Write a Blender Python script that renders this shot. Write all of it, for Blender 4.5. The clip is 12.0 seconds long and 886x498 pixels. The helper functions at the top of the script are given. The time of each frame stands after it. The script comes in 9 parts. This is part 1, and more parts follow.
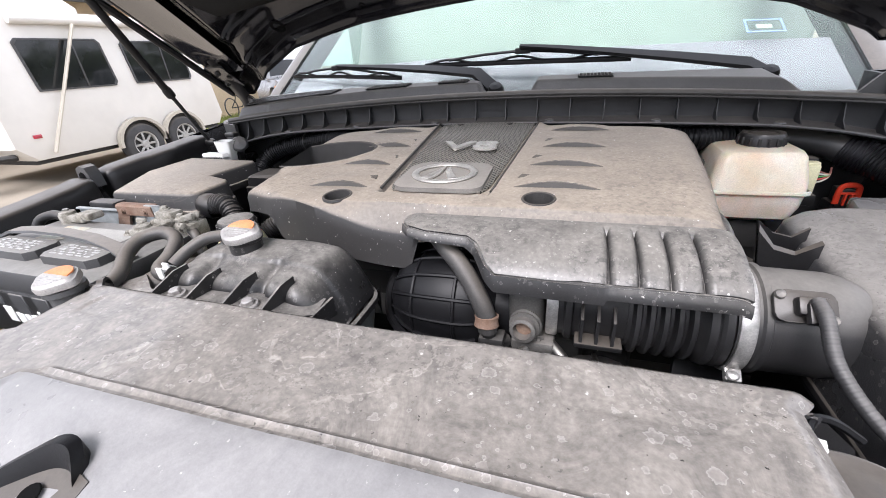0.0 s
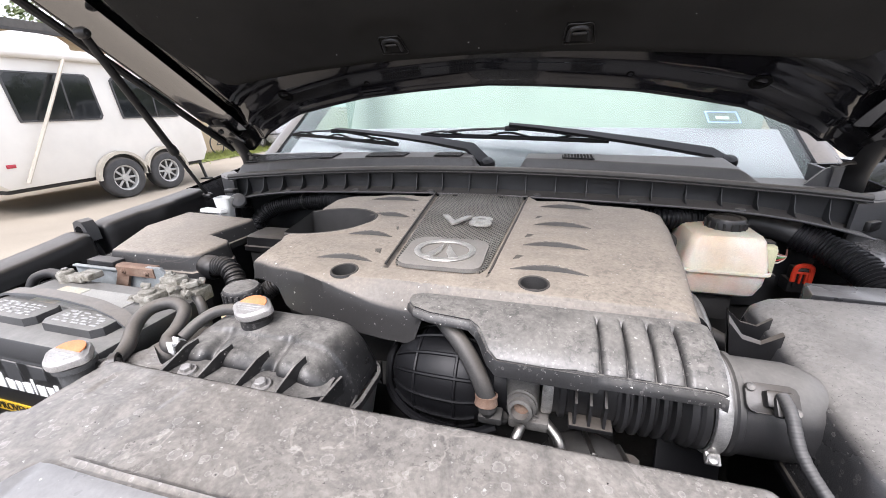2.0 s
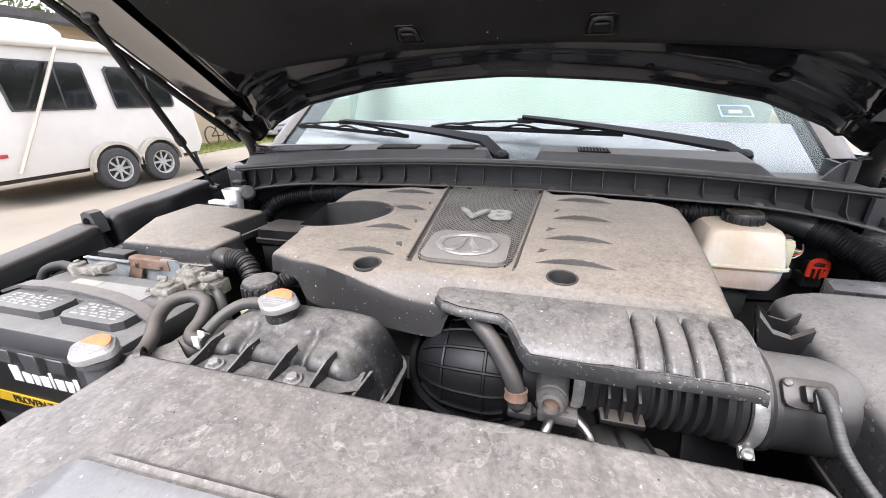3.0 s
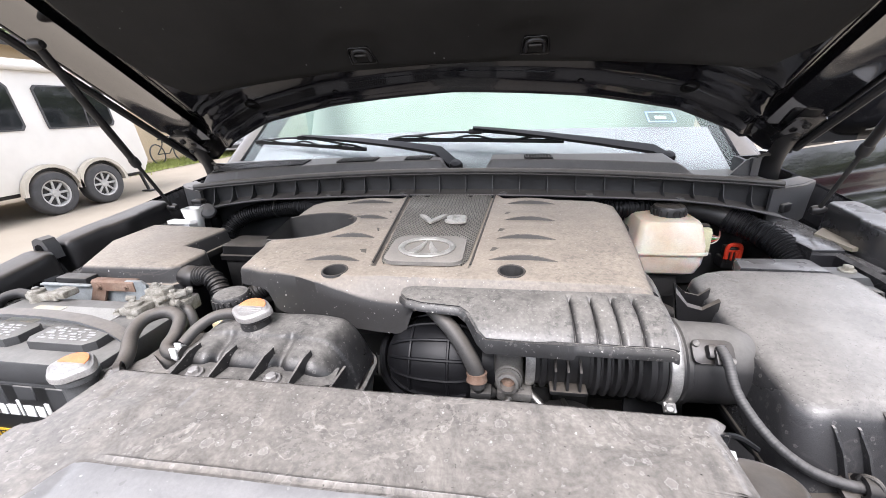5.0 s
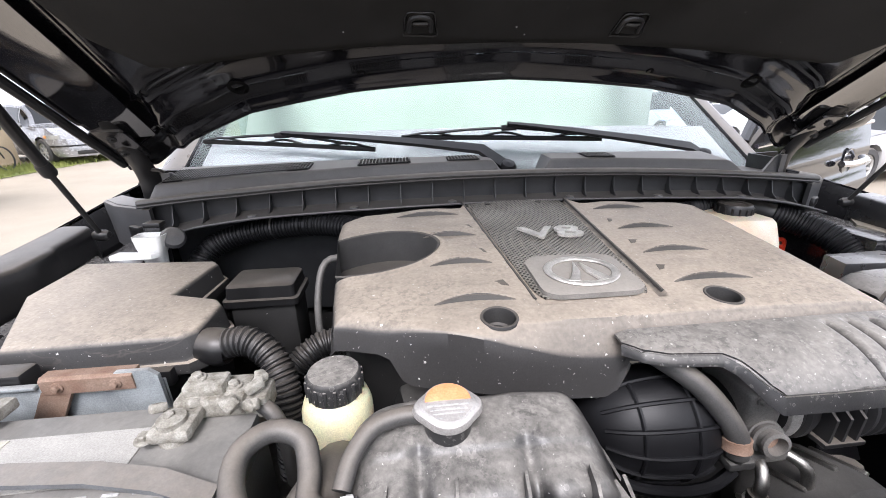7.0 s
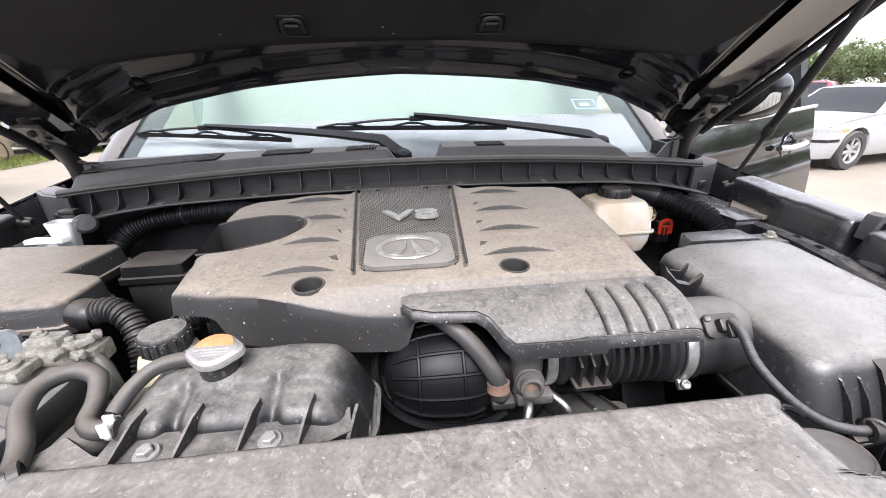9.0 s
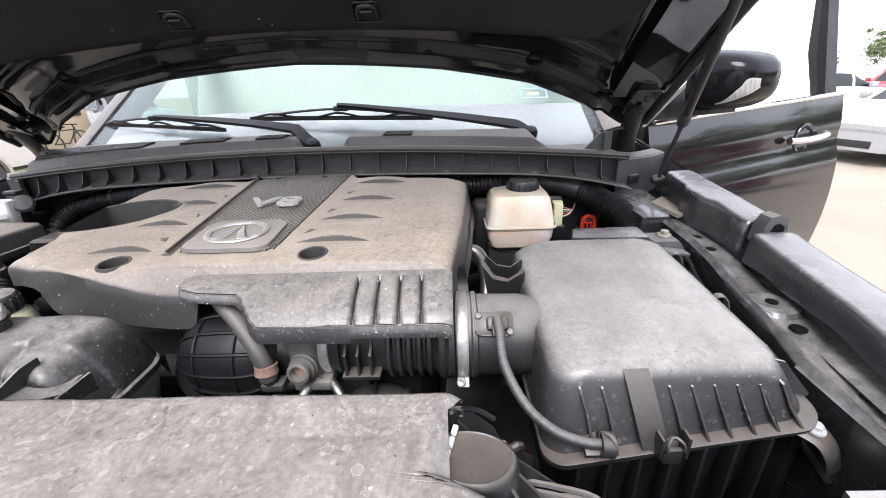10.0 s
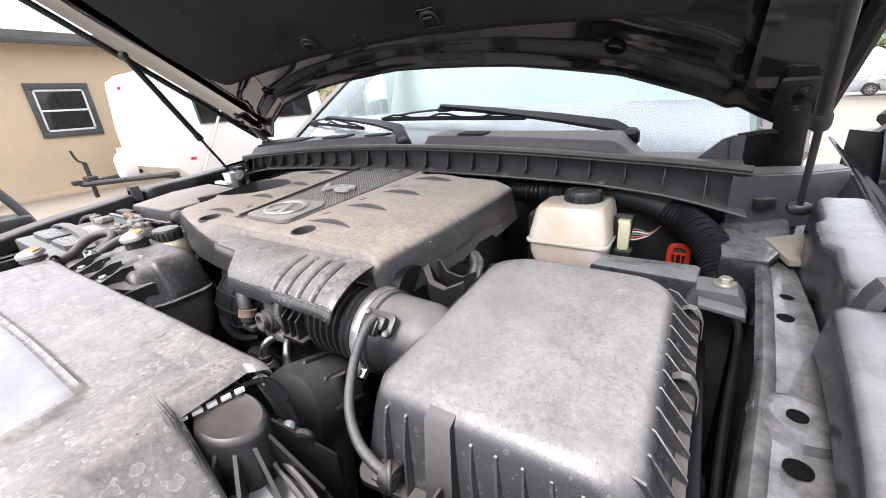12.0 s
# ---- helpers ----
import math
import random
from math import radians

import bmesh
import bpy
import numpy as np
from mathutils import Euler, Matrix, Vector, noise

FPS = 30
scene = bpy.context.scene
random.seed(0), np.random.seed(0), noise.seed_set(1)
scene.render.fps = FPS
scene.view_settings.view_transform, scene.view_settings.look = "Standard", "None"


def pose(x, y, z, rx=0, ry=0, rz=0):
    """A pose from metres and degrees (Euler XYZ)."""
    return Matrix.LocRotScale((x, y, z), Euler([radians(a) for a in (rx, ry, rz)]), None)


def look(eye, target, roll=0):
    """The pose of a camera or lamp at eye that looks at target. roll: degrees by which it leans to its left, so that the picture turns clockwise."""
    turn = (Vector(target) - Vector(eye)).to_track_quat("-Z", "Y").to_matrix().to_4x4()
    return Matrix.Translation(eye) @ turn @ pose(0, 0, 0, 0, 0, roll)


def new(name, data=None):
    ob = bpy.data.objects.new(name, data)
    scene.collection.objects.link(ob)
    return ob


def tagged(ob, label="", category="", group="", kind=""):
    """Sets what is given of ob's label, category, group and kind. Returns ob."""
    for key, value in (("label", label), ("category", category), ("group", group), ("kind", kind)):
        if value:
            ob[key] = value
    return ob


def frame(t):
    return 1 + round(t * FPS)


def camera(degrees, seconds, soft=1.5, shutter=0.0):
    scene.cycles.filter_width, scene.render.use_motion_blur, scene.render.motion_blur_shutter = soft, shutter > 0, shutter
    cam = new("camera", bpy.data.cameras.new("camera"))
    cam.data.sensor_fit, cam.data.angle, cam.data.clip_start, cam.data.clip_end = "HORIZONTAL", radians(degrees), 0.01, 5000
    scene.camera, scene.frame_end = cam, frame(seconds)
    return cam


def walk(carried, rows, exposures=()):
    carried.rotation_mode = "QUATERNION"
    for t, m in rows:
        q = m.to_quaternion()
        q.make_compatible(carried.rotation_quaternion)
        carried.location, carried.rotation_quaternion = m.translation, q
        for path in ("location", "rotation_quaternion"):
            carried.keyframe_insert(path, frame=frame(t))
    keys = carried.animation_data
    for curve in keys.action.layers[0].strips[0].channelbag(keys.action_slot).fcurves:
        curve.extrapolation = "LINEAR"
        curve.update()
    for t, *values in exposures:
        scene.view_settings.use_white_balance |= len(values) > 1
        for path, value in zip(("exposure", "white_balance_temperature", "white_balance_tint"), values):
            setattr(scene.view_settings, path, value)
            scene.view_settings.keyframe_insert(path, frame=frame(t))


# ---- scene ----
cam = camera(97.8, 12.0, soft=0.9)
PATH = [
    (0, (0.167, 0.008, 1.38), (-0.428, 1.697, 0.488), -4.3),
    (0.5, (0.166, 0.011, 1.393), (-0.411, 1.728, 0.545), -3.4),
    (1, (0.161, 0.016, 1.407), (-0.437, 1.758, 0.626), -2.9),
    (1.5, (0.147, 0.003, 1.413), (-0.419, 1.777, 0.684), -2.1),
    (2, (0.145, -0.012, 1.44), (-0.363, 1.79, 0.737), -1.2),
    (2.5, (0.129, -0.02, 1.437), (-0.367, 1.778, 0.714), -1.0),
    (2.7, (0.119, -0.019, 1.438), (-0.374, 1.774, 0.703), -0.9),
    (4.3, (0.078, -0.005, 1.438), (-0.291, 1.827, 0.724), -0.9),
    (4.5, (0.084, -0.01, 1.434), (-0.255, 1.829, 0.725), -1.2),
    (5, (0.124, -0.065, 1.449), (-0.188, 1.783, 0.75), -2.2),
    (5.5, (0.129, -0.115, 1.464), (-0.121, 1.736, 0.749), -2.6),
    (6, (0.031, -0.064, 1.448), (-0.082, 1.801, 0.735), -2.2),
    (6.5, (-0.148, 0.06, 1.429), (-0.028, 1.93, 0.731), -1.0),
    (6.7, (-0.206, 0.091, 1.428), (-0.043, 1.96, 0.735), -1.1),
    (8.3, (-0.227, 0.083, 1.429), (0.008, 1.945, 0.736), -0.4),
    (8.5, (-0.186, 0.064, 1.437), (0.027, 1.919, 0.72), -0.8),
    (9, (-0.002, -0.003, 1.436), (0.18, 1.843, 0.687), -1.6),
    (9.5, (0.184, -0.081, 1.439), (0.273, 1.761, 0.666), -2.5),
    (10, (0.321, -0.021, 1.422), (0.263, 1.821, 0.645), -2.3),
    (10.5, (0.44, 0.07, 1.398), (0.139, 1.885, 0.613), -1.7),
    (11, (0.572, 0.096, 1.412), (-0.074, 1.828, 0.648), -2.7),
    (11.5, (0.637, 0.093, 1.407), (-0.272, 1.716, 0.672), -3.7),
    (12, (0.645, 0.08, 1.401), (-0.405, 1.625, 0.686), -4.3),
]
walk(cam, [(t, look(eye, target, roll)) for t, eye, target, roll in PATH],
     exposures=((0, 0.95, 6250, 17), (2.5, 1.07, 6250, 17), (5, 1.13, 6250, 17), (9, 1.15, 6250, 17), (10, 1.13, 6250, 17), (11, 1.22, 6250, 17), (12, 1.22, 6250, 17)))

# ---- world, sun, exposure ----
world = bpy.data.worlds.new("overcast_sky")
scene.world = world
world.use_nodes = True
wn, wl = world.node_tree.nodes, world.node_tree.links
sky = wn.new("ShaderNodeTexSky")
sky.sky_type, sky.sun_disc = "NISHITA", False
sky.sun_elevation, sky.sun_rotation = radians(54), radians(188)
sky.air_density, sky.dust_density, sky.ozone_density = 1.0, 2.0, 1.0
grey = wn.new("ShaderNodeHueSaturation")
grey.inputs["Saturation"].default_value = 0.22
wl.new(sky.outputs["Color"], grey.inputs["Color"])
cloud = wn.new("ShaderNodeMix")
cloud.data_type = "RGBA"
cloud.inputs["Factor"].default_value = 0.65
cloud.inputs["B"].default_value = (11.0, 11.6, 12.2, 1)
wl.new(grey.outputs["Color"], cloud.inputs["A"])
wl.new(cloud.outputs["Result"], wn["Background"].inputs["Color"])
wn["Background"].inputs["Strength"].default_value = 0.112
sun = new("sun", bpy.data.lights.new("sun", "SUN"))
sun.data.energy, sun.data.angle, sun.data.color = 2.4, radians(30), (1.0, 0.975, 0.945)
sun.matrix_world = look((0, 0, 0), (0.09, 0.585, -0.806))

# ---- materials ----
def material(name, col, rough=0.6, metal=0.0, var=0.25, scale=14.0, bump=0.25, bscale=700.0, dust=0.0, dcol=(0.40, 0.345, 0.285), dup=True,
             droll=0.62, dmin=0.72, coat=0.0, spec=0.5, trans=0.0, sss=0.0, col2=None, rvar=0.15,
             specks=None, marks=0.0, swirl=0.3, grain=0.17, dlo=0.30, dhi=0.96, mottle=0.07, blot=0.0, drops=()):
    """A surface with colour variation at two scales, fine relief and, where asked, settled dust on what faces up."""
    m = bpy.data.materials.new(name)
    m.use_nodes = True
    nt = m.node_tree
    n, l = nt.nodes, nt.links
    b = n["Principled BSDF"]
    tc = n.new("ShaderNodeTexCoord")
    big = n.new("ShaderNodeTexNoise")
    big.inputs["Scale"].default_value, big.inputs["Detail"].default_value, big.inputs["Roughness"].default_value = scale, 5.0, 0.6
    fine = n.new("ShaderNodeTexNoise")
    fine.inputs["Scale"].default_value, fine.inputs["Detail"].default_value = bscale, 4.0
    l.new(tc.outputs["Object"], big.inputs["Vector"])
    l.new(tc.outputs["Object"], fine.inputs["Vector"])
    ramp = n.new("ShaderNodeMapRange")
    ramp.inputs["From Min"].default_value, ramp.inputs["From Max"].default_value = 0.3, 0.7
    l.new(big.outputs["Fac"], ramp.inputs["Value"])
    mix = n.new("ShaderNodeMix")
    mix.data_type = "RGBA"
    c2 = col2 or tuple(min(1.0, c * (1 + var) + 0.004 * var) for c in col)
    c1 = col if col2 else tuple(c * (1 - var) for c in col)
    mix.inputs["A"].default_value, mix.inputs["B"].default_value = (*c1, 1), (*c2, 1)
    l.new(ramp.outputs["Result"], mix.inputs["Factor"])
    out, rsock = mix.outputs["Result"], None
    if bump:
        # fine grain in the colour as well as in the relief
        gm = n.new("ShaderNodeMapRange")
        gm.inputs["From Min"].default_value, gm.inputs["From Max"].default_value = 0.3, 0.7
        gm.inputs["To Min"].default_value, gm.inputs["To Max"].default_value = 1 - grain, 1 + grain
        l.new(fine.outputs["Fac"], gm.inputs["Value"])
        gx = n.new("ShaderNodeMix")
        gx.data_type, gx.blend_type = "RGBA", "MULTIPLY"
        gx.inputs["Factor"].default_value = 1.0
        l.new(out, gx.inputs["A"])
        l.new(gm.outputs["Result"], gx.inputs["B"])
        out = gx.outputs["Result"]
    rr = n.new("ShaderNodeMapRange")
    rr.inputs["To Min"].default_value, rr.inputs["To Max"].default_value = max(0.02, rough - rvar), min(1.0, rough + rvar)
    l.new(big.outputs["Fac"], rr.inputs["Value"])
    rsock = rr.outputs["Result"]
    if dust:
        stain = n.new("ShaderNodeTexNoise")
        stain.inputs["Scale"].default_value, stain.inputs["Detail"].default_value, stain.inputs["Roughness"].default_value = scale * 1.6, 10.0, 0.74
        stain.inputs["Distortion"].default_value = swirl
        off = n.new("ShaderNodeVectorMath")
        off.operation = "ADD"
        off.inputs[1].default_value = (7.3, 2.1, 4.4)
        l.new(tc.outputs["Object"], off.inputs[0])
        l.new(off.outputs["Vector"], stain.inputs["Vector"])
        sr = n.new("ShaderNodeMapRange")
        sr.inputs["From Min"].default_value, sr.inputs["From Max"].default_value = 0.32, 0.66
        sr.inputs["To Min"].default_value, sr.inputs["To Max"].default_value = dust * dmin, min(1.0, dust * 1.18)
        l.new(stain.outputs["Fac"], sr.inputs["Value"])
        fac = sr.outputs["Result"]
        if dup:
            sep = n.new("ShaderNodeSeparateXYZ")
            l.new(tc.outputs["Normal"], sep.inputs["Vector"])
            up = n.new("ShaderNodeMapRange")
            up.inputs["From Min"].default_value, up.inputs["From Max"].default_value = dlo, dhi
            up.inputs["To Min"].default_value = 0.03
            l.new(sep.outputs["Z"], up.inputs["Value"])
            mul = n.new("ShaderNodeMath")
            mul.operation = "MULTIPLY"
            l.new(fac, mul.inputs[0])
            l.new(up.outputs["Result"], mul.inputs[1])
            fac = mul.outputs["Value"]
        if blot:
            # dust washed off in small ragged patches, in some stretches only
            pat = n.new("ShaderNodeTexNoise")
            pat.inputs["Scale"].default_value, pat.inputs["Detail"].default_value, pat.inputs["Roughness"].default_value = 120.0, 8.0, 0.75
            l.new(off.outputs["Vector"], pat.inputs["Vector"])
            edge = n.new("ShaderNodeMapRange")
            edge.inputs["From Min"].default_value, edge.inputs["From Max"].default_value = 0.50, 0.58
            l.new(pat.outputs["Fac"], edge.inputs["Value"])
            zone = n.new("ShaderNodeMapRange")
            zone.inputs["From Min"].default_value, zone.inputs["From Max"].default_value = 0.44, 0.60
            zone.inputs["To Max"].default_value = -blot
            l.new(big.outputs["Fac"], zone.inputs["Value"])
            wash = n.new("ShaderNodeMath")
            wash.operation = "MULTIPLY_ADD"
            wash.inputs[2].default_value = 1.0
            l.new(edge.outputs["Result"], wash.inputs[0])
            l.new(zone.outputs["Result"], wash.inputs[1])
            less = n.new("ShaderNodeMath")
            less.operation = "MULTIPLY"
            l.new(fac, less.inputs[0])
            l.new(wash.outputs["Value"], less.inputs[1])
            fac = less.outputs["Value"]
        if marks:
            # dried water runs: thin wandering lines, here and there
            wave = n.new("ShaderNodeTexNoise")
            wave.inputs["Scale"].default_value, wave.inputs["Detail"].default_value, wave.inputs["Distortion"].default_value = scale * 0.9, 4.0, 1.6
            l.new(off.outputs["Vector"], wave.inputs["Vector"])
            fold = n.new("ShaderNodeMath")
            fold.operation = "PINGPONG"
            fold.inputs[1].default_value = 0.11
            l.new(wave.outputs["Fac"], fold.inputs[0])
            thin = n.new("ShaderNodeMapRange")
            thin.inputs["From Min"].default_value, thin.inputs["From Max"].default_value = 0.0, 0.012
            thin.inputs["To Min"].default_value, thin.inputs["To Max"].default_value = 1.0, 0.0
            l.new(fold.outputs["Value"], thin.inputs["Value"])
            where = n.new("ShaderNodeMapRange")
            where.inputs["From Min"].default_value, where.inputs["From Max"].default_value = 0.48, 0.62
            where.inputs["To Max"].default_value = marks
            l.new(big.outputs["Fac"], where.inputs["Value"])
            lines = n.new("ShaderNodeMath")
            lines.operation = "MULTIPLY_ADD"
            l.new(thin.outputs["Result"], lines.inputs[0])
            l.new(where.outputs["Result"], lines.inputs[1])
            l.new(fac, lines.inputs[2])
            lines.use_clamp = True
            fac = lines.outputs["Value"]
        # fine pale specks and wiped scratches in the dust
        spk = n.new("ShaderNodeTexNoise")
        spk.inputs["Scale"].default_value, spk.inputs["Detail"].default_value = 230.0, 3.0
        l.new(tc.outputs["Object"], spk.inputs["Vector"])
        spr = n.new("ShaderNodeMapRange")
        spr.inputs["From Min"].default_value, spr.inputs["From Max"].default_value = 0.30, 0.70
        spr.inputs["To Min"].default_value, spr.inputs["To Max"].default_value = 1 - mottle, 1 + mottle
        l.new(spk.outputs["Fac"], spr.inputs["Value"])
        dm = n.new("ShaderNodeMix")
        dm.data_type, dm.blend_type = "RGBA", "MULTIPLY"
        dm.inputs["Factor"].default_value = 1.0
        dm.inputs["A"].default_value = (*dcol, 1)
        l.new(spr.outputs["Result"], dm.inputs["B"])
        mx = n.new("ShaderNodeMix")
        mx.data_type = "RGBA"
        l.new(fac, mx.inputs["Factor"])
        l.new(out, mx.inputs["A"])
        l.new(dm.outputs["Result"], mx.inputs["B"])
        out = mx.outputs["Result"]
        rm = n.new("ShaderNodeMix")
        l.new(fac, rm.inputs["Factor"])
        l.new(rsock, rm.inputs["A"])
        rm.inputs["B"].default_value = droll
        rsock = rm.outputs["Result"]
    for sc, size, scol in (specks or ()):
        # scattered spots of uneven size
        vor = n.new("ShaderNodeTexVoronoi")
        vor.inputs["Scale"].default_value = sc
        l.new(tc.outputs["Object"], vor.inputs["Vector"])
        cell = n.new("ShaderNodeSeparateColor")
        l.new(vor.outputs["Color"], cell.inputs["Color"])
        pw = n.new("ShaderNodeMath")
        pw.operation = "POWER"
        pw.inputs[1].default_value = 5.0
        l.new(cell.outputs["Red"], pw.inputs[0])
        rad = n.new("ShaderNodeMath")
        rad.operation = "MULTIPLY"
        rad.inputs[1].default_value = size
        l.new(pw.outputs["Value"], rad.inputs[0])
        dot = n.new("ShaderNodeMath")
        dot.operation = "LESS_THAN"
        l.new(vor.outputs["Distance"], dot.inputs[0])
        l.new(rad.outputs["Value"], dot.inputs[1])
        amt = n.new("ShaderNodeMath")
        amt.operation = "MULTIPLY"
        bend = n.new("ShaderNodeVectorMath")
        bend.operation = "MULTIPLY_ADD"
        l.new(fine.outputs["Color"], bend.inputs[0])
        bend.inputs[1].default_value = (0.004, 0.004, 0.004)
        l.new(tc.outputs["Object"], bend.inputs[2])
        l.new(bend.outputs["Vector"], vor.inputs["Vector"])
        l.new(dot.outputs["Value"], amt.inputs[0])
        l.new(cell.outputs["Green"], amt.inputs[1])
        sm = n.new("ShaderNodeMix")
        sm.data_type = "RGBA"
        l.new(amt.outputs["Value"], sm.inputs["Factor"])
        l.new(out, sm.inputs["A"])
        sm.inputs["B"].default_value = (*scol, 1)
        out = sm.outputs["Result"]
    for sc, size, width, amount in drops:
        # dried drops: a thin ragged ring and a faint fill, in some cells only
        vor = n.new("ShaderNodeTexVoronoi")
        vor.inputs["Scale"].default_value = sc
        warp = n.new("ShaderNodeVectorMath")
        warp.operation = "MULTIPLY_ADD"
        l.new(big.outputs["Color"], warp.inputs[0])
        warp.inputs[1].default_value = (0.25 / sc,) * 3
        l.new(tc.outputs["Object"], warp.inputs[2])
        jit = n.new("ShaderNodeVectorMath")
        jit.operation = "MULTIPLY_ADD"
        rag = n.new("ShaderNodeTexNoise")
        rag.inputs["Scale"].default_value = sc * 5.0
        l.new(tc.outputs["Object"], rag.inputs["Vector"])
        l.new(rag.outputs["Color"], jit.inputs[0])
        jit.inputs[1].default_value = (0.35 / sc,) * 3
        l.new(warp.outputs["Vector"], jit.inputs[2])
        l.new(jit.outputs["Vector"], vor.inputs["Vector"])
        cell = n.new("ShaderNodeSeparateColor")
        l.new(vor.outputs["Color"], cell.inputs["Color"])
        rad = n.new("ShaderNodeMapRange")
        rad.inputs["To Min"].default_value, rad.inputs["To Max"].default_value = size * 0.3, size
        l.new(cell.outputs["Red"], rad.inputs["Value"])
        gap = n.new("ShaderNodeMath")
        gap.operation = "SUBTRACT"
        l.new(vor.outputs["Distance"], gap.inputs[0])
        l.new(rad.outputs["Result"], gap.inputs[1])
        rim = n.new("ShaderNodeMapRange")
        rim.inputs["From Min"].default_value, rim.inputs["From Max"].default_value = -width, 0.0
        rim.inputs["To Min"].default_value, rim.inputs["To Max"].default_value = 0.25, 1.0
        l.new(gap.outputs["Value"], rim.inputs["Value"])
        ins = n.new("ShaderNodeMath")
        ins.operation = "LESS_THAN"
        ins.inputs[1].default_value = 0.0
        l.new(gap.outputs["Value"], ins.inputs[0])
        some = n.new("ShaderNodeMath")
        some.operation = "GREATER_THAN"
        some.inputs[1].default_value = 0.66
        l.new(cell.outputs["Green"], some.inputs[0])
        both = n.new("ShaderNodeMath")
        both.operation = "MULTIPLY"
        l.new(ins.outputs["Value"], both.inputs[0])
        l.new(some.outputs["Value"], both.inputs[1])
        much = n.new("ShaderNodeMath")
        much.operation = "MULTIPLY"
        l.new(both.outputs["Value"], much.inputs[0])
        l.new(rim.outputs["Result"], much.inputs[1])
        soft_ = n.new("ShaderNodeMath")
        soft_.operation = "MULTIPLY"
        soft_.inputs[1].default_value = amount
        l.new(much.outputs["Value"], soft_.inputs[0])
        dmx = n.new("ShaderNodeMix")
        dmx.data_type = "RGBA"
        l.new(soft_.outputs["Value"], dmx.inputs["Factor"])
        l.new(out, dmx.inputs["A"])
        dmx.inputs["B"].default_value = (0.62, 0.59, 0.55, 1)
        out = dmx.outputs["Result"]
    l.new(out, b.inputs["Base Color"])
    l.new(rsock, b.inputs["Roughness"])
    b.inputs["Metallic"].default_value, b.inputs["Coat Weight"].default_value = metal, coat
    b.inputs["Coat Roughness"].default_value = 0.04
    b.inputs["Specular IOR Level"].default_value, b.inputs["Transmission Weight"].default_value = spec, trans
    if sss:
        b.inputs["Subsurface Weight"].default_value, b.inputs["Subsurface Scale"].default_value = sss, 0.03
    if bump:
        bp = n.new("ShaderNodeBump")
        bp.inputs["Strength"].default_value, bp.inputs["Distance"].default_value = bump, 0.0004
        l.new(fine.outputs["Fac"], bp.inputs["Height"])
        l.new(bp.outputs["Normal"], b.inputs["Normal"])
    return m


def glass(name, col=(1, 1, 1), rough=0.0, ior=1.45):
    m = bpy.data.materials.new(name)
    m.use_nodes = True
    b = m.node_tree.nodes["Principled BSDF"]
    b.inputs["Base Color"].default_value, b.inputs["Roughness"].default_value = (*col, 1), rough
    b.inputs["IOR"].default_value, b.inputs["Transmission Weight"].default_value = ior, 1.0
    return m


PALE, PIT = (0.62, 0.60, 0.56), (0.02, 0.02, 0.02)
M_COVER = material("dusty_cover_plastic", (0.030, 0.030, 0.031), 0.42, dust=0.70, scale=5, dmin=0.80, dcol=(0.49, 0.42, 0.34), specks=((95, 0.15, PALE), (150, 0.18, PALE), (280, 0.2, PALE)), marks=0.08, mottle=0.13, blot=0.32, dlo=0.35, dhi=0.99)
M_SHROUD = material("scuffed_shroud_plastic", (0.026, 0.026, 0.027), 0.34, dust=0.47, scale=16, dcol=(0.47, 0.44, 0.395), droll=0.46, dmin=0.55, specks=((95, 0.17, PALE), (160, 0.2, PALE), (280, 0.22, PALE)), marks=0.14, mottle=0.16, blot=0.5, drops=((130, 0.42, 0.14, 0.15), (220, 0.40, 0.18, 0.18)))
M_RADCOVER = material("scuffed_radiator_cover", (0.038, 0.038, 0.041), 0.23, dust=0.48, scale=8, dcol=(0.52, 0.475, 0.42), var=0.22, droll=0.30, dmin=0.56, specks=((19, 0.20, (0.36, 0.34, 0.31)), (110, 0.15, PALE), (180, 0.17, PALE), (130, 0.17, PIT), (240, 0.2, PIT)), marks=0.22, swirl=2.4, mottle=0.17, blot=0.28, drops=((70, 0.42, 0.10, 0.32), (150, 0.40, 0.14, 0.30)))
# paler and bluer than the cover: reflected sky put into the tray's colour
M_TRAY = material("sky_sheen_tray_plastic", (0.09, 0.092, 0.098), 0.30, dust=0.50, scale=5, dcol=(0.48, 0.465, 0.45), droll=0.28, dmin=0.60, dup=False, specks=((110, 0.15, PALE), (260, 0.16, PALE)), marks=0.06, swirl=0.8)
M_CHALK = material("chalky_worn_edge", (0.70, 0.685, 0.67), 0.7, col2=(0.42, 0.41, 0.40), scale=45, grain=0.4)
M_AIRBOX = material("grained_airbox_plastic", (0.028, 0.028, 0.030), 0.30, dust=0.49, scale=9, dcol=(0.53, 0.50, 0.46), bump=0.6, bscale=900, droll=0.23, dmin=0.72, specks=((520, 0.36, PIT), (700, 0.40, PIT), (210, 0.12, PALE), (130, 0.07, PIT)), marks=0.05, dlo=0.50, dhi=0.93, mottle=0.10, blot=0.30, drops=((160, 0.40, 0.16, 0.14),))
M_BLACK = material("black_plastic", (0.012, 0.012, 0.013), 0.34, dust=0.22, scale=20)
# louvre step plastic, its dark colour also carrying the shade on the step
M_SLOT = material("shaded_louvre_step", (0.036, 0.034, 0.031), 0.6, dust=0.22, scale=20)
M_LOUVRE = material("bare_dark_plastic", (0.035, 0.034, 0.033), 0.6, dust=0.15, scale=20)
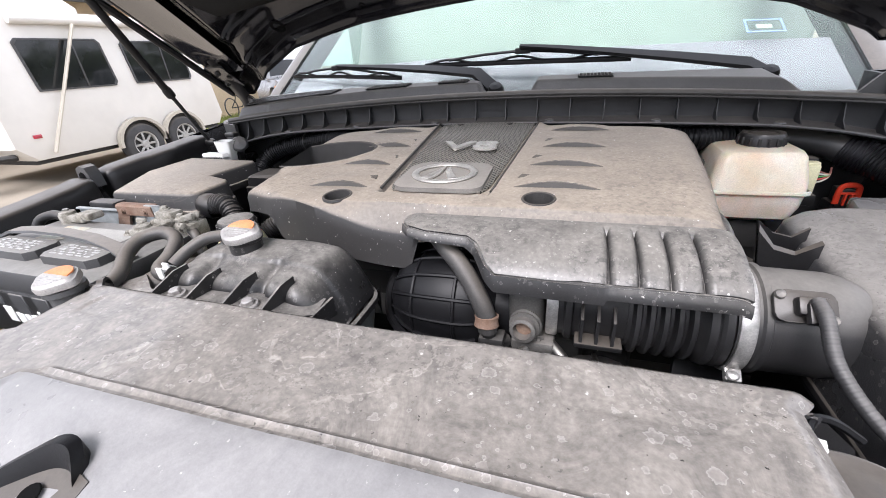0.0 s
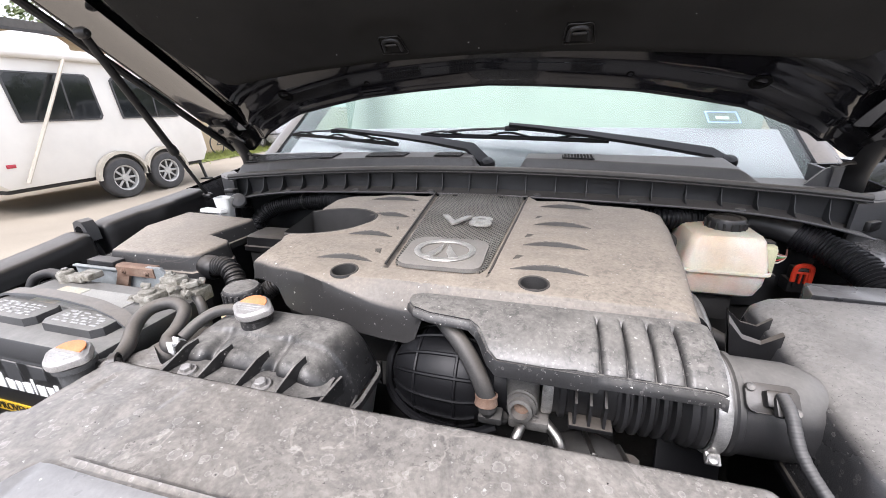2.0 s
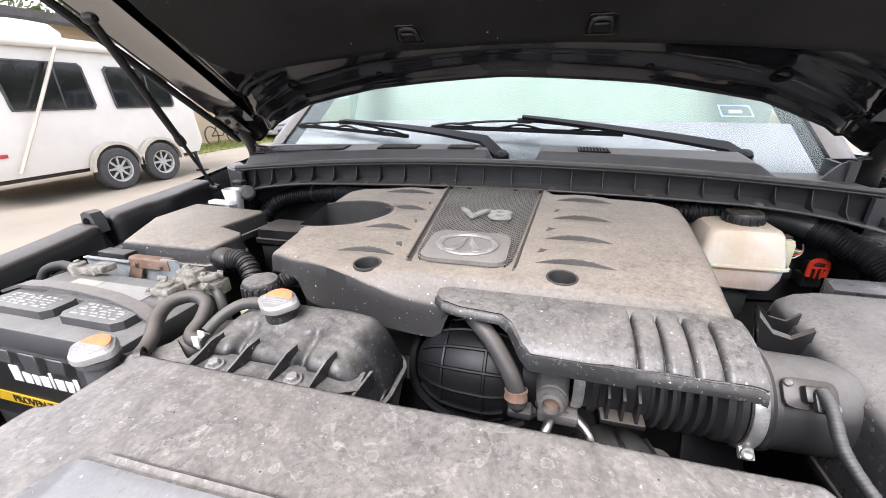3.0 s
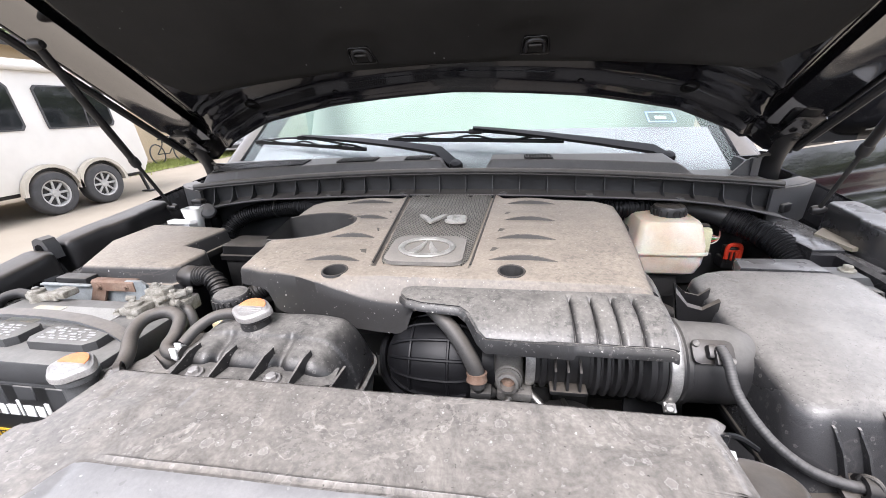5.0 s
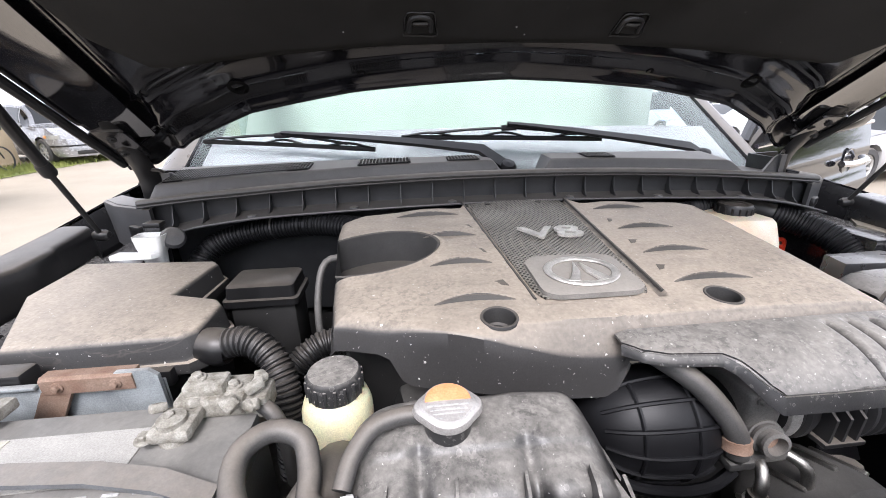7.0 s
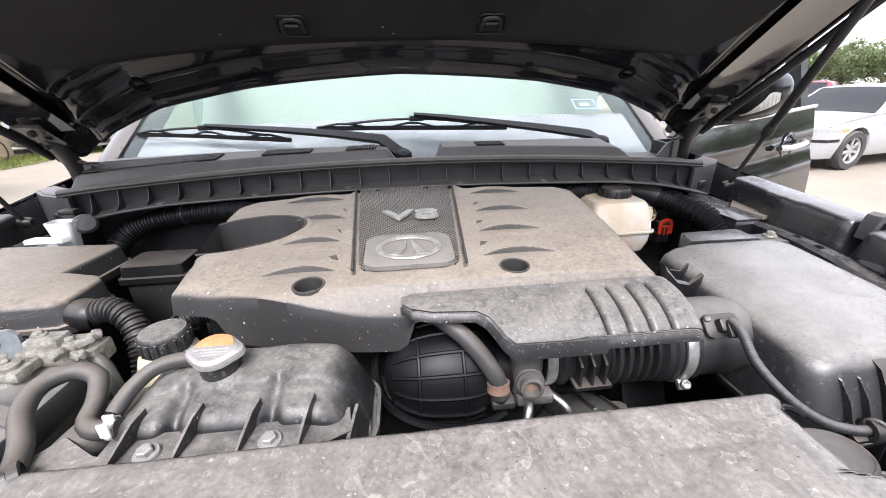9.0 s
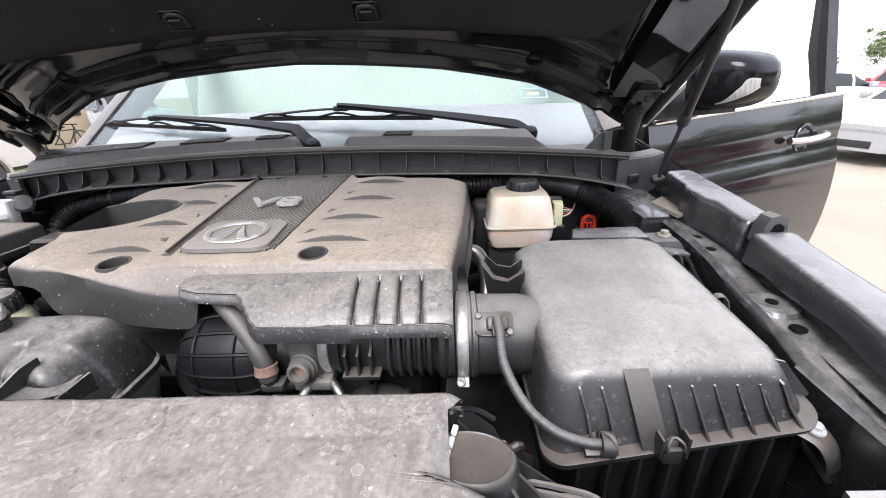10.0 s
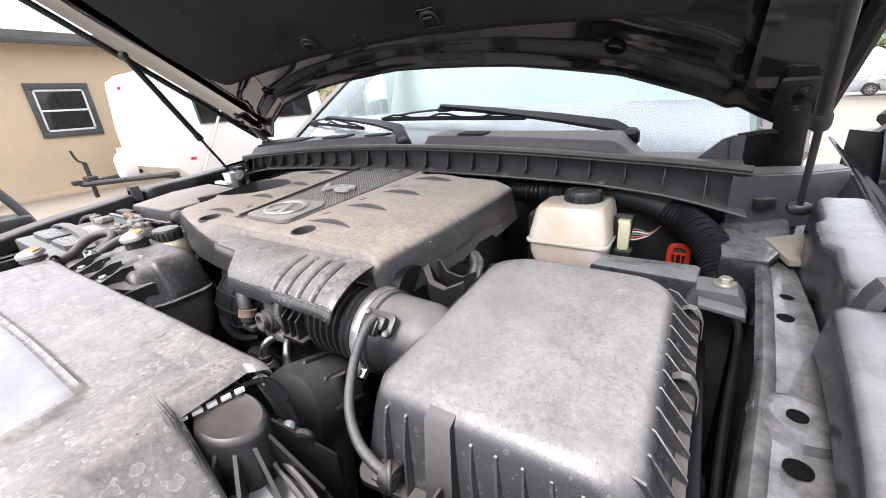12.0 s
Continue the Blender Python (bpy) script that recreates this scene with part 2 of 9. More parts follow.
M_DARK = material("dark_dirty_metal", (0.020, 0.0195, 0.019), 0.65, dust=0.22, scale=24, dcol=(0.26, 0.245, 0.22), specks=((120, 0.12, PALE),))
# near-black colour standing in for the shade inside holes, slots and vents
M_VOID = material("hollow_shade_black", (0.004, 0.004, 0.004), 0.95, spec=0.1)
M_WIPER = material("wiper_black", (0.006, 0.006, 0.007), 0.45, spec=0.3)
M_RUBBER = material("black_rubber", (0.016, 0.016, 0.017), 0.48, dust=0.16, scale=30)
M_HOSE = material("grey_weathered_rubber", (0.045, 0.044, 0.043), 0.5, dust=0.3, scale=30)
M_LOOM = material("dark_loom_sleeve", (0.026, 0.026, 0.027), 0.5, dust=0.30, scale=30, dcol=(0.36, 0.34, 0.32))
M_NECK = material("dusty_neck_plastic", (0.020, 0.020, 0.021), 0.42, dust=0.42, scale=14, dcol=(0.40, 0.375, 0.34), dlo=0.35, dhi=0.98)
M_PAD = material("hood_insulator_felt", (0.022, 0.0215, 0.021), 0.95, scale=3, bump=0.6, bscale=900, var=0.35, spec=0.2, specks=((30, 0.058, (0.5, 0.49, 0.47)), (55, 0.10, (0.4, 0.4, 0.4))))
M_PAINT = material("black_car_paint", (0.008, 0.008, 0.010), 0.12, var=0.3, scale=6, bump=0.0, coat=0.6, rvar=0.08, specks=((70, 0.036, (0.4, 0.4, 0.4)),))
M_SHELL = material("mirror_shell_black", (0.005, 0.005, 0.006), 0.16, var=0.2, scale=6, bump=0.0, spec=0.22, rvar=0.05)
M_FRAME = material("pearl_black_frame_paint", (0.010, 0.010, 0.012), 0.08, var=0.2, scale=6, bump=0.0, coat=1.0, rvar=0.04, specks=((60, 0.05, (0.4, 0.4, 0.4)),))
M_FRAME.node_tree.nodes["Principled BSDF"].inputs["Coat IOR"].default_value = 2.4
M_MAROON = material("maroon_car_paint", (0.10, 0.012, 0.02), 0.25, var=0.08, bump=0, coat=0.4)
M_CAST = material("dull_cast_metal", (0.17, 0.165, 0.155), 0.6, 0.5, scale=40, dust=0.45, dcol=(0.34, 0.31, 0.28))
M_PAINTD = material("dusty_black_paint", (0.012, 0.012, 0.014), 0.2, dust=0.3, scale=8, bump=0.03, coat=0.35)
# dust is set heavier so its pale tone also imitates the paint's reflections
M_INNER = material("painted_inner_panel", (0.014, 0.014, 0.016), 0.20, dust=0.46, scale=16, bump=0.05, dcol=(0.42, 0.405, 0.39), droll=0.30, dmin=0.25, specks=((90, 0.108, PALE),), marks=0.08, coat=0.4)
M_SUPPORT = material("dusty_support_panel", (0.05, 0.05, 0.052), 0.35, dust=0.60, scale=9, dcol=(0.46, 0.445, 0.425), droll=0.36, dmin=0.7, specks=((120, 0.12, PIT), (150, 0.12, PALE)))
# dust tone also carries the sky sheen on the trim tops
M_TRIM = material("grey_fender_trim", (0.024, 0.024, 0.026), 0.28, dust=0.42, scale=9, dcol=(0.47, 0.455, 0.445), droll=0.28, dmin=0.6, spec=0.9, dlo=0.55, dhi=0.98, rvar=0.08, specks=((120, 0.09, PIT), (160, 0.09, PALE)), marks=0.10)
M_COWL = material("grey_cowl_plastic", (0.060, 0.061, 0.064), 0.45, dust=0.25, scale=12)
M_COWLD = material("dark_cowl_plastic", (0.027, 0.028, 0.030), 0.45, dust=0.12, scale=12)
M_ALU = material("bare_aluminium", (0.42, 0.41, 0.39), 0.38, 1.0, scale=60, dust=0.25)
M_STEEL = material("clamp_steel", (0.58, 0.57, 0.55), 0.40, 0.75, scale=80, dust=0.25)
M_CHROME = material("chrome", (0.78, 0.78, 0.8), 0.08, 1.0, var=0.05, bump=0)
M_RUST = material("rusty_bracket", (0.19, 0.105, 0.07), 0.8, 0.3, col2=(0.30, 0.22, 0.17), scale=40)
M_GALV = material("galvanised_bracket", (0.36, 0.39, 0.40), 0.45, 0.35, scale=30, dust=0.25)
M_PLATE = material("dull_dark_plate", (0.10, 0.103, 0.105), 0.5, 0.25, scale=30, dust=0.35, dcol=(0.34, 0.33, 0.31))
M_CORRODE = material("corroded_terminal", (0.15, 0.135, 0.105), 0.75, 0.3, col2=(0.46, 0.445, 0.40), scale=90, bump=0.6)
M_WHITE = material("white_plastic", (0.72, 0.72, 0.70), 0.45, var=0.06, dust=0.15)
M_BOTTLE = material("cream_bottle_plastic", (0.66, 0.63, 0.42), 0.4, var=0.1, dust=0.15, sss=0.25)
M_TANK = material("milky_reservoir_plastic", (0.66, 0.52, 0.36), 0.32, scale=12, col2=(0.80, 0.76, 0.68), dust=0.25, sss=0.25, dcol=(0.5, 0.43, 0.33))
M_FLUID = material("reservoir_plastic_with_fluid", (0.60, 0.40, 0.24), 0.3, scale=9, col2=(0.78, 0.73, 0.70), dust=0.1, sss=0.35)
M_DEGAS = material("scuffed_tank_plastic", (0.016, 0.016, 0.017), 0.33, dust=0.62, dmin=0.30, scale=22, dcol=(0.36, 0.34, 0.31), specks=((90, 0.14, PALE), (160, 0.15, PALE), (260, 0.16, PALE)), marks=0.22, dlo=0.45, dhi=0.97, blot=0.5, mottle=0.15, drops=((170, 0.42, 0.16, 0.15),))
M_TANKLOW = material("dull_tank_plastic", (0.12, 0.125, 0.12), 0.4, dust=0.2, scale=14, sss=0.1)
M_ORANGE = material("orange_sticker", (0.66, 0.20, 0.06), 0.5, col2=(0.70, 0.31, 0.15), scale=60)
M_CAP = material("zinc_cap", (0.40, 0.385, 0.37), 0.42, 0.45, scale=50, dust=0.35, dcol=(0.50, 0.475, 0.455))
M_RED = material("red_clip_plastic", (0.55, 0.045, 0.02), 0.35, var=0.1)
M_YELLOW = material("pale_connector", (0.62, 0.60, 0.40), 0.5, var=0.12)
M_LABEL = material("battery_label_black", (0.02, 0.02, 0.02), 0.35)
M_GOLD = material("label_gold", (0.62, 0.40, 0.03), 0.35, var=0.08)
M_FADED = material("faded_label_band", (0.50, 0.42, 0.30), 0.6, scale=60, col2=(0.42, 0.46, 0.42))
M_PAPER = material("faded_paper_label", (0.36, 0.35, 0.325), 0.6, scale=40, var=0.12)
M_BATTERY = material("battery_case", (0.050, 0.051, 0.053), 0.5, dust=0.52, scale=14, dcol=(0.36, 0.345, 0.315))
M_GREYPL = material("grey_plastic_strap", (0.10, 0.105, 0.11), 0.5, dust=0.4, scale=30)
M_GRIT = material("worn_print", (0.40, 0.40, 0.39), 0.7, scale=200, var=0.4)
M_GLASS = glass("clear_glass", (0.93, 0.98, 0.95))
M_SCREEN = glass("windshield_glass", (0.74, 0.87, 0.81), 0.0, 1.27)
M_SIDE = glass("tinted_side_glass", (0.50, 0.62, 0.56), 0.0, 1.3)
M_TINT = material("dark_tinted_glass", (0.012, 0.014, 0.015), 0.05, var=0.3, scale=2, bump=0, rvar=0.03)
M_INTERIOR = material("grey_dashboard", (0.215, 0.185, 0.22), 0.7, var=0.08, scale=4)
M_LINER = material("pale_headliner", (0.31, 0.34, 0.315), 0.9, var=0.06, scale=4)
M_CONCRETE = material("pale_sandy_ground", (0.265, 0.226, 0.175), 0.95, scale=0.6, var=0.22, bump=0.5, bscale=60, dust=0.4, dcol=(0.345, 0.305, 0.25), dup=False, droll=0.95)
M_STICKER = material("blue_sticker_print", (0.20, 0.26, 0.55), 0.4, var=0.05)
M_STUCCO = material("beige_house_wall", (0.56, 0.44, 0.30), 0.9, scale=1.2, var=0.10, bump=0.4, bscale=60)
M_TRAILER = material("white_trailer_skin", (0.70, 0.675, 0.63), 0.35, scale=1.4, var=0.05, bump=0.05, bscale=6, grain=0.02)
M_CREAM = material("aged_cream_trim", (0.50, 0.46, 0.39), 0.5, scale=3, var=0.10)
M_DKTRIM = material("dark_window_trim", (0.06, 0.06, 0.062), 0.5)
M_TYRE = material("tyre_rubber", (0.055, 0.055, 0.057), 0.8, dust=0.3, scale=8)
M_RIM = material("painted_wheel_rim", (0.42, 0.415, 0.40), 0.4, 0.2, scale=10)
M_CARW = material("white_car_paint", (0.40, 0.40, 0.41), 0.2, var=0.04, bump=0, coat=0.5)
M_CARG = material("grey_car_paint", (0.33, 0.33, 0.335), 0.25, 0.4, var=0.06, bump=0, coat=0.4)
M_CARS = material("silver_car_paint", (0.55, 0.57, 0.58), 0.25, 0.3, var=0.05, bump=0, coat=0.4)
M_CARR = material("red_car_paint", (0.42, 0.03, 0.05), 0.25, var=0.08, bump=0, coat=0.4)
M_BARK = material("bark", (0.16, 0.12, 0.085), 0.95, scale=9, var=0.4, bump=0.8, bscale=30)
M_LEAF = material("green_leaves", (0.11, 0.15, 0.06), 0.6, scale=2.5, col2=(0.20, 0.24, 0.11), bump=0)
M_GRASS = material("lawn", (0.13, 0.16, 0.04), 0.9, scale=1.5, col2=(0.24, 0.26, 0.07), bump=0.6, bscale=30)
M_AMBER = material("amber_lens", (0.75, 0.32, 0.10), 0.2, bump=0)
M_LAMP = material("clear_headlamp", (0.36, 0.36, 0.34), 0.12, var=0.15, scale=30, bump=0)
M_ROOF = material("dark_shingle_roof", (0.10, 0.095, 0.09), 0.9, scale=4)


# ---- building tools ----
def part(name, bm, mat, parent=None, label="", sharp=38):
    """Links a bmesh, given in world metres, as one mesh object under a thing or a part."""
    bmesh.ops.recalc_face_normals(bm, faces=bm.faces[:])
    lim = radians(sharp)
    for f in bm.faces:
        f.smooth = True
    for e in bm.edges:
        e.smooth = not (len(e.link_faces) == 2 and e.calc_face_angle(0) > lim)
    me = bpy.data.meshes.new(name)
    bm.to_mesh(me)
    bm.free()
    me.materials.append(mat)
    ob = new(name, me)
    if parent:
        ob.parent = parent
        ob.matrix_parent_inverse = base_of(parent).inverted()
    if label:
        ob["label"] = label
    return ob


def base_of(ob):
    m = ob.matrix_basis.copy()
    return base_of(ob.parent) @ ob.matrix_parent_inverse @ m if ob.parent else m


def thing(name, at, label, category, group="", kind=""):
    ob = new(name)
    ob.empty_display_size = 0.02
    ob.location = at
    return tagged(ob, label, category, group, kind)


def join(*bms):
    """All bmeshes in the first one."""
    a = bms[0]
    for b in bms[1:]:
        me = bpy.data.meshes.new("tmp")
        b.to_mesh(me)
        b.free()
        a.from_mesh(me)
        bpy.data.meshes.remove(me)
    return a


def moved(bm, m):
    bmesh.ops.transform(bm, matrix=m, verts=bm.verts[:])
    return bm


def box(x0, x1, y0, y1, z0, z1, b=0.004, seg=2):
    bm = bmesh.new()
    bmesh.ops.create_cube(bm, size=1.0)
    for v in bm.verts:
        v.co = Vector((x0 + (v.co.x + 0.5) * (x1 - x0), y0 + (v.co.y + 0.5) * (y1 - y0), z0 + (v.co.z + 0.5) * (z1 - z0)))
    b = min(b, 0.45 * min(x1 - x0, y1 - y0, z1 - z0))
    if b > 0:
        bmesh.ops.bevel(bm, geom=bm.edges[:], offset=b, segments=seg, profile=0.5, affect="EDGES")
    return bm


def rrect(x0, x1, y0, y1, r, n=6):
    pts = []
    for cx, cy, a0 in ((x1 - r, y1 - r, 0), (x0 + r, y1 - r, 90), (x0 + r, y0 + r, 180), (x1 - r, y0 + r, 270)):
        for k in range(n + 1):
            a = radians(a0 + 90 * k / n)
            pts.append((cx + r * math.cos(a), cy + r * math.sin(a)))
    return pts


def loft(rings, cap0=True, cap1=True, closed=True):
    """Skin through rings of equal length; a ring is a list of (x, y, z)."""
    bm = bmesh.new()
    rows = [[bm.verts.new(p) for p in ring] for ring in rings]
    n = len(rows[0])
    for a, b in zip(rows, rows[1:]):
        for k in range(n if closed else n - 1):
            j = (k + 1) % n
            bm.faces.new((a[k], a[j], b[j], b[k]))
    if cap0:
        bm.faces.new(rows[0])
    if cap1:
        bm.faces.new(rows[-1][::-1])
    return bm


def prism(pts, z0, z1, b=0.003, seg=2):
    bm = loft([[(x, y, z0) for x, y in pts], [(x, y, z1) for x, y in pts]])
    if b:
        top = [e for e in bm.edges if all(abs(v.co.z - z1) < 1e-6 for v in e.verts)]
        bmesh.ops.bevel(bm, geom=top, offset=b, segments=seg, profile=0.5, affect="EDGES")
    return bm


def spline(pts, step=0.006):
    """Catmull-Rom through points, resampled at even steps."""
    p = [Vector(q) for q in pts]
    p = [p[0] * 2 - p[1]] + p + [p[-1] * 2 - p[-2]]
    dense = []
    for i in range(1, len(p) - 2):
        a, b, c, d = p[i - 1:i + 3]
        for k in range(24):
            t = k / 24
            dense.append(0.5 * (2 * b + (c - a) * t + (2 * a - 5 * b + 4 * c - d) * t * t + (3 * b - a - 3 * c + d) * t ** 3))
    dense.append(p[-2])
    out, left = [dense[0]], step
    for a, b in zip(dense, dense[1:]):
        seg = (b - a).length
        while seg >= left > 0:
            a = a + (b - a).normalized() * left
            seg = (b - a).length
            out.append(a.copy())
            left = step
        left -= seg
    if (out[-1] - dense[-1]).length > step * 0.3:
        out.append(dense[-1])
    return out


def tube(pts, r, seg=12, step=0.006, pitch=0.0, depth=0.0, flat=1.0, up=(0, 0, 1), r1=None):
    """A swept tube. pitch and depth: corrugation. flat: height against width."""
    c = spline(pts, step)
    rings, side = [], None
    for i, q in enumerate(c):
        d = (c[min(i + 1, len(c) - 1)] - c[max(i - 1, 0)]).normalized()
        if side is None:
            side = d.cross(Vector(up)).normalized() if abs(d.dot(Vector(up))) < 0.98 else d.cross(Vector((1, 0, 0))).normalized()
        side = (side - d * side.dot(d)).normalized()
        top = side.cross(d)
        rad = r + ((r1 - r) * i / (len(c) - 1) if r1 is not None else 0)
        if pitch:
            rad += depth * (1 if math.sin(2 * math.pi * i * step / pitch) > 0 else -1)
        rings.append([q + side * rad * math.cos(2 * math.pi * k / seg) + top * rad * flat * math.sin(2 * math.pi * k / seg) for k in range(seg)])
    return loft(rings)


def lathe(profile, at=(0, 0, 0), axis=(0, 0, 1), seg=28, phase=0.0):
    """Turns (radius, height) pairs about an axis."""
    rings = [[(max(r, 1e-5) * math.cos(phase + 2 * math.pi * k / seg), max(r, 1e-5) * math.sin(phase + 2 * math.pi * k / seg), h) for k in range(seg)] for r, h in profile]
    bm = loft(rings, False, False)
    q = Vector(axis).to_track_quat("Z", "Y").to_matrix().to_4x4()
    return moved(bm, Matrix.Translation(at) @ q)


def sheet(fn, nu, nv, th=0.0):
    """A surface fn(u, v) for u, v in 0..1, closed to a slab th thick below it when th is given."""
    bm = bmesh.new()
    top = [[bm.verts.new(fn(i / nu, j / nv)) for i in range(nu + 1)] for j in range(nv + 1)]
    for j in range(nv):
        for i in range(nu):
            bm.faces.new((top[j][i], top[j][i + 1], top[j + 1][i + 1], top[j + 1][i]))
    if th:
        bm.normal_update()
        low = [[bm.verts.new(v.co - v.normal * th) for v in row] for row in top]
        for j in range(nv):
            for i in range(nu):
                bm.faces.new((low[j][i], low[j + 1][i], low[j + 1][i + 1], low[j][i + 1]))
        rim = [(j, 0) for j in range(nv)] + [(nv, i) for i in range(nu)] + [(j, nu) for j in range(nv, 0, -1)] + [(0, i) for i in range(nu, 0, -1)]
        for (a, b), (c, d) in zip(rim, rim[1:] + rim[:1]):
            bm.faces.new((top[a][b], top[c][d], low[c][d], low[a][b]))
    return bm


def smooth(a, b, x):
    t = max(0.0, min(1.0, (x - a) / (b - a)))
    return t * t * (3 - 2 * t)


def lerp(pts, x):
    """Piecewise linear through (x, y) pairs."""
    if x <= pts[0][0]:
        return pts[0][1]
    for (a, p), (b, q) in zip(pts, pts[1:]):
        if x <= b:
            return p + (q - p) * (x - a) / (b - a)
    return pts[-1][1]


def bolt(parent, at, r=0.008, axis=(0, 0, 1), mat=None, name="bolt", label=""):
    """A flanged hexagon bolt."""
    a = lathe([(0, 0), (r, 0), (r, r * 0.2), (r * 0.95, r * 0.28), (0, r * 0.28)], at, axis, 16)
    b = lathe([(0, r * 0.28), (r * 0.62, r * 0.28), (r * 0.62, r * 0.75), (r * 0.5, r * 0.85), (0, r * 0.85)], at, axis, 6)
    return part(name, join(a, b), mat or M_STEEL, parent, label)


def text_mesh(body, size, depth, m, bold=0.0):
    """Raised lettering in the built-in font, as a bmesh."""
    cu = bpy.data.curves.new("lettering", "FONT")
    cu.body, cu.size, cu.extrude, cu.align_x, cu.align_y, cu.offset = body, size, depth, "CENTER", "CENTER", bold
    ob = bpy.data.objects.new("lettering", cu)
    scene.collection.objects.link(ob)
    dg = bpy.context.evaluated_depsgraph_get()
    me = bpy.data.meshes.new_from_object(ob.evaluated_get(dg))
    bm = bmesh.new()
    bm.from_mesh(me)
    bpy.data.objects.remove(ob)
    bpy.data.curves.remove(cu)
    bpy.data.meshes.remove(me)
    return moved(bm, m)

# ---- ground ----
def ground_height(u, v):
    x, y = (u - 0.5) * 2, (v - 0.5) * 2
    x, y = math.copysign(abs(x) ** 3, x) * 900, math.copysign(abs(y) ** 3, y) * 900
    return (x, y, 0.03 * noise.noise((x * 0.15, y * 0.15, 0)) * smooth(6, 14, math.hypot(x, y - 2)))


tagged(part("ground", sheet(ground_height, 120, 120), M_CONCRETE), "pale sandy concrete yard with dusty patches", "ground", kind="structure")

# ---- the black car with its raised hood ----
suv = thing("suv", (0, 1.6, 0), "black SUV with raised hood and an open front door", "car")


def hood_z(x, y):
    return 2.12 - 0.717 * y - 0.113 * x * x


HOOD_REAR = [(0, 0.886), (0.3, 0.899), (0.5, 0.922), (0.64, 0.968), (0.72, 1.015), (0.76, 1.035), (0.80, 1.02)]


def hood_under(u, v):
    x = (u - 0.5) * 1.62
    yr = lerp(HOOD_REAR, abs(x))
    d = v ** 1.6 * (yr - 0.0)
    y = yr - d
    dz = -0.010 * (1 - smooth(0.004, 0.012, d)) + 0.006 * smooth(0.012, 0.02, d) - 0.009 * (smooth(0.042, 0.05, d) - smooth(0.062, 0.066, d))
    dz += 0.010 * smooth(0.07, 0.085, d) - 0.006 * smooth(0.10, 0.11, d)
    dz += 0.012 * smooth(0.672, 0.690, abs(x)) - 0.010 * smooth(0.787, 0.80, abs(x))
    return (x, y, hood_z(x, y) + dz)


hood = part("hood", sheet(hood_under, 150, 90, 0.0), M_PAINT, suv, "raised black hood seen from underneath, glossy paint")


def hood_top(u, v):
    x, y, z = hood_under(u, v)
    return (x, y - 0.004, hood_z(x, y) + 0.05)


part("outer_skin", sheet(hood_top, 40, 30, 0.004), M_PAINT, hood)


def pad_under(u, v):
    y = 0.822 - v * 0.74
    w = lerp([(0, 0.42), (0.008, 0.55), (0.03, 0.615), (0.09, 0.655), (0.2, 0.672), (0.85, 0.62), (0.97, 0.52), (1, 0.42)], v)
    x = (u * 2 - 1) * w
    e = min(u, 1 - u) * 2 * w
    e = min(e, v * 0.74, (1 - v) * 0.74)
    bulge = sum(math.exp(-(((x - a) / 0.075) ** 2 + ((y - 0.775) / 0.045) ** 2) ** 2) for a in (-0.175, 0.175))
    dent = sum(math.exp(-(((x - a) / 0.03) ** 2 + ((y - 0.63) / 0.03) ** 2)) for a in (-0.37, 0.60))
    dz = -0.014 * smooth(0, 0.022, e) + 0.012 * bulge * smooth(0, 0.02, e) + 0.006 * dent + 0.0025 * noise.noise((x * 6, y * 6, 3))
    return (x, y, hood_z(x, y) - 0.001 + dz)


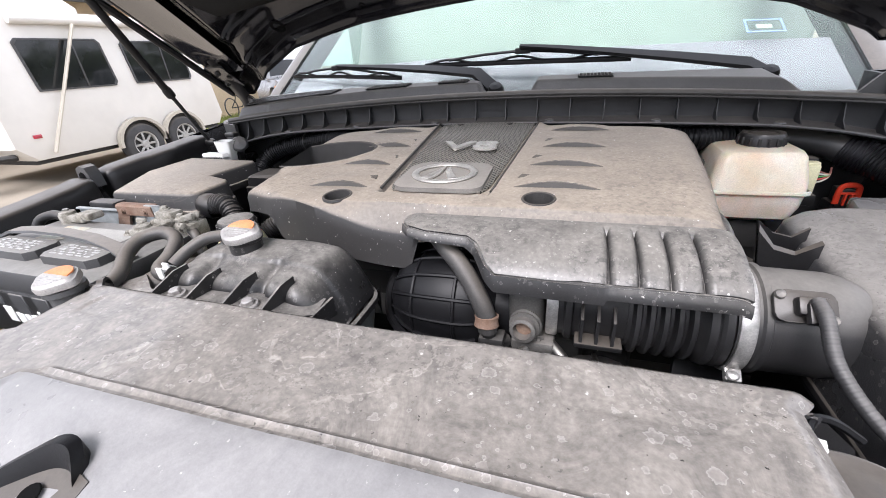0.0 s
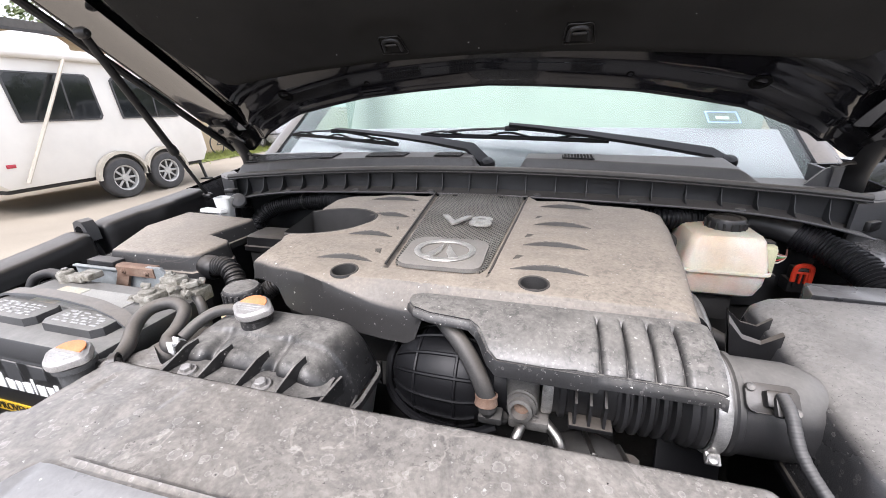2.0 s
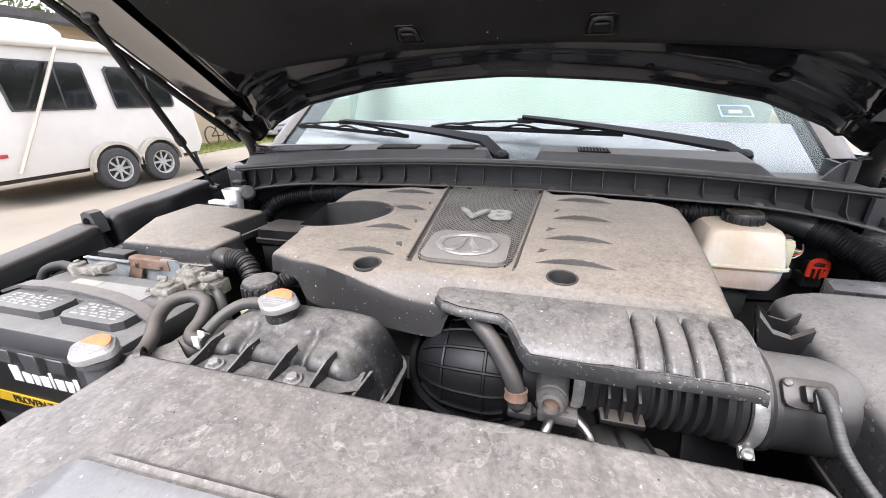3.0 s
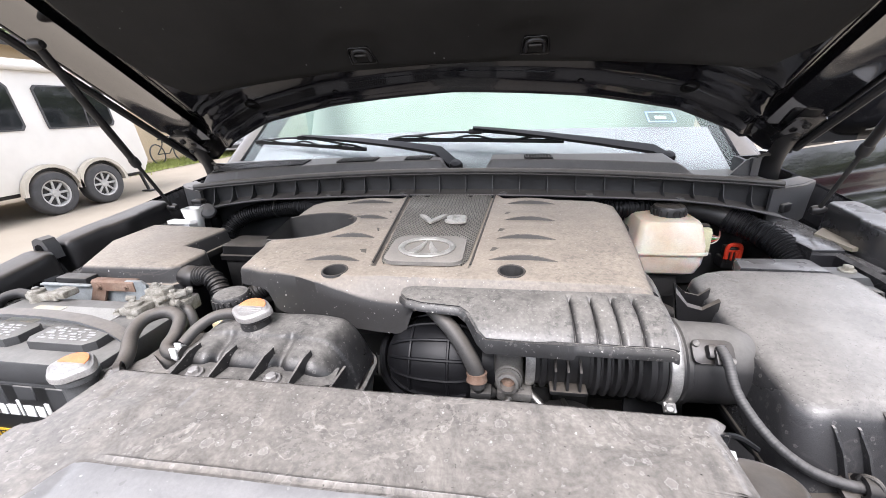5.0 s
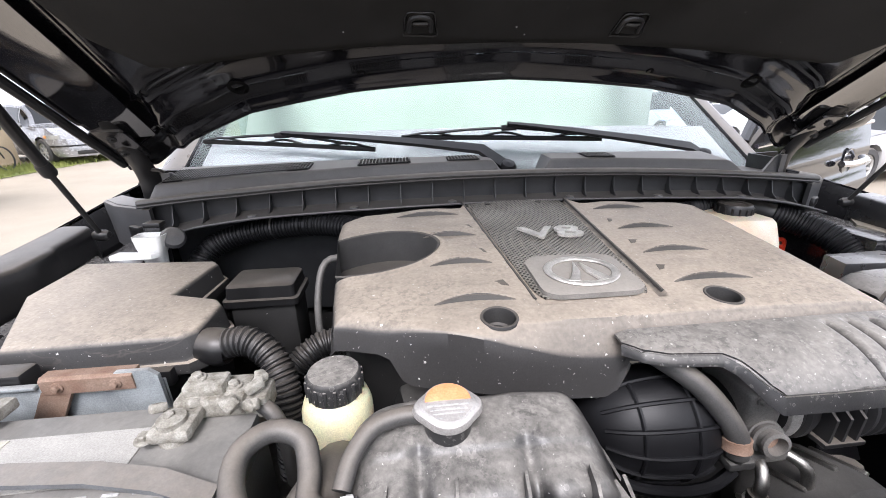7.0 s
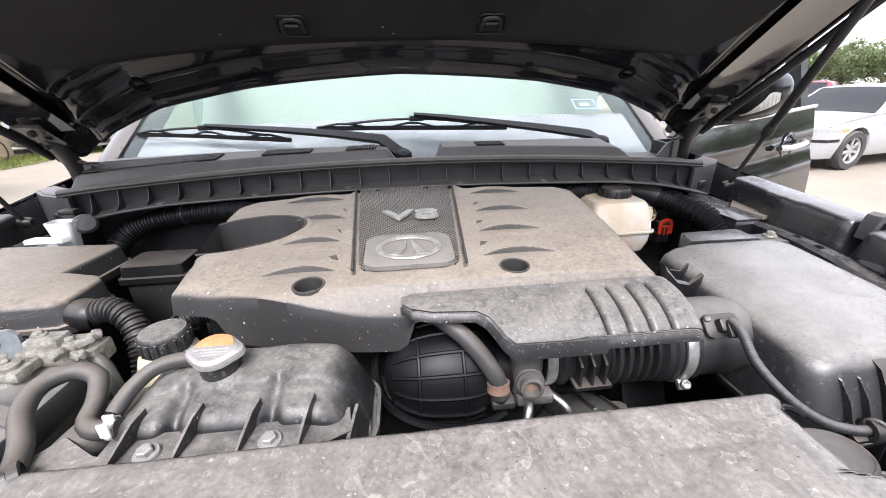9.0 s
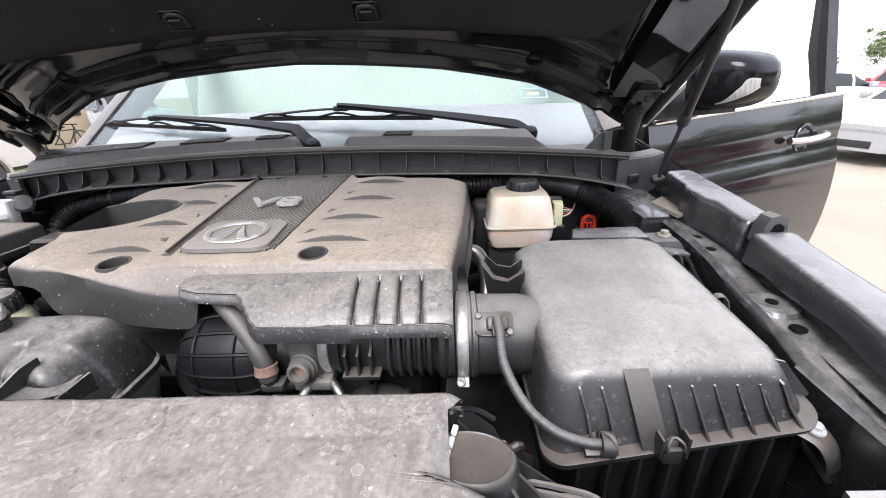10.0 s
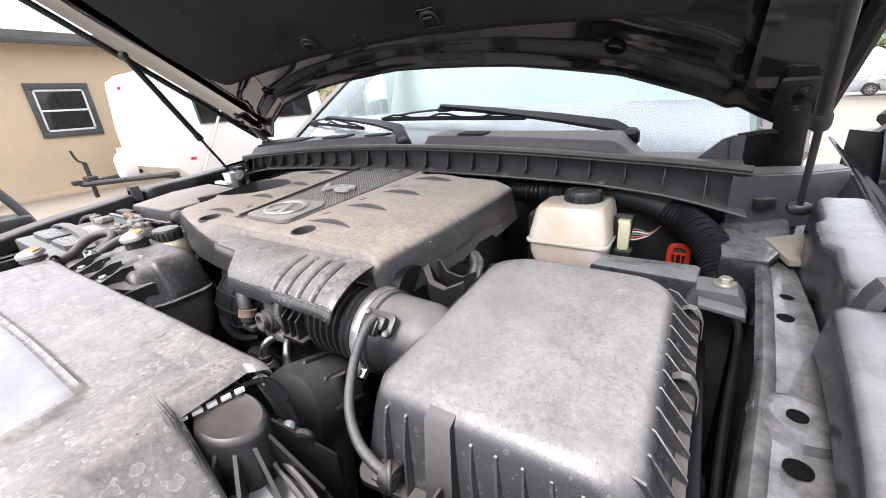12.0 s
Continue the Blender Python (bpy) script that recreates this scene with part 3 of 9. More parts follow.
part("insulation_pad", sheet(pad_under, 120, 90, 0.0), M_PAD, hood, "matt charcoal felt insulation pad with pale specks")
for sx in (-1, 1):
    part("seal_strip", tube([(sx * 0.806, y, hood_z(0.806, y) - 0.008) for y in (1.0, 0.85, 0.65, 0.4, 0.15)], 0.009, 8, 0.02), M_RUBBER, hood)
    part("side_frame", sheet(lambda u, v: (sx * (0.694 + 0.090 * u), 0.945 - 0.82 * v, hood_z(0.694 + 0.09 * u, 0.945 - 0.82 * v) - 0.004 + 0.004 * math.sin(math.pi * u) + 0.003 * smooth(0.0, 0.03, v)), 14, 50, 0.003), M_FRAME, hood, "glossy black side frame of the raised hood")
    hx, hy = sx * 0.175, 0.78
    hz = hood_z(hx, hy) - 0.004
    hook = part("latch_hook", tube([(hx - 0.018, hy + 0.014, hz - 0.012), (hx - 0.015, hy - 0.004, hz + 0.001), (hx, hy - 0.008, hz + 0.004), (hx + 0.015, hy - 0.004, hz + 0.001), (hx + 0.018, hy + 0.014, hz - 0.012)], 0.004, 8), M_BLACK, hood)
    part("hook_recess", loft([[(hx + p * 0.026 * k, hy + 0.004 + q_ * 0.016 * k, hood_z(hx, hy + 0.004 + q_ * 0.016 * k) - 0.003 + d) for p, q_ in ((-1, 1), (1, 1), (0.75, -1), (-0.75, -1))] for k, d in ((1.12, 0.001), (1.0, -0.002), (0.9, 0.004), (0.2, 0.005))], False, True), M_VOID, hook)
    part("recess_rim", tube([(hx + p * 0.027, hy + 0.004 + q_ * 0.017, hood_z(hx, hy + 0.004 + q_ * 0.017) - 0.0055) for p, q_ in ((-1, 1), (0, 1.04), (1, 1), (0.92, 0), (0.75, -1), (0, -1.04), (-0.75, -1), (-0.92, 0), (-1, 1))], 0.0011, 6, 0.004), M_BLACK, hook)
    part("hook_plate", box(hx - 0.012, hx + 0.012, hy - 0.004, hy + 0.008, hz - 0.006, hz - 0.002, 0.002), M_LOUVRE, hook)
    nrm = Vector((0.226 * sx * 0.5, 0.717, 1)).normalized()
    for x, y, r in ((0.497, 0.87, 0.012), (0.28, 0.878, 0.005), (0.737, 0.80, 0.007), (0.73, 0.90, 0.005), (0.74, 0.66, 0.008)):
        p = Vector((sx * x, y, hood_under(sx * x / 1.62 + 0.5, ((lerp(HOOD_REAR, x) - y) / lerp(HOOD_REAR, x)) ** (1 / 1.6))[2]))
        part("drain_hole", lathe([(0, 0.003), (r, 0.003), (r * 1.35, -0.001), (r * 1.5, -0.0005), (r, -0.002), (r * 0.9, 0.002), (0, 0.002)], p, nrm, 16), M_VOID, hood)
    # hinge arm: bent plate from the hood down to the body
    hinge = part("hinge", tube([(sx * 0.765, 0.90, 1.415), (sx * 0.766, 0.945, 1.375), (sx * 0.768, 0.985, 1.33), (sx * 0.775, 1.02, 1.285), (sx * 0.78, 1.03, 1.22)], 0.024, 8, 0.01, flat=0.28, up=(0, 0.6, 0.8)), M_BLACK, suv)
    for q in ((0.768, 0.932, 1.386), (0.766, 0.955, 1.358)):
        bolt(hinge, (sx * q[0], q[1] - 0.006, q[2] - 0.008), 0.008, (0, -0.6, -0.8), M_DARK)
    # gas strut
    a, b = Vector((sx * 0.783, 0.848, 1.210)), Vector((sx * 0.737, 0.612, 1.580))
    j = a.lerp(b, 0.34)
    strut = part("gas_strut", tube([j, j.lerp(b, 0.5), b], 0.0086, 12, 0.03), M_BLACK, suv)
    part("rod", tube([a, a.lerp(j, 0.5), j], 0.0045, 8, 0.03), M_DARK, strut)
    part("collar", lathe([(0, 0), (0.0095, 0), (0.0108, 0.004), (0.0108, 0.018), (0.0092, 0.023), (0, 0.023)], j, (b - j).normalized(), 14), M_RUBBER, strut)
    for q in (a, b):
        part("ball_joint", lathe([(0, -0.016), (0.007, -0.014), (0.011, -0.006), (0.011, 0.006), (0.007, 0.014), (0, 0.016)], q, (1, 0, 0), 12), M_BLACK, strut)

TOPX = [(-0.2, 0.60), (0, 0.72), (0.3, 0.80), (0.56, 0.832), (1.04, 0.868), (1.6, 0.90)]
TOPZ = [(-0.2, 1.00), (0, 1.10), (0.3, 1.165), (0.56, 1.195), (1.04, 1.245), (1.6, 1.29)]


def fender_side(sx):
    def skin(u, v):
        y = -0.15 + 1.45 * v
        x0, z0 = lerp(TOPX, y), lerp(TOPZ, y)
        x = x0 + (1.0 - x0) * math.sin(min(1, u * 1.6) * math.pi / 2) if u < 0.625 else 1.0 - 0.06 * smooth(0.625, 1, u)
        z = z0 - 0.02 * smooth(0, 0.1, u) - (z0 - 0.95) * (1 - math.cos(min(1, u * 1.6) * math.pi / 2)) - (0.55 * (u - 0.625) / 0.375 if u > 0.625 else 0)
        arch = max(0, 0.46 ** 2 - (y - 0.55) ** 2)
        z = max(z, 0.36 + math.sqrt(arch)) if arch > 0 else z
        return (sx * x, y, z)
    fender = part("fender", sheet(skin, 30, 40, 0.003), M_PAINT, suv)
    # inner gutter wall below the fender's edge
    wall = [[(sx * (lerp(TOPX, y) - 0.002), y, lerp(TOPZ, y) - 0.004), (sx * (lerp(TOPX, y) - 0.012), y, lerp(TOPZ, y) - 0.03),
             (sx * (lerp(TOPX, y) - 0.03), y, 1.13), (sx * (lerp(TOPX, y) - 0.07), y, 1.125)] for y in (-0.1, 0.1, 0.25, 0.4, 0.56, 0.75, 0.95, 1.08)]
    part("gutter", loft(wall, False, False, False), M_INNER, fender)
    # weathered trims along the fender's edge and the loop bracket between them
    def trim(name, rows):
        rings = []
        for y, xa, xb, zt, drop in rows:
            rings.append([(sx * (xa - 0.004), y, zt - drop), (sx * (xa - 0.002), y, zt - 0.022), (sx * xa, y, zt - 0.007), (sx * (xa + 0.003), y, zt - 0.0022), (sx * (xa + 0.008), y, zt), (sx * (xb - 0.012), y, zt + 0.001), (sx * (xb - 0.004), y, zt - 0.001), (sx * xb, y, zt - 0.006), (sx * xb, y, zt - drop)])
        # same part on both sides; the left's dimmer light is put in as black
        return part(name, loft(rings), M_TRIM if sx > 0 else M_BLACK, fender, "weathered plastic fender trim, sky sheen partly in its grey" if sx > 0 else "plastic fender trim coloured black for its dimmer left side", sharp=50)
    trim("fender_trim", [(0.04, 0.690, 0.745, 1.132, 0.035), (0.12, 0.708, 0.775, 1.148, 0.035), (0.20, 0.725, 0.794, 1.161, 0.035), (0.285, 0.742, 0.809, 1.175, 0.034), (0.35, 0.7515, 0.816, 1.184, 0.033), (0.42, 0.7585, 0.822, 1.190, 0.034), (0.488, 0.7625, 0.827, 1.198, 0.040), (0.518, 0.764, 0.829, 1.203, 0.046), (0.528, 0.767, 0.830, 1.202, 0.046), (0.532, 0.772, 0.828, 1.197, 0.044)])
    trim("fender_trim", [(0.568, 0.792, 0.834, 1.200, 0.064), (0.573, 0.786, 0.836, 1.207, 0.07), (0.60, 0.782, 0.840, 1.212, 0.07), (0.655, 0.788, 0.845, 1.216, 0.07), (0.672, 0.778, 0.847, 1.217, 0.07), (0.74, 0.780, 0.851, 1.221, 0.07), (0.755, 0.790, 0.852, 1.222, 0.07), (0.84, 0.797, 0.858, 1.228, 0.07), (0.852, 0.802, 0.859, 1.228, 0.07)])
    br = part("trim_bracket", loft([[(sx * x, y, z) for x, z in ((0.787, 1.180), (0.790, 1.208), (0.797, 1.222), (0.809, 1.226), (0.822, 1.220), (0.830, 1.180))] for y in (0.536, 0.539, 0.556, 0.560)]), M_COWL, fender)
    part("slot", loft([[(sx * x, y, z) for x, z in ((0.800, 1.200), (0.803, 1.210), (0.810, 1.213), (0.818, 1.209), (0.820, 1.198))] for y in (0.5350, 0.5375)]), M_VOID, br)
    # inner rail with stamped holes
    rail = [[(sx * x, y, z) for x, z in ((0.712 - k, 0.80), (0.713 - k, 1.12), (0.716 - k, 1.140 + dz), (0.722 - k, 1.146 + dz), (0.729 - k, 1.143 + dz), (0.733 - k, 1.139 + dz), (0.764, 1.138 + dz), (0.774, 1.134 + dz), (0.778, 1.11), (0.80, 1.06))]
            for y, dz, k in ((0.10, -0.03, 0.03), (0.25, -0.022, 0.022), (0.33, -0.016, 0.018), (0.40, -0.004, 0.01), (0.48, 0.0, 0.0), (0.53, 0.012, -0.002), (0.60, 0.02, -0.006), (0.70, 0.022, -0.012), (0.775, 0.018, -0.012))]
    rp = part("inner_rail", loft(rail, False, False, False), M_INNER, suv, "dusty black painted inner rail with punched holes, gloss partly in its dust tone")
    for x, y, z, r in ((0.753, 0.626, 1.1585, 0.006), (0.747, 0.578, 1.156, 0.0068), (0.741, 0.432, 1.142, 0.0062), (0.736, 0.380, 1.135, 0.0078), (0.73, 0.28, 1.123, 0.008)):
        part("rail_hole", lathe([(0, 0), (r, 0), (r * 1.15, -0.001), (r * 1.15, 0.0008), (r, 0.0012), (0, 0.0012)], (sx * x, y, z), (0, 0, 1), 18), M_VOID, rp)
    part("raised_boss", lathe([(0.034, -0.004), (0.03, 0.002), (0.022, 0.004), (0.016, 0.0035), (0.0, 0.001)], (sx * 0.742, 0.432, 1.1385), (0, 0, 1), 22), M_INNER, rp)
    part("rear_plate", loft([[(sx * 0.742, 0.782, z), (sx * 0.800, 0.842, z - 0.004), (sx * 0.803, 0.725, z - 0.006), (sx * 0.764, 0.716, z - 0.008)] for z in (1.172, 1.179)]), material("sandy_plate", (0.20, 0.185, 0.14), 0.6, dust=0.5) if sx > 0 else M_INNER, rp)
    part("shock_tower", prism([(sx * x, y) for x, y in ((0.688, 0.70), (0.742, 0.70), (0.775, 0.79), (0.79, 0.95), (0.69, 0.96))][::sx], 1.03, 1.174, 0.006), M_INNER, suv)
    # end bracket of the cowl with its slot, and the hinge pocket behind it
    eb = part("cowl_end_bracket", loft([[(sx * x, y, z) for x, y, z in ring] for ring in (
        [(0.695, 0.868, 1.165), (0.695, 0.858, 1.165), (0.80, 0.925, 1.16), (0.86, 0.985, 1.16), (0.86, 0.995, 1.16), (0.80, 0.935, 1.16)],
        [(0.695, 0.868, 1.254), (0.695, 0.858, 1.252), (0.80, 0.925, 1.248), (0.86, 0.985, 1.246), (0.86, 0.995, 1.248), (0.80, 0.935, 1.250)],
        [(0.70, 0.93, 1.256), (0.70, 0.93, 1.256), (0.79, 0.98, 1.252), (0.85, 1.03, 1.250), (0.85, 1.03, 1.250), (0.79, 0.98, 1.252)])]), M_COWL, suv)
    hp = part("hinge_plate", moved(loft([[(x, y, z) for x, y in rrect(-0.032, 0.032, -0.045, 0.045, 0.010)] for z in (-0.003, 0.003)]), Matrix.Translation((sx * 0.765, 0.945, hood_z(0.765, 0.945) - 0.008)) @ Matrix.Rotation(-math.atan(0.717), 4, "X")), M_PAINTD, hood)
    part("clip", moved(box(-0.017, 0.017, -0.006, 0.006, -0.010, 0.010, 0.003), pose(sx * 0.745, 0.886, 1.205, 0, 0, sx * 33)), M_BLACK, eb)
    wedge = part("hinge_cover", loft([[(sx * x, y + o, z) for x, y, z in ((0.618, 0.925, 1.250), (0.690, 0.942, 1.235), (0.690, 0.948, 1.307), (0.676, 0.944, 1.303))] for o in (0.0, 0.006)]), M_COWL, suv, "grey plastic hinge cover beside the windshield")
    part("post", loft([[(sx * x, y, z) for x, y in ((0.688, 0.940), (0.708, 0.946), (0.707, 0.958), (0.688, 0.956))] for z in (1.18, 1.308)]), M_COWL, wedge)
    part("pocket_wall", loft([[(sx * x, y, z) for x, y in ((0.690, 0.956), (0.706, 1.035), (0.80, 1.06), (0.80, 1.07), (0.698, 1.045), (0.684, 0.958))] for z in (1.15, 1.300)]), M_WIPER, wedge)
    part("pocket_rim", tube([(sx * 0.698, 0.950, 1.308), (sx * 0.735, 0.985, 1.310), (sx * 0.775, 1.02, 1.306), (sx * 0.80, 1.05, 1.302)], 0.004, 8, 0.01), M_BLACK, wedge)


for sx in (-1, 1):
    fender_side(sx)

# cowl: rubber seal, ribbed front wall, top panel with vents
def seal_y(x):
    return 0.846 + 0.05 * (x / 0.7) ** 2 * (0.4 if abs(x) < 0.6 else 0.55)


def seal_z(x):
    return 1.301 - 0.078 * x * x


def ledge_z(x):
    return 1.251 - 0.048 * x * x - 0.42 * max(0.0, abs(x) - 0.45) ** 2


xs = [-0.72 + 1.44 * k / 24 for k in range(25)]
cowl = part("cowl_wall", loft([[(x, seal_y(x) + 0.012, seal_z(x) + 0.002), (x, seal_y(x) + 0.003, seal_z(x) - 0.004), (x, seal_y(x) + 0.010, 0.4 * seal_z(x) + 0.6 * ledge_z(x)), (x, seal_y(x) + 0.010, ledge_z(x) + 0.006),
                                (x, seal_y(x) + 0.004, ledge_z(x) + 0.002), (x, seal_y(x) - 0.020 - 0.03 * abs(x), ledge_z(x) + 0.0005), (x, seal_y(x) - 0.0225 - 0.03 * abs(x), ledge_z(x) - 0.001), (x, seal_y(x) - 0.0225 - 0.03 * abs(x), ledge_z(x) - 0.0035),
                                (x, seal_y(x) - 0.019 - 0.03 * abs(x), ledge_z(x) - 0.004), (x, seal_y(x) + 0.03, ledge_z(x) - 0.012), (x, seal_y(x) + 0.05, 1.0)] for x in xs], False, False, False), M_COWLD, suv, "dark plastic cowl wall with upright ribs")
part("ledge_edge", tube([(x, seal_y(x) - 0.0225 - 0.03 * abs(x), ledge_z(x) - 0.001) for x in xs], 0.0022, 6, 0.012), M_COWL, cowl, "paler edge of the cowl ledge")
for k in range(22):
    x = -0.66 + 1.32 * k / 21
    y, zt, zb = seal_y(x), seal_z(x) - 0.006, ledge_z(x) + 0.001
    part("rib", loft([[(x + d, y + 0.011, zb), (x + d, y - 0.010 - 0.02 * abs(x), zb), (x + d, y - 0.002 - 0.01 * abs(x), zb + 0.012), (x + d, y + 0.002, zt), (x + d, y + 0.010, zt)] for d in (-0.0008, 0.0008)]), M_COWLD, cowl)
for x in (-0.5, -0.31, -0.12, 0.12, 0.31, 0.5):
    part("push_clip", lathe([(0, 0), (0.009, 0), (0.008, 0.0025), (0.004, 0.004), (0, 0.004)], (x, seal_y(x) - 0.012 - 0.03 * abs(x), ledge_z(x) + 0.001), (0, 0, 1), 12), M_COWL, cowl)
seal = part("hood_seal", tube([(x, seal_y(x) - 0.001, seal_z(x) + 0.001) for x in xs], 0.0085, 10, 0.012, flat=0.85), M_HOSE, suv, "grey-black rubber seal along the cowl")
part("seal_lip", tube([(x, seal_y(x) - 0.009, seal_z(x) - 0.005) for x in xs], 0.0024, 6, 0.012), M_RUBBER, seal)


def base_y(x):
    return 0.995 + 0.11 * (abs(x) / 0.7) ** 2


def glass_pt(x, s):
    """Windshield: s metres up the slope from its base."""
    return (x * (1 - 0.10 * s), base_y(x) + s * 0.80, 1.312 - 0.03 * x * x + s * 0.56 - 0.03 * s * s)


def cowl_top(u, v):
    x = (u - 0.5) * 1.42
    y0, z0 = seal_y(x) + 0.010, seal_z(x) + 0.004
    gx, gy, gz = glass_pt(x, -0.062)
    plate = smooth(0.072, 0.092, x) * (1 - smooth(0.50, 0.555, x)) + smooth(-0.72, -0.70, x) * (1 - smooth(-0.035, -0.008, x))
    rise = (0.020 + 0.030 * v) * smooth(0.02, 0.16, v) * (1 - smooth(0.80, 0.97, v)) * plate
    return (x, y0 + (gy - y0) * v, z0 + (gz + 0.002 - z0) * v + rise)


ct = part("cowl_top", sheet(cowl_top, 220, 60), M_COWL, suv, "grey plastic cowl top with vent grilles")


def vent(x0, x1):
    grid = []
    n = max(3, int((x1 - x0) / 0.0065))
    for k in range(n + 1):
        x = x0 + (x1 - x0) * k / n
        a, b = Vector(cowl_top(x / 1.42 + 0.5, 0.20)), Vector(cowl_top(x / 1.42 + 0.5, 0.62))
        grid.append(loft([[a + Vector((d, -0.001, 0.0012)), b + Vector((d, -0.001, 0.0012)), b + Vector((d, -0.003, 0.004)), a + Vector((d, -0.003, 0.004))] for d in (-0.0008, 0.0008)]))
    for v in (0.20, 0.30, 0.41, 0.52, 0.62):
        grid.append(tube([Vector(cowl_top(x / 1.42 + 0.5, v)) + Vector((0, -0.002, 0.003)) for x in (x0, 0.5 * (x0 + x1), x1)], 0.0011, 6, 0.03))
    g = part("vent_grille", join(*grid), M_BLACK, ct)
    # flat dark sheet: the shade behind the grille bars, put in as colour
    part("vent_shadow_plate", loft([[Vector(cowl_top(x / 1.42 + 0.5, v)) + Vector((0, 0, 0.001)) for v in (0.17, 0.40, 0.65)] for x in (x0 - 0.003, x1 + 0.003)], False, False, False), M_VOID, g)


for x0, x1 in ((-0.69, -0.40), (-0.30, -0.20), (-0.12, -0.06), (0.17, 0.23)):
    vent(x0, x1)

wind = part("windshield", sheet(lambda u, v: glass_pt((u - 0.5) * 1.50, -0.066 + v * 1.046), 40, 26, 0.005), M_SCREEN, suv, "bright windshield reflecting a pale sky")
wind.visible_shadow = False
st_ = part("inspection_sticker", sheet(lambda u, v: Vector(glass_pt(0.535 + 0.085 * (0.3 + 0.4 * u), 0.150 + 0.050 * (0.35 + 0.3 * v))) + Vector((0, 0.004, -0.009)), 3, 3, 0.0004), M_LINER, wind, "faded windshield sticker with a blue border")
for a_, b_, c_, d_ in ((0, 1, 0, 0.10), (0, 1, 0.90, 1), (0, 0.06, 0.1, 0.9), (0.94, 1, 0.1, 0.9)):
    part("sticker_border", sheet(lambda u, v: Vector(glass_pt(0.535 + 0.085 * (a_ + (b_ - a_) * u), 0.150 + 0.050 * (c_ + (d_ - c_) * v))) + Vector((0, 0.003, -0.0075)), 3, 3, 0.0005), M_STICKER, st_)
for sx in (-1, 1):
    part("pillar", loft([[Vector(glass_pt(sx * 0.75, s)) + Vector((sx * dx, dy, dz)) for dx, dy, dz in ((-0.004, -0.004, 0.004), (0.022, -0.004, 0.008), (0.07, 0.03, -0.004), (0.075, 0.10, -0.03), (0.0, 0.10, -0.03))] for s in (-0.06, 0.2, 0.5, 0.8, 0.99)]), M_PAINTD, suv)


def flat_arm(pts, widths, th):
    """A flat bar through points, its width lying along the glass."""
    up = Vector((0, -0.55, 0.83))
    rings = []
    p = [Vector(q) for q in pts]
    for i, q in enumerate(p):
        d = (p[min(i + 1, len(p) - 1)] - p[max(i - 1, 0)]).normalized()
        w = d.cross(up).normalized() * widths[i]
        rings.append([q - w, q - w * 0.8 + up * th, q + w * 0.8 + up * th, q + w, q + w * 0.8 - up * th * 0.4, q - w * 0.8 - up * th * 0.4])
    return loft(rings)


def wiper(arm_pts, widths, blade0, blade1, hold):
    """Flat tapering arm with a bridged blade; hold: where along the blade the arm grips it."""
    arm = part("wiper", flat_arm(arm_pts, widths, 0.006), M_WIPER, suv, "black wiper arm and blade")
    part("pivot_cap", lathe([(0, -0.012), (0.016, -0.012), (0.017, 0.006), (0.013, 0.013), (0, 0.015)], arm_pts[0], (0, -0.5, 0.86), 16), M_WIPER, arm)
    a, b = Vector(blade0), Vector(blade1)
    up = Vector((0, -0.5, 0.86))
    part("blade_rubber", tube([a, a.lerp(b, 0.5) + up * 0.001, b], 0.0035, 6, 0.02, flat=1.8), M_WIPER, arm)
    part("blade_spine", tube([a.lerp(b, 0.01) + up * 0.005, a.lerp(b, 0.5) + up * 0.006, b + up * 0.005 - (b - a) * 0.01], 0.0018, 6, 0.02), M_WIPER, arm)
    h = a.lerp(b, hold) + up * 0.028
    bow = part("blade_bridge", tube([a.lerp(b, 0.14) + up * 0.012, a.lerp(b, 0.5 * (0.14 + hold)) + up * 0.023, h, a.lerp(b, 0.5 * (0.86 + hold)) + up * 0.023, a.lerp(b, 0.86) + up * 0.012], 0.0042, 6, 0.012, flat=0.8), M_WIPER, arm)
    for c in (0.14, 0.86):
        part("yoke", tube([a.lerp(b, c - 0.12) + up * 0.004, a.lerp(b, c) + up * 0.014, a.lerp(b, c + 0.12) + up * 0.004], 0.003, 6, 0.01), M_WIPER, bow)
    part("yoke", tube([a.lerp(b, 0.38) + up * 0.004, a.lerp(b, 0.5) + up * 0.016, a.lerp(b, 0.62) + up * 0.004], 0.003, 6, 0.01), M_WIPER, bow)
    part("hook_clip", box(h.x - 0.018, h.x + 0.018, h.y - 0.007, h.y + 0.007, h.z - 0.006, h.z + 0.007, 0.002), M_WIPER, bow)


wiper([(0.004, 0.885, 1.306), (-0.045, 0.925, 1.340), (-0.16, 0.985, 1.350), (-0.30, 1.035, 1.360), (-0.40, 1.065, 1.366), (-0.50, 1.095, 1.372)], (0.016, 0.016, 0.013, 0.009, 0.0065, 0.005), (-0.72, 1.185, 1.352), (-0.275, 1.035, 1.336), 0.5)
wiper([(0.52, 0.985, 1.306), (0.485, 0.988, 1.326), (0.36, 1.005, 1.345), (0.22, 1.015, 1.364), (0.11, 1.018, 1.378), (0.035, 1.018, 1.386)], (0.016, 0.017, 0.014, 0.010, 0.007, 0.005), (-0.212, 1.055, 1.360), (0.275, 1.025, 1.348), 0.52)

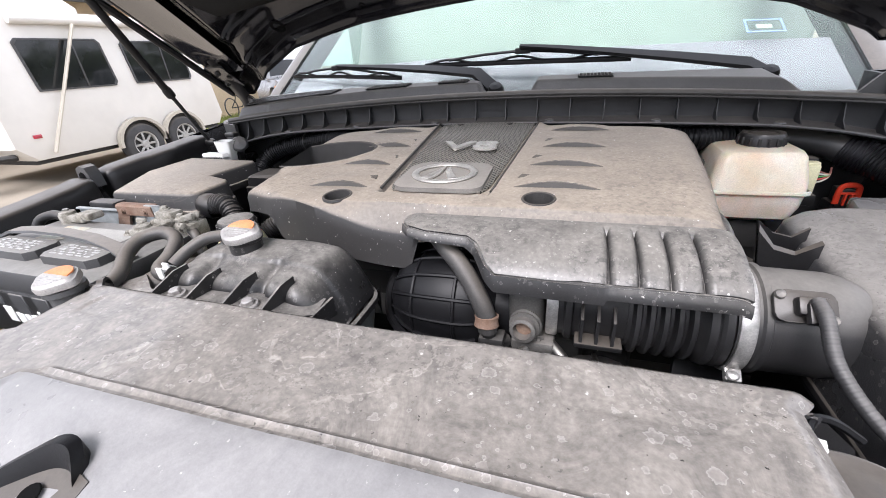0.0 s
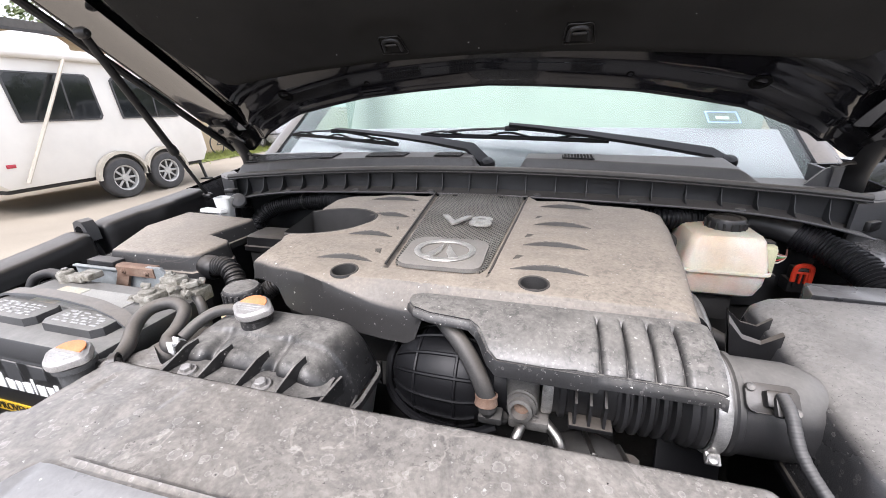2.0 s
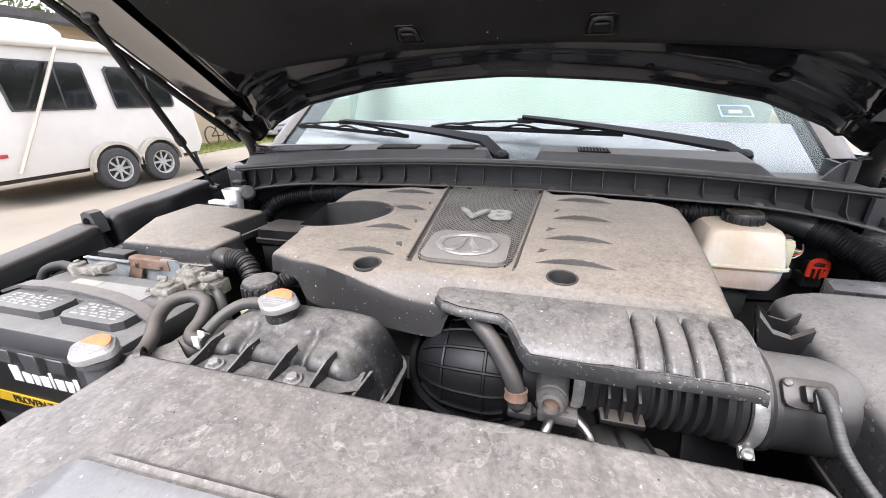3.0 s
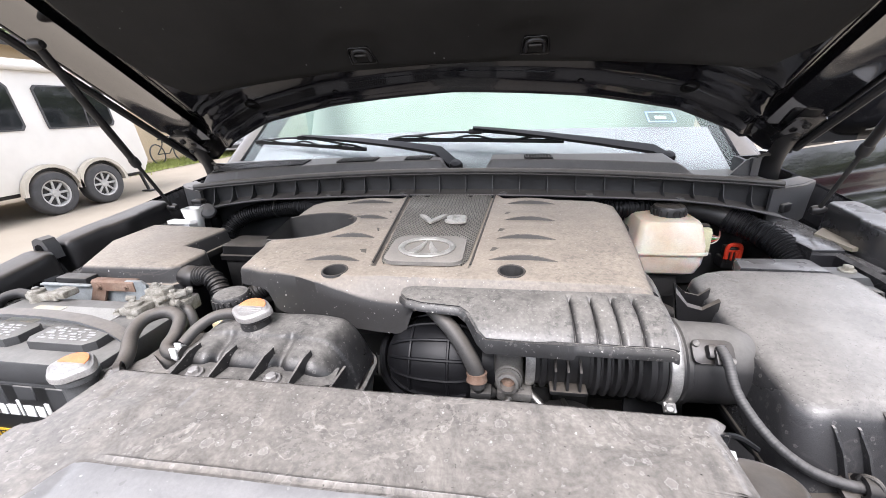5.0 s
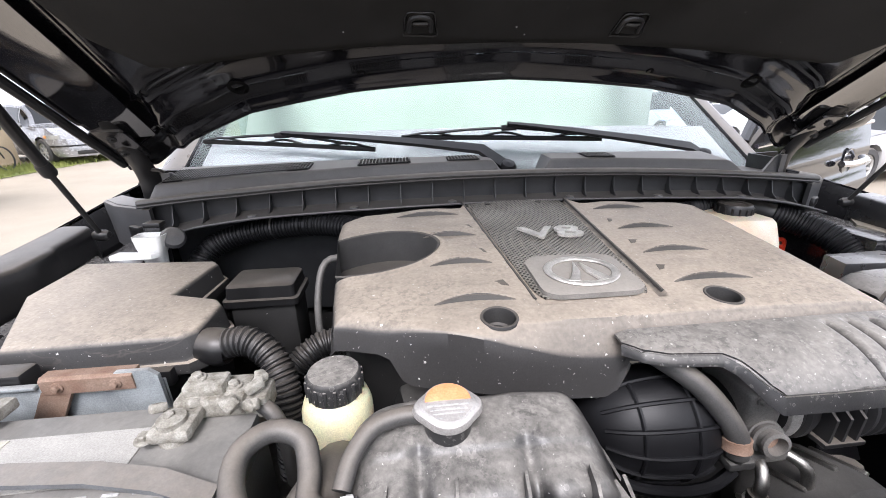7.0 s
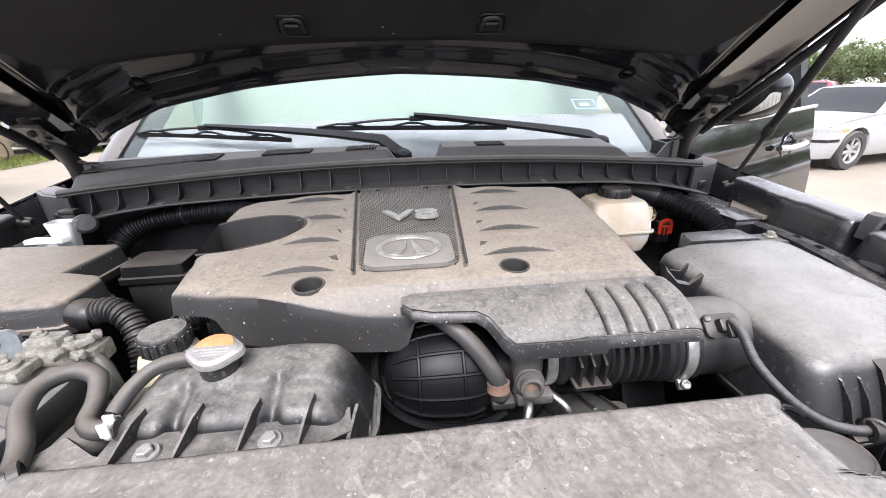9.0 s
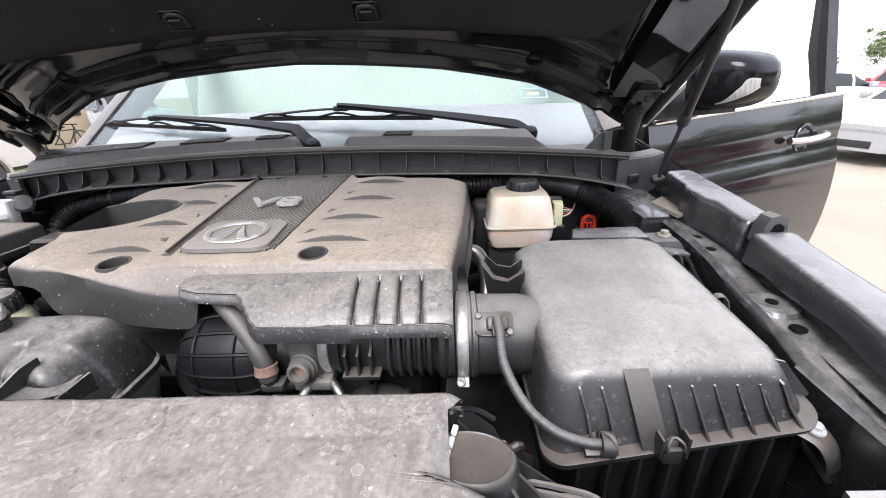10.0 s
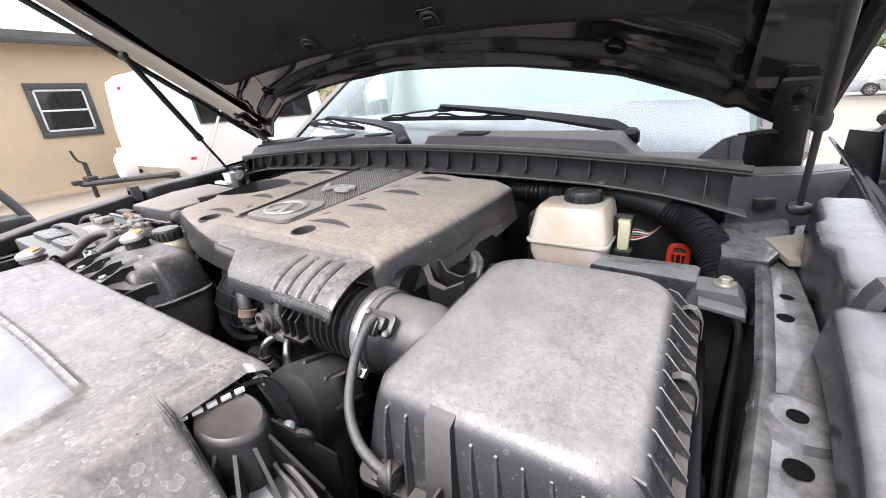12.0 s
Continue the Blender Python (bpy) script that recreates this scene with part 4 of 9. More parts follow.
# cabin behind the glass
part("dashboard", sheet(lambda u, v: ((u - 0.5) * 1.46, base_y((u - 0.5) * 1.46) - 0.02 + v * 0.80, 1.262 + 0.02 * math.sin(v * 3) - 0.04 * (u - 0.5) ** 2), 20, 10, 0.03), M_INTERIOR, suv, "pale grey dashboard top")
roof = part("roof", sheet(lambda u, v: ((u - 0.5) * 1.36, 1.80 + v * 2.6, 1.86 + 0.05 * math.sin(math.pi * u) + 0.03 * math.sin(math.pi * v)), 16, 20, 0.04), M_PAINT, suv)
part("headliner", sheet(lambda u, v: ((u - 0.5) * 1.32, 1.82 + v * 2.5, 1.80 + 0.04 * math.sin(math.pi * u)), 8, 8), M_LINER, suv)
for sx in (-1, 1):
    part("body_side", loft([[(sx * 0.98, y, 0.40), (sx * 1.01, y, 0.8), (sx * 0.97, y, 1.20), (sx * 0.93, y, 1.27), (sx * 0.88, y, 1.27), (sx * 0.88, y, 0.40)] for y in ((2.45, 3.3, 4.2, 4.75) if sx > 0 else (1.25, 2.2, 3.3, 4.2, 4.75))]), M_PAINT, suv)
    for y in (2.50, 3.55, 4.65):
        part("pillar", loft([[(sx * 0.90, y - 0.05, 1.25), (sx * 0.90, y + 0.07, 1.25), (sx * 0.85, y + 0.07, 1.25), (sx * 0.85, y - 0.05, 1.25)], [(sx * 0.70, y - 0.05, 1.87), (sx * 0.70, y + 0.05, 1.87), (sx * 0.66, y + 0.05, 1.87), (sx * 0.66, y - 0.05, 1.87)]]), M_PAINT, suv)
for sx, y0 in ((-1, 1.35), (1, 2.50)):
    sg = part("side_glass", loft([[(sx * 0.885, y, 1.26), (sx * 0.69, y + (0.45 if y == y0 and sx < 0 else 0), 1.86), (sx * 0.685, y + (0.45 if y == y0 and sx < 0 else 0), 1.86), (sx * 0.88, y, 1.26)] for y in (y0, 3.0, 3.9, 4.7)]), M_SIDE, suv)
    sg.visible_shadow = False
part("rear_glass", loft([[(-0.88, 4.72, 1.26), (0.88, 4.72, 1.26), (0.88, 4.715, 1.26), (-0.88, 4.715, 1.26)], [(-0.69, 4.45, 1.86), (0.69, 4.45, 1.86), (0.69, 4.445, 1.86), (-0.69, 4.445, 1.86)]]), M_SIDE, suv).visible_shadow = False
part("tail", box(-0.9, 0.9, 4.70, 4.80, 0.4, 1.27, 0.04), M_PAINT, suv)
part("cabin_floor", box(-0.88, 0.88, 1.15, 4.7, 0.42, 0.50, 0.01), M_DARK, suv)
# added sheet: its lilac imitates the dashboard and reflection low in the glass
shade = part("lilac_band_sheet", sheet(lambda u, v: Vector(glass_pt((u - 0.5) * 1.46, -0.10 + v * 0.245)) + Vector((0, 0.03, -0.02)), 24, 8, 0.004), M_INTERIOR, suv, "added lilac-grey sheet imitating dashboard and reflection in the lower windshield")
# added panel across the cabin; its pale colour imitates sky mirrored in the windshield
part("pale_backing_panel", box(-0.90, 0.955, 1.86, 2.10, 0.55, 1.79, 0.06, 3), M_LINER, suv)

# front end, bay walls and floor
part("front_bumper", loft([[(-0.92, 0.10, z), (-0.80, -0.08 - d, z), (-0.4, -0.17 - d, z), (0, -0.20 - d, z), (0.4, -0.17 - d, z), (0.80, -0.08 - d, z), (0.92, 0.10, z), (0.6, 0.06, z), (0, 0.02, z), (-0.6, 0.06, z)] for z, d in ((0.30, 0.0), (0.45, 0.05), (0.62, 0.06), (0.80, 0.02), (0.98, 0.0), (1.05, -0.03))]), M_PAINT, suv)
core = part("core_support", loft([[(-0.80, y, z + 0.0), (-0.60, y + 0.02, z), (-0.36, y + 0.03, z), (0.36, y + 0.03, z), (0.60, y + 0.02, z), (0.80, y, z)] for y, z in ((-0.02, 1.03), (-0.02, 1.085), (0.02, 1.098), (0.122, 1.098), (0.132, 1.092), (0.132, 1.0))], False, False, False), M_SUPPORT, suv, "dusty black painted radiator support panel")
for q in ((0.517, 0.122), (-0.575, 0.11)):
    bolt(core, (q[0], q[1], 1.099), 0.0105, mat=M_SUPPORT)
    part("screw_boss", lathe([(0.024, -0.003), (0.022, 0.0015), (0.018, 0.002), (0.014, 0.0005), (0.012, 0.0005)], (q[0], q[1], 1.0985), (0, 0, 1), 22), M_SUPPORT, core)
part("rear_bead", tube([(0.40, 0.155, 1.098), (0.48, 0.151, 1.0985), (0.56, 0.147, 1.0985), (0.62, 0.144, 1.0985), (0.72, 0.136, 1.098)], 0.0022, 8, 0.006), M_SUPPORT, core, "rolled edge of the support panel")
crn = part("corner_panel", loft([[(0.626, 0.192, z0), (0.660, 0.190, z0 + 0.003), (0.735, 0.150, z0 + 0.002), (0.745, 0.060, z0 - 0.010), (0.690, 0.040, z0 - 0.016), (0.640, 0.090, z0 - 0.014), (0.622, 0.150, z0 - 0.004)] for z0 in (1.055, 1.110, 1.114)]), M_SUPPORT, core, "pale painted end of the radiator support")
part("socket", lathe([(0.028, -0.002), (0.027, 0.003), (0.023, 0.003), (0.021, -0.002), (0.0, -0.004)], (0.668, 0.148, 1.1120), (0.05, -0.1, 1), 26), M_INNER, crn)
tab = part("support_tab", loft([[(0.362, 0.205, z), (0.432, 0.200, z), (0.436, 0.150, z), (0.40, 0.120, z), (0.352, 0.120, z), (0.350, 0.17, z)] for z in (1.080, 1.0985, 1.1005)]), M_SUPPORT, core, "pale dusty tab of the radiator support")
part("tab_recess", loft([[(0.362 + i, 0.152 - i, z), (0.396 - i, 0.150 - i, z), (0.392 - i, 0.128 + i, z), (0.362 + i, 0.128 + i, z)] for i, z in ((0, 1.1002), (0.002, 1.1012), (0.004, 1.1002))]), M_VOID, tab)
part("bay_floor", box(-0.80, 0.80, 0.15, 1.0, 0.55, 0.60, 0.0), M_DARK, suv)
part("firewall", box(-0.80, 0.80, 0.93, 0.96, 0.58, 1.22, 0.0), M_DARK, suv)
part("radiator", box(-0.45, 0.45, 0.15, 0.19, 0.60, 1.06, 0.004), M_DARK, suv)


def wheel(parent, at, r, w, side=1, rim=M_RIM, spokes=8, hole=0.62):
    """A tyre with a spoked rim; side: which way along x its face looks."""
    ax = (side, 0, 0)
    wl_ = part("wheel", lathe([(r * 0.62, -w / 2), (r * 0.9, -w / 2), (r * 0.97, -w * 0.42), (r, -w * 0.3), (r, w * 0.3), (r * 0.97, w * 0.42), (r * 0.9, w / 2), (r * 0.64, w / 2), (r * 0.60, w * 0.4), (r * 0.6, -w * 0.4)], at, ax, 36), M_TYRE, parent)
    c = Vector(at) + Vector(ax) * (w * 0.32)
    part("rim", join(lathe([(r * 0.63, 0.01), (r * 0.62, 0.03), (r * 0.56, 0.02), (r * 0.54, -0.03), (r * 0.60, -0.05)], c, ax, 32),
                     lathe([(0, 0.012), (r * 0.16, 0.012), (r * 0.20, 0.0), (r * 0.2, -0.03), (0, -0.03)], c, ax, 20),
                     *[moved(box(-r * 0.055, r * 0.055, r * 0.15, r * 0.57, -0.02, 0.002, 0.006), Matrix.Translation(c) @ Vector(ax).to_track_quat("Z", "Y").to_matrix().to_4x4() @ Matrix.Rotation(2 * math.pi * k / spokes, 4, "Z")) for k in range(spokes)]), rim, wl_)
    part("brake_disc", lathe([(0, -0.03), (r * 0.56, -0.03), (r * 0.56, -0.05), (0, -0.05)], c, ax, 24), M_DARK, wl_)
    return wl_


for sx in (-1, 1):
    for y in (0.55, 3.75):
        wheel(suv, (sx * 0.86, y, 0.40), 0.40, 0.27, sx)

# hood latch standing over the radiator cover
latch = thing("hood_latch", (-0.115, 0.065, 1.170), "black steel hood latch with a rubber stop", "latch")
crest = spline([(-0.150, 0.048, 1.176), (-0.132, 0.060, 1.186), (-0.116, 0.072, 1.193), (-0.102, 0.081, 1.198), (-0.090, 0.082, 1.197), (-0.082, 0.076, 1.190)], 0.003)
part("hook", loft([[p + Vector((0, 0.003, 0)), p + Vector((0.001, -0.004, 0.001)), p + Vector((0.003, -0.008, -0.006)), Vector((p.x + 0.006, p.y - 0.014, 1.166)), Vector((p.x, p.y + 0.004, 1.166))] for p in crest]), M_WIPER, latch)
part("plate", loft([[(-0.142, 0.036, z), (-0.070, 0.040, z), (-0.072, 0.072, z + 0.008), (-0.096, 0.077, z + 0.012), (-0.122, 0.058, z + 0.006)] for z in (1.171, 1.176)]), M_BLACK, latch)
part("slot", lathe([(0, 0), (0.006, 0), (0.0065, 0.0006), (0.006, 0.0012), (0, 0.0012)], (-0.098, 0.058, 1.1825), (0, -0.28, 1), 16), M_VOID, latch)
side_pl = part("side_plate", loft([[(-0.200, 0.034, z), (-0.140, 0.034, z), (-0.134, 0.062, z + 0.006), (-0.140, 0.068, z + 0.006), (-0.190, 0.070, z + 0.006)] for z in (1.174, 1.178)]), M_SUPPORT, latch)
part("plate_hole", lathe([(0, 0), (0.007, 0), (0.0078, 0.0006), (0.007, 0.0012), (0, 0.0012)], (-0.166, 0.052, 1.1822), (0, -0.2, 1), 16), M_VOID, side_pl)

# open front door with mirror, hinged at the pillar
HX, HY, ang = 0.955, 1.36, radians(66)
ux, uy = math.sin(ang), math.cos(ang)      # along the door, away from the hinge
nx, ny = uy, -ux                            # out of its outer face, towards the front


def dpt(s, o, z):
    return (HX + ux * s + nx * o, HY + uy * s + ny * o, z)


def door_skin(u, v):
    s = u * 1.12
    belt = 1.275 + 0.05 * u
    z = 0.42 + (belt - 0.42) * v
    crease = 0.012 * math.exp(-((v - 0.80) / 0.05) ** 2)
    return dpt(s, 0.02 + 0.09 * math.sin(math.pi * (0.12 + 0.8 * v)) - crease, z)


door = part("front_door", sheet(door_skin, 30, 30), M_PAINT, suv, "open black front door with chrome trim and handle")
part("inner_panel", loft([[dpt(0, -0.05, z), dpt(0, 0.028, z), dpt(1.12, 0.028, z), dpt(1.12, -0.05, z)] for z in (0.42, 0.9, 1.27)]), M_PAINTD, door)
part("chrome_strip", tube([dpt(s, 0.045, 1.282 + 0.05 * s / 1.12) for s in (0.02, 0.3, 0.6, 0.9, 1.12)], 0.009, 8, 0.05), M_CHROME, door)
part("window_frame", tube([dpt(0.03, 0.0, 1.29), dpt(0.30, -0.06, 1.50), dpt(0.62, -0.115, 1.70), dpt(0.86, -0.120, 1.78), dpt(1.06, -0.118, 1.80)], 0.020, 8, 0.03), M_PAINT, door)
part("window_frame", loft([[dpt(1.02, 0.03, 1.30), dpt(1.12, 0.02, 1.31), dpt(1.12, -0.03, 1.31), dpt(1.02, -0.03, 1.30)], [dpt(1.04, -0.10, 1.80), dpt(1.12, -0.105, 1.80), dpt(1.12, -0.135, 1.80), dpt(1.04, -0.135, 1.80)]]), M_WIPER, door)
pane = part("window_pane", loft([[dpt(0.06, 0.0, 1.29), dpt(1.03, 0.0, 1.32)], [dpt(0.33, -0.055, 1.50), dpt(1.035, -0.055, 1.5)], [dpt(0.80, -0.115, 1.76), dpt(1.045, -0.115, 1.79)]], False, False, False), M_SIDE, door)
pane.visible_shadow = False
part("sail_panel", loft([[dpt(0.0, o, 1.27), dpt(0.24, o, 1.285), dpt(0.22, o, 1.43), dpt(0.10, o, 1.345)] for o in (0.012, 0.03)]), M_BLACK, door)
hd = part("door_handle", tube([dpt(0.74, 0.086, 1.168), dpt(0.79, 0.108, 1.170), dpt(0.86, 0.113, 1.174), dpt(0.93, 0.108, 1.179), dpt(0.975, 0.086, 1.182)], 0.017, 10, 0.015, flat=0.8, r1=0.015), M_CHROME, door, "chrome door handle")
part("handle_cup", lathe([(0.060, -0.002), (0.058, 0.002), (0.052, 0.0015), (0.045, -0.004), (0.0, -0.012)], dpt(0.86, 0.072, 1.170), (nx, ny, 0), 22), M_PAINT, hd)


def mir_pt(th, s, out=0.0):
    """A point of the rounded mirror shell: th round the rim, s from the rim to the nose."""
    c, n_ = math.cos(th), math.sin(th)
    k = max(0.0, math.cos(s * math.pi / 2)) ** 0.62 * (1 - 0.06 * (1 - min(1, s / 0.08)))
    a = math.copysign(abs(c) ** 0.62, c) * 0.130 - 0.012 * n_
    b = math.copysign(abs(n_) ** 0.62, n_) * 0.090 + 0.008 * c
    return Vector(dpt(0.20 + a * (k + out / 0.1), 0.09 + 0.165 * math.sin(s * math.pi / 2) + out, 1.405 + b * (k + out / 0.1)))


mir = part("mirror", loft([[mir_pt(2 * math.pi * j / 40, s) for j in range(40)] for s in (0.0, 0.04, 0.10, 0.2, 0.32, 0.44, 0.56, 0.68, 0.8, 0.9, 0.97)]), M_SHELL, door, "black door mirror with a clear turn signal")


def sig_pt(s, v, out):
    w = smooth(0.36, 0.80, s)
    return mir_pt(radians(-146 - 20 * w + (2 + 17 * w) * (1 - 2 * v)), s, out)


sig = part("turn_signal", loft([[sig_pt(s, v, 0.002) for v in (0, 0.2, 0.4, 0.6, 0.8, 1.0)] for s in [0.36 + 0.56 * j / 16 for j in range(17)]], False, False, False), M_LAMP, mir)
for k in range(5):
    part("lens_rib", tube([sig_pt(0.60 + 0.06 * k, v, 0.003) for v in (0.1, 0.36, 0.63, 0.9)], 0.0012, 5, 0.01), M_GLASS, sig)
part("mirror_glass", loft([[Vector(dpt(0.20 + a, 0.085, 1.405 + b)) for a, b in ((-0.09, -0.05), (-0.08, 0.05), (0.09, 0.065), (0.09, -0.06))], [Vector(dpt(0.20 + a, 0.09, 1.405 + b)) for a, b in ((-0.09, -0.05), (-0.08, 0.05), (0.09, 0.065), (0.09, -0.06))]]), M_CHROME, mir)
part("mirror_foot", loft([[dpt(0.10, 0.02, z) for z in (1.29, 1.33)] + [dpt(0.20, 0.02, z) for z in (1.33, 1.29)], [dpt(0.13, 0.15, z) for z in (1.31, 1.345)] + [dpt(0.25, 0.15, z) for z in (1.345, 1.31)]]), M_BLACK, mir)

# ---- engine bay: hidden lower forms ----
engine = thing("engine", (0, 0.62, 0.60), "dirty dark V8 engine block under its plastic cover", "engine")
part("block", join(box(-0.24, 0.27, 0.46, 0.90, 0.60, 1.10, 0.03), box(-0.30, -0.10, 0.50, 0.84, 0.98, 1.185, 0.03), box(0.10, 0.31, 0.50, 0.84, 0.98, 1.185, 0.03)), M_DARK, engine)
part("front_casing", join(box(-0.16, 0.20, 0.405, 0.47, 0.70, 1.06, 0.02), box(-0.05, 0.12, 0.38, 0.42, 0.75, 0.98, 0.02)), M_DARK, engine)
alt = part("alternator", lathe([(0, -0.075), (0.03, -0.073), (0.055, -0.06), (0.066, -0.035), (0.068, -0.03), (0.068, 0.03), (0.062, 0.05), (0.04, 0.062), (0.02, 0.064), (0, 0.066)], (0.215, 0.345, 0.995), (0.1, -1, 0.35), 28), material("cast_grey", (0.060, 0.058, 0.056), 0.65, 0.3, dust=0.30, scale=30, dcol=(0.2, 0.19, 0.175)), engine, "dusty grey cast alternator housing")
for k in range(10):
    a = 2 * math.pi * k / 10
    part("cooling_rib", moved(box(-0.003, 0.003, 0.058, 0.072, -0.028, 0.028, 0.002), Matrix.Translation((0.215, 0.345, 0.995)) @ Vector((0.1, -1, 0.35)).to_track_quat("Z", "Y").to_matrix().to_4x4() @ Matrix.Rotation(a, 4, "Z")), M_ALU, alt)
part("idler_pulley", lathe([(0, 0), (0.04, 0), (0.045, 0.006), (0.045, 0.02), (0.03, 0.024), (0.012, 0.02), (0, 0.02)], (0.06, 0.375, 0.98), (0, -1, 0), 26), M_DARK, engine)
part("heat_shield", moved(box(-0.045, 0.04, -0.025, 0.025, -0.003, 0.003, 0.002), pose(0.345, 0.43, 1.00, 55, 15, 10)), M_WIPER, engine)
part("fan_shroud", sheet(lambda u, v: (-0.42 + 0.84 * u, 0.215 + 0.05 * v + 0.02 * math.sin(u * 9), 1.06 - 0.25 * v), 30, 10, 0.006), M_DARK, engine)
for pts, r, m in (([(0.30, 0.53, 1.02), (0.345, 0.50, 1.07), (0.372, 0.53, 1.115), (0.366, 0.585, 1.15), (0.345, 0.60, 1.158), (0.33, 0.59, 1.15)], 0.011, M_ALU),
                  ([(0.34, 0.46, 1.0), (0.352, 0.475, 1.05), (0.35, 0.50, 1.10)], 0.012, M_ALU),
                  ([(0.40, 0.50, 0.95), (0.40, 0.545, 1.05), (0.385, 0.60, 1.10), (0.36, 0.66, 1.11)], 0.014, M_RUBBER),
                  ([(0.33, 0.72, 1.02), (0.40, 0.70, 1.05), (0.47, 0.68, 1.03)], 0.016, M_RUBBER),
                  ([(-0.345, 0.60, 1.05), (-0.352, 0.62, 1.13), (-0.348, 0.645, 1.185), (-0.338, 0.662, 1.206), (-0.318, 0.672, 1.208)], 0.0055, M_CAST),
                  ([(0.30, 0.30, 0.85), (0.275, 0.33, 0.95), (0.25, 0.36, 1.05)], 0.018, M_HOSE)):
    part("pipe", tube(pts, r, 10, 0.01), m, engine)

# ---- engine cover ----
cover = thing("engine_cover", (0, 0.60, 1.18), "grey plastic V8 engine cover under a coat of tan dust", "engine cover")


def cov_front(x):
    return sum(cov_line(x + d) for d in (-0.012, -0.006, 0, 0.006, 0.012)) / 5


def cov_line(x):
    return lerp([(-0.31, 0.449), (-0.28, 0.436), (-0.25, 0.427), (-0.20, 0.412), (-0.15, 0.401), (-0.10, 0.396), (0.0, 0.394), (0.02, 0.400), (0.10, 0.402), (0.34, 0.402)], x)


def cov_back(x):
    return lerp([(-0.34, 0.735), (-0.28, 0.785), (-0.11, 0.80), (-0.10, 0.825), (0.10, 0.825), (0.115, 0.80), (0.30, 0.79), (0.35, 0.755)], x)


COV_L = [(0.36, -0.270), (0.40, -0.283), (0.43, -0.293), (0.50, -0.303), (0.60, -0.312), (0.70, -0.325), (0.80, -0.325)]
COV_R = [(0.36, 0.312), (0.45, 0.322), (0.55, 0.336), (0.70, 0.350), (0.80, 0.352)]
SLOTS = [(-0.174, 0.750, 0.056), (-0.147, 0.652, 0.042), (-0.144, 0.556, 0.042), (-0.142, 0.463, 0.047), (0.178, 0.748, 0.050), (0.170, 0.650, 0.048), (0.160, 0.561, 0.050), (0.152, 0.479, 0.052)]


WELLS = ((-0.124, 0.430), (0.135, 0.443))


def well(x, y):
    """1 on the rim of the oval oil filler opening."""
    ca, sa = math.cos(radians(18)), math.sin(radians(18))
    px, py = (x + 0.262) * ca + (y - 0.610) * sa, -(x + 0.262) * sa + (y - 0.610) * ca
    return (px / 0.098) ** 2 + (py / 0.066) ** 2


def cov_drop(x):
    """How far the front chamfer falls below the top."""
    return lerp([(-0.20, 0.0), (-0.175, 0.0006), (-0.15, 0.0045), (-0.12, 0.0125), (-0.10, 0.0175), (-0.07, 0.0245), (-0.05, 0.0280), (-0.02, 0.0305), (0.0, 0.031), (0.02, 0.020), (0.05, 0.010), (0.34, 0.010)], x)


def cov_base(x, y):
    t = max(0.0, min(1.0, (0.4185 - y) / (0.4185 - min(0.412, cov_front(x)))))
    return 1.224 + 0.075 * (y - 0.43) - 0.10 * max(0, abs(x) - 0.12) ** 2 - cov_drop(x) * t ** 1.15


def cov_pt(u, v):
    s = -0.32 + 0.66 * u
    y = cov_front(s) + (cov_back(s) - cov_front(s)) * v
    xl, xr = lerp(COV_L, y), lerp(COV_R, y)
    x = xl + (xr - xl) * u
    e = min((x - xl), (xr - x) * 0.8, (cov_back(s) - y) * 1.2, (y - cov_front(s)))
    r = 0.026 if x > 0.02 or y > 0.5 else 0.003 + 0.022 * (1 - smooth(-0.27, -0.17, x))
    z = cov_base(x, y)
    if e < r:
        z -= 0.55 * r * (1 - math.sqrt(max(0.0, 1 - (1 - e / r) ** 2)))
    # centre recess for the mesh panel
    hw = 0.074 + 0.075 * (y - 0.455)
    z -= 0.007 * (1 - smooth(hw - 0.004, hw + 0.003, abs(x))) * smooth(0.448, 0.456, y)
    # louvres: a scooped floor in front of a steep bowed step
    for cx, cy, a in SLOTS:
        q = (x - cx) / a
        if abs(q) < 1:
            bow = 1 - q * q
            dy = y - cy - 0.011 * bow
            z += 0.0034 * bow * smooth(-0.0015, 0.0015, dy) * (1 - smooth(0.012, 0.055, dy))
            z -= 0.0030 * bow * smooth(-0.026, -0.003, dy) * (1 - smooth(-0.0015, 0.0015, dy))
    z -= 0.0018 * (1 - smooth(0.4165, 0.4200, y)) * smooth(-0.10, -0.05, x)
    z += 0.003 * math.exp(-((well(x, y) - 1.12) / 0.14) ** 2)
    for cx, cy in WELLS:
        z += 0.0010 * math.exp(-((math.hypot(x - cx, y - cy) - 0.022) / 0.004) ** 2)
    z += 0.0006 * noise.noise((x * 40, y * 40, 1))
    return Vector((x, y, z))


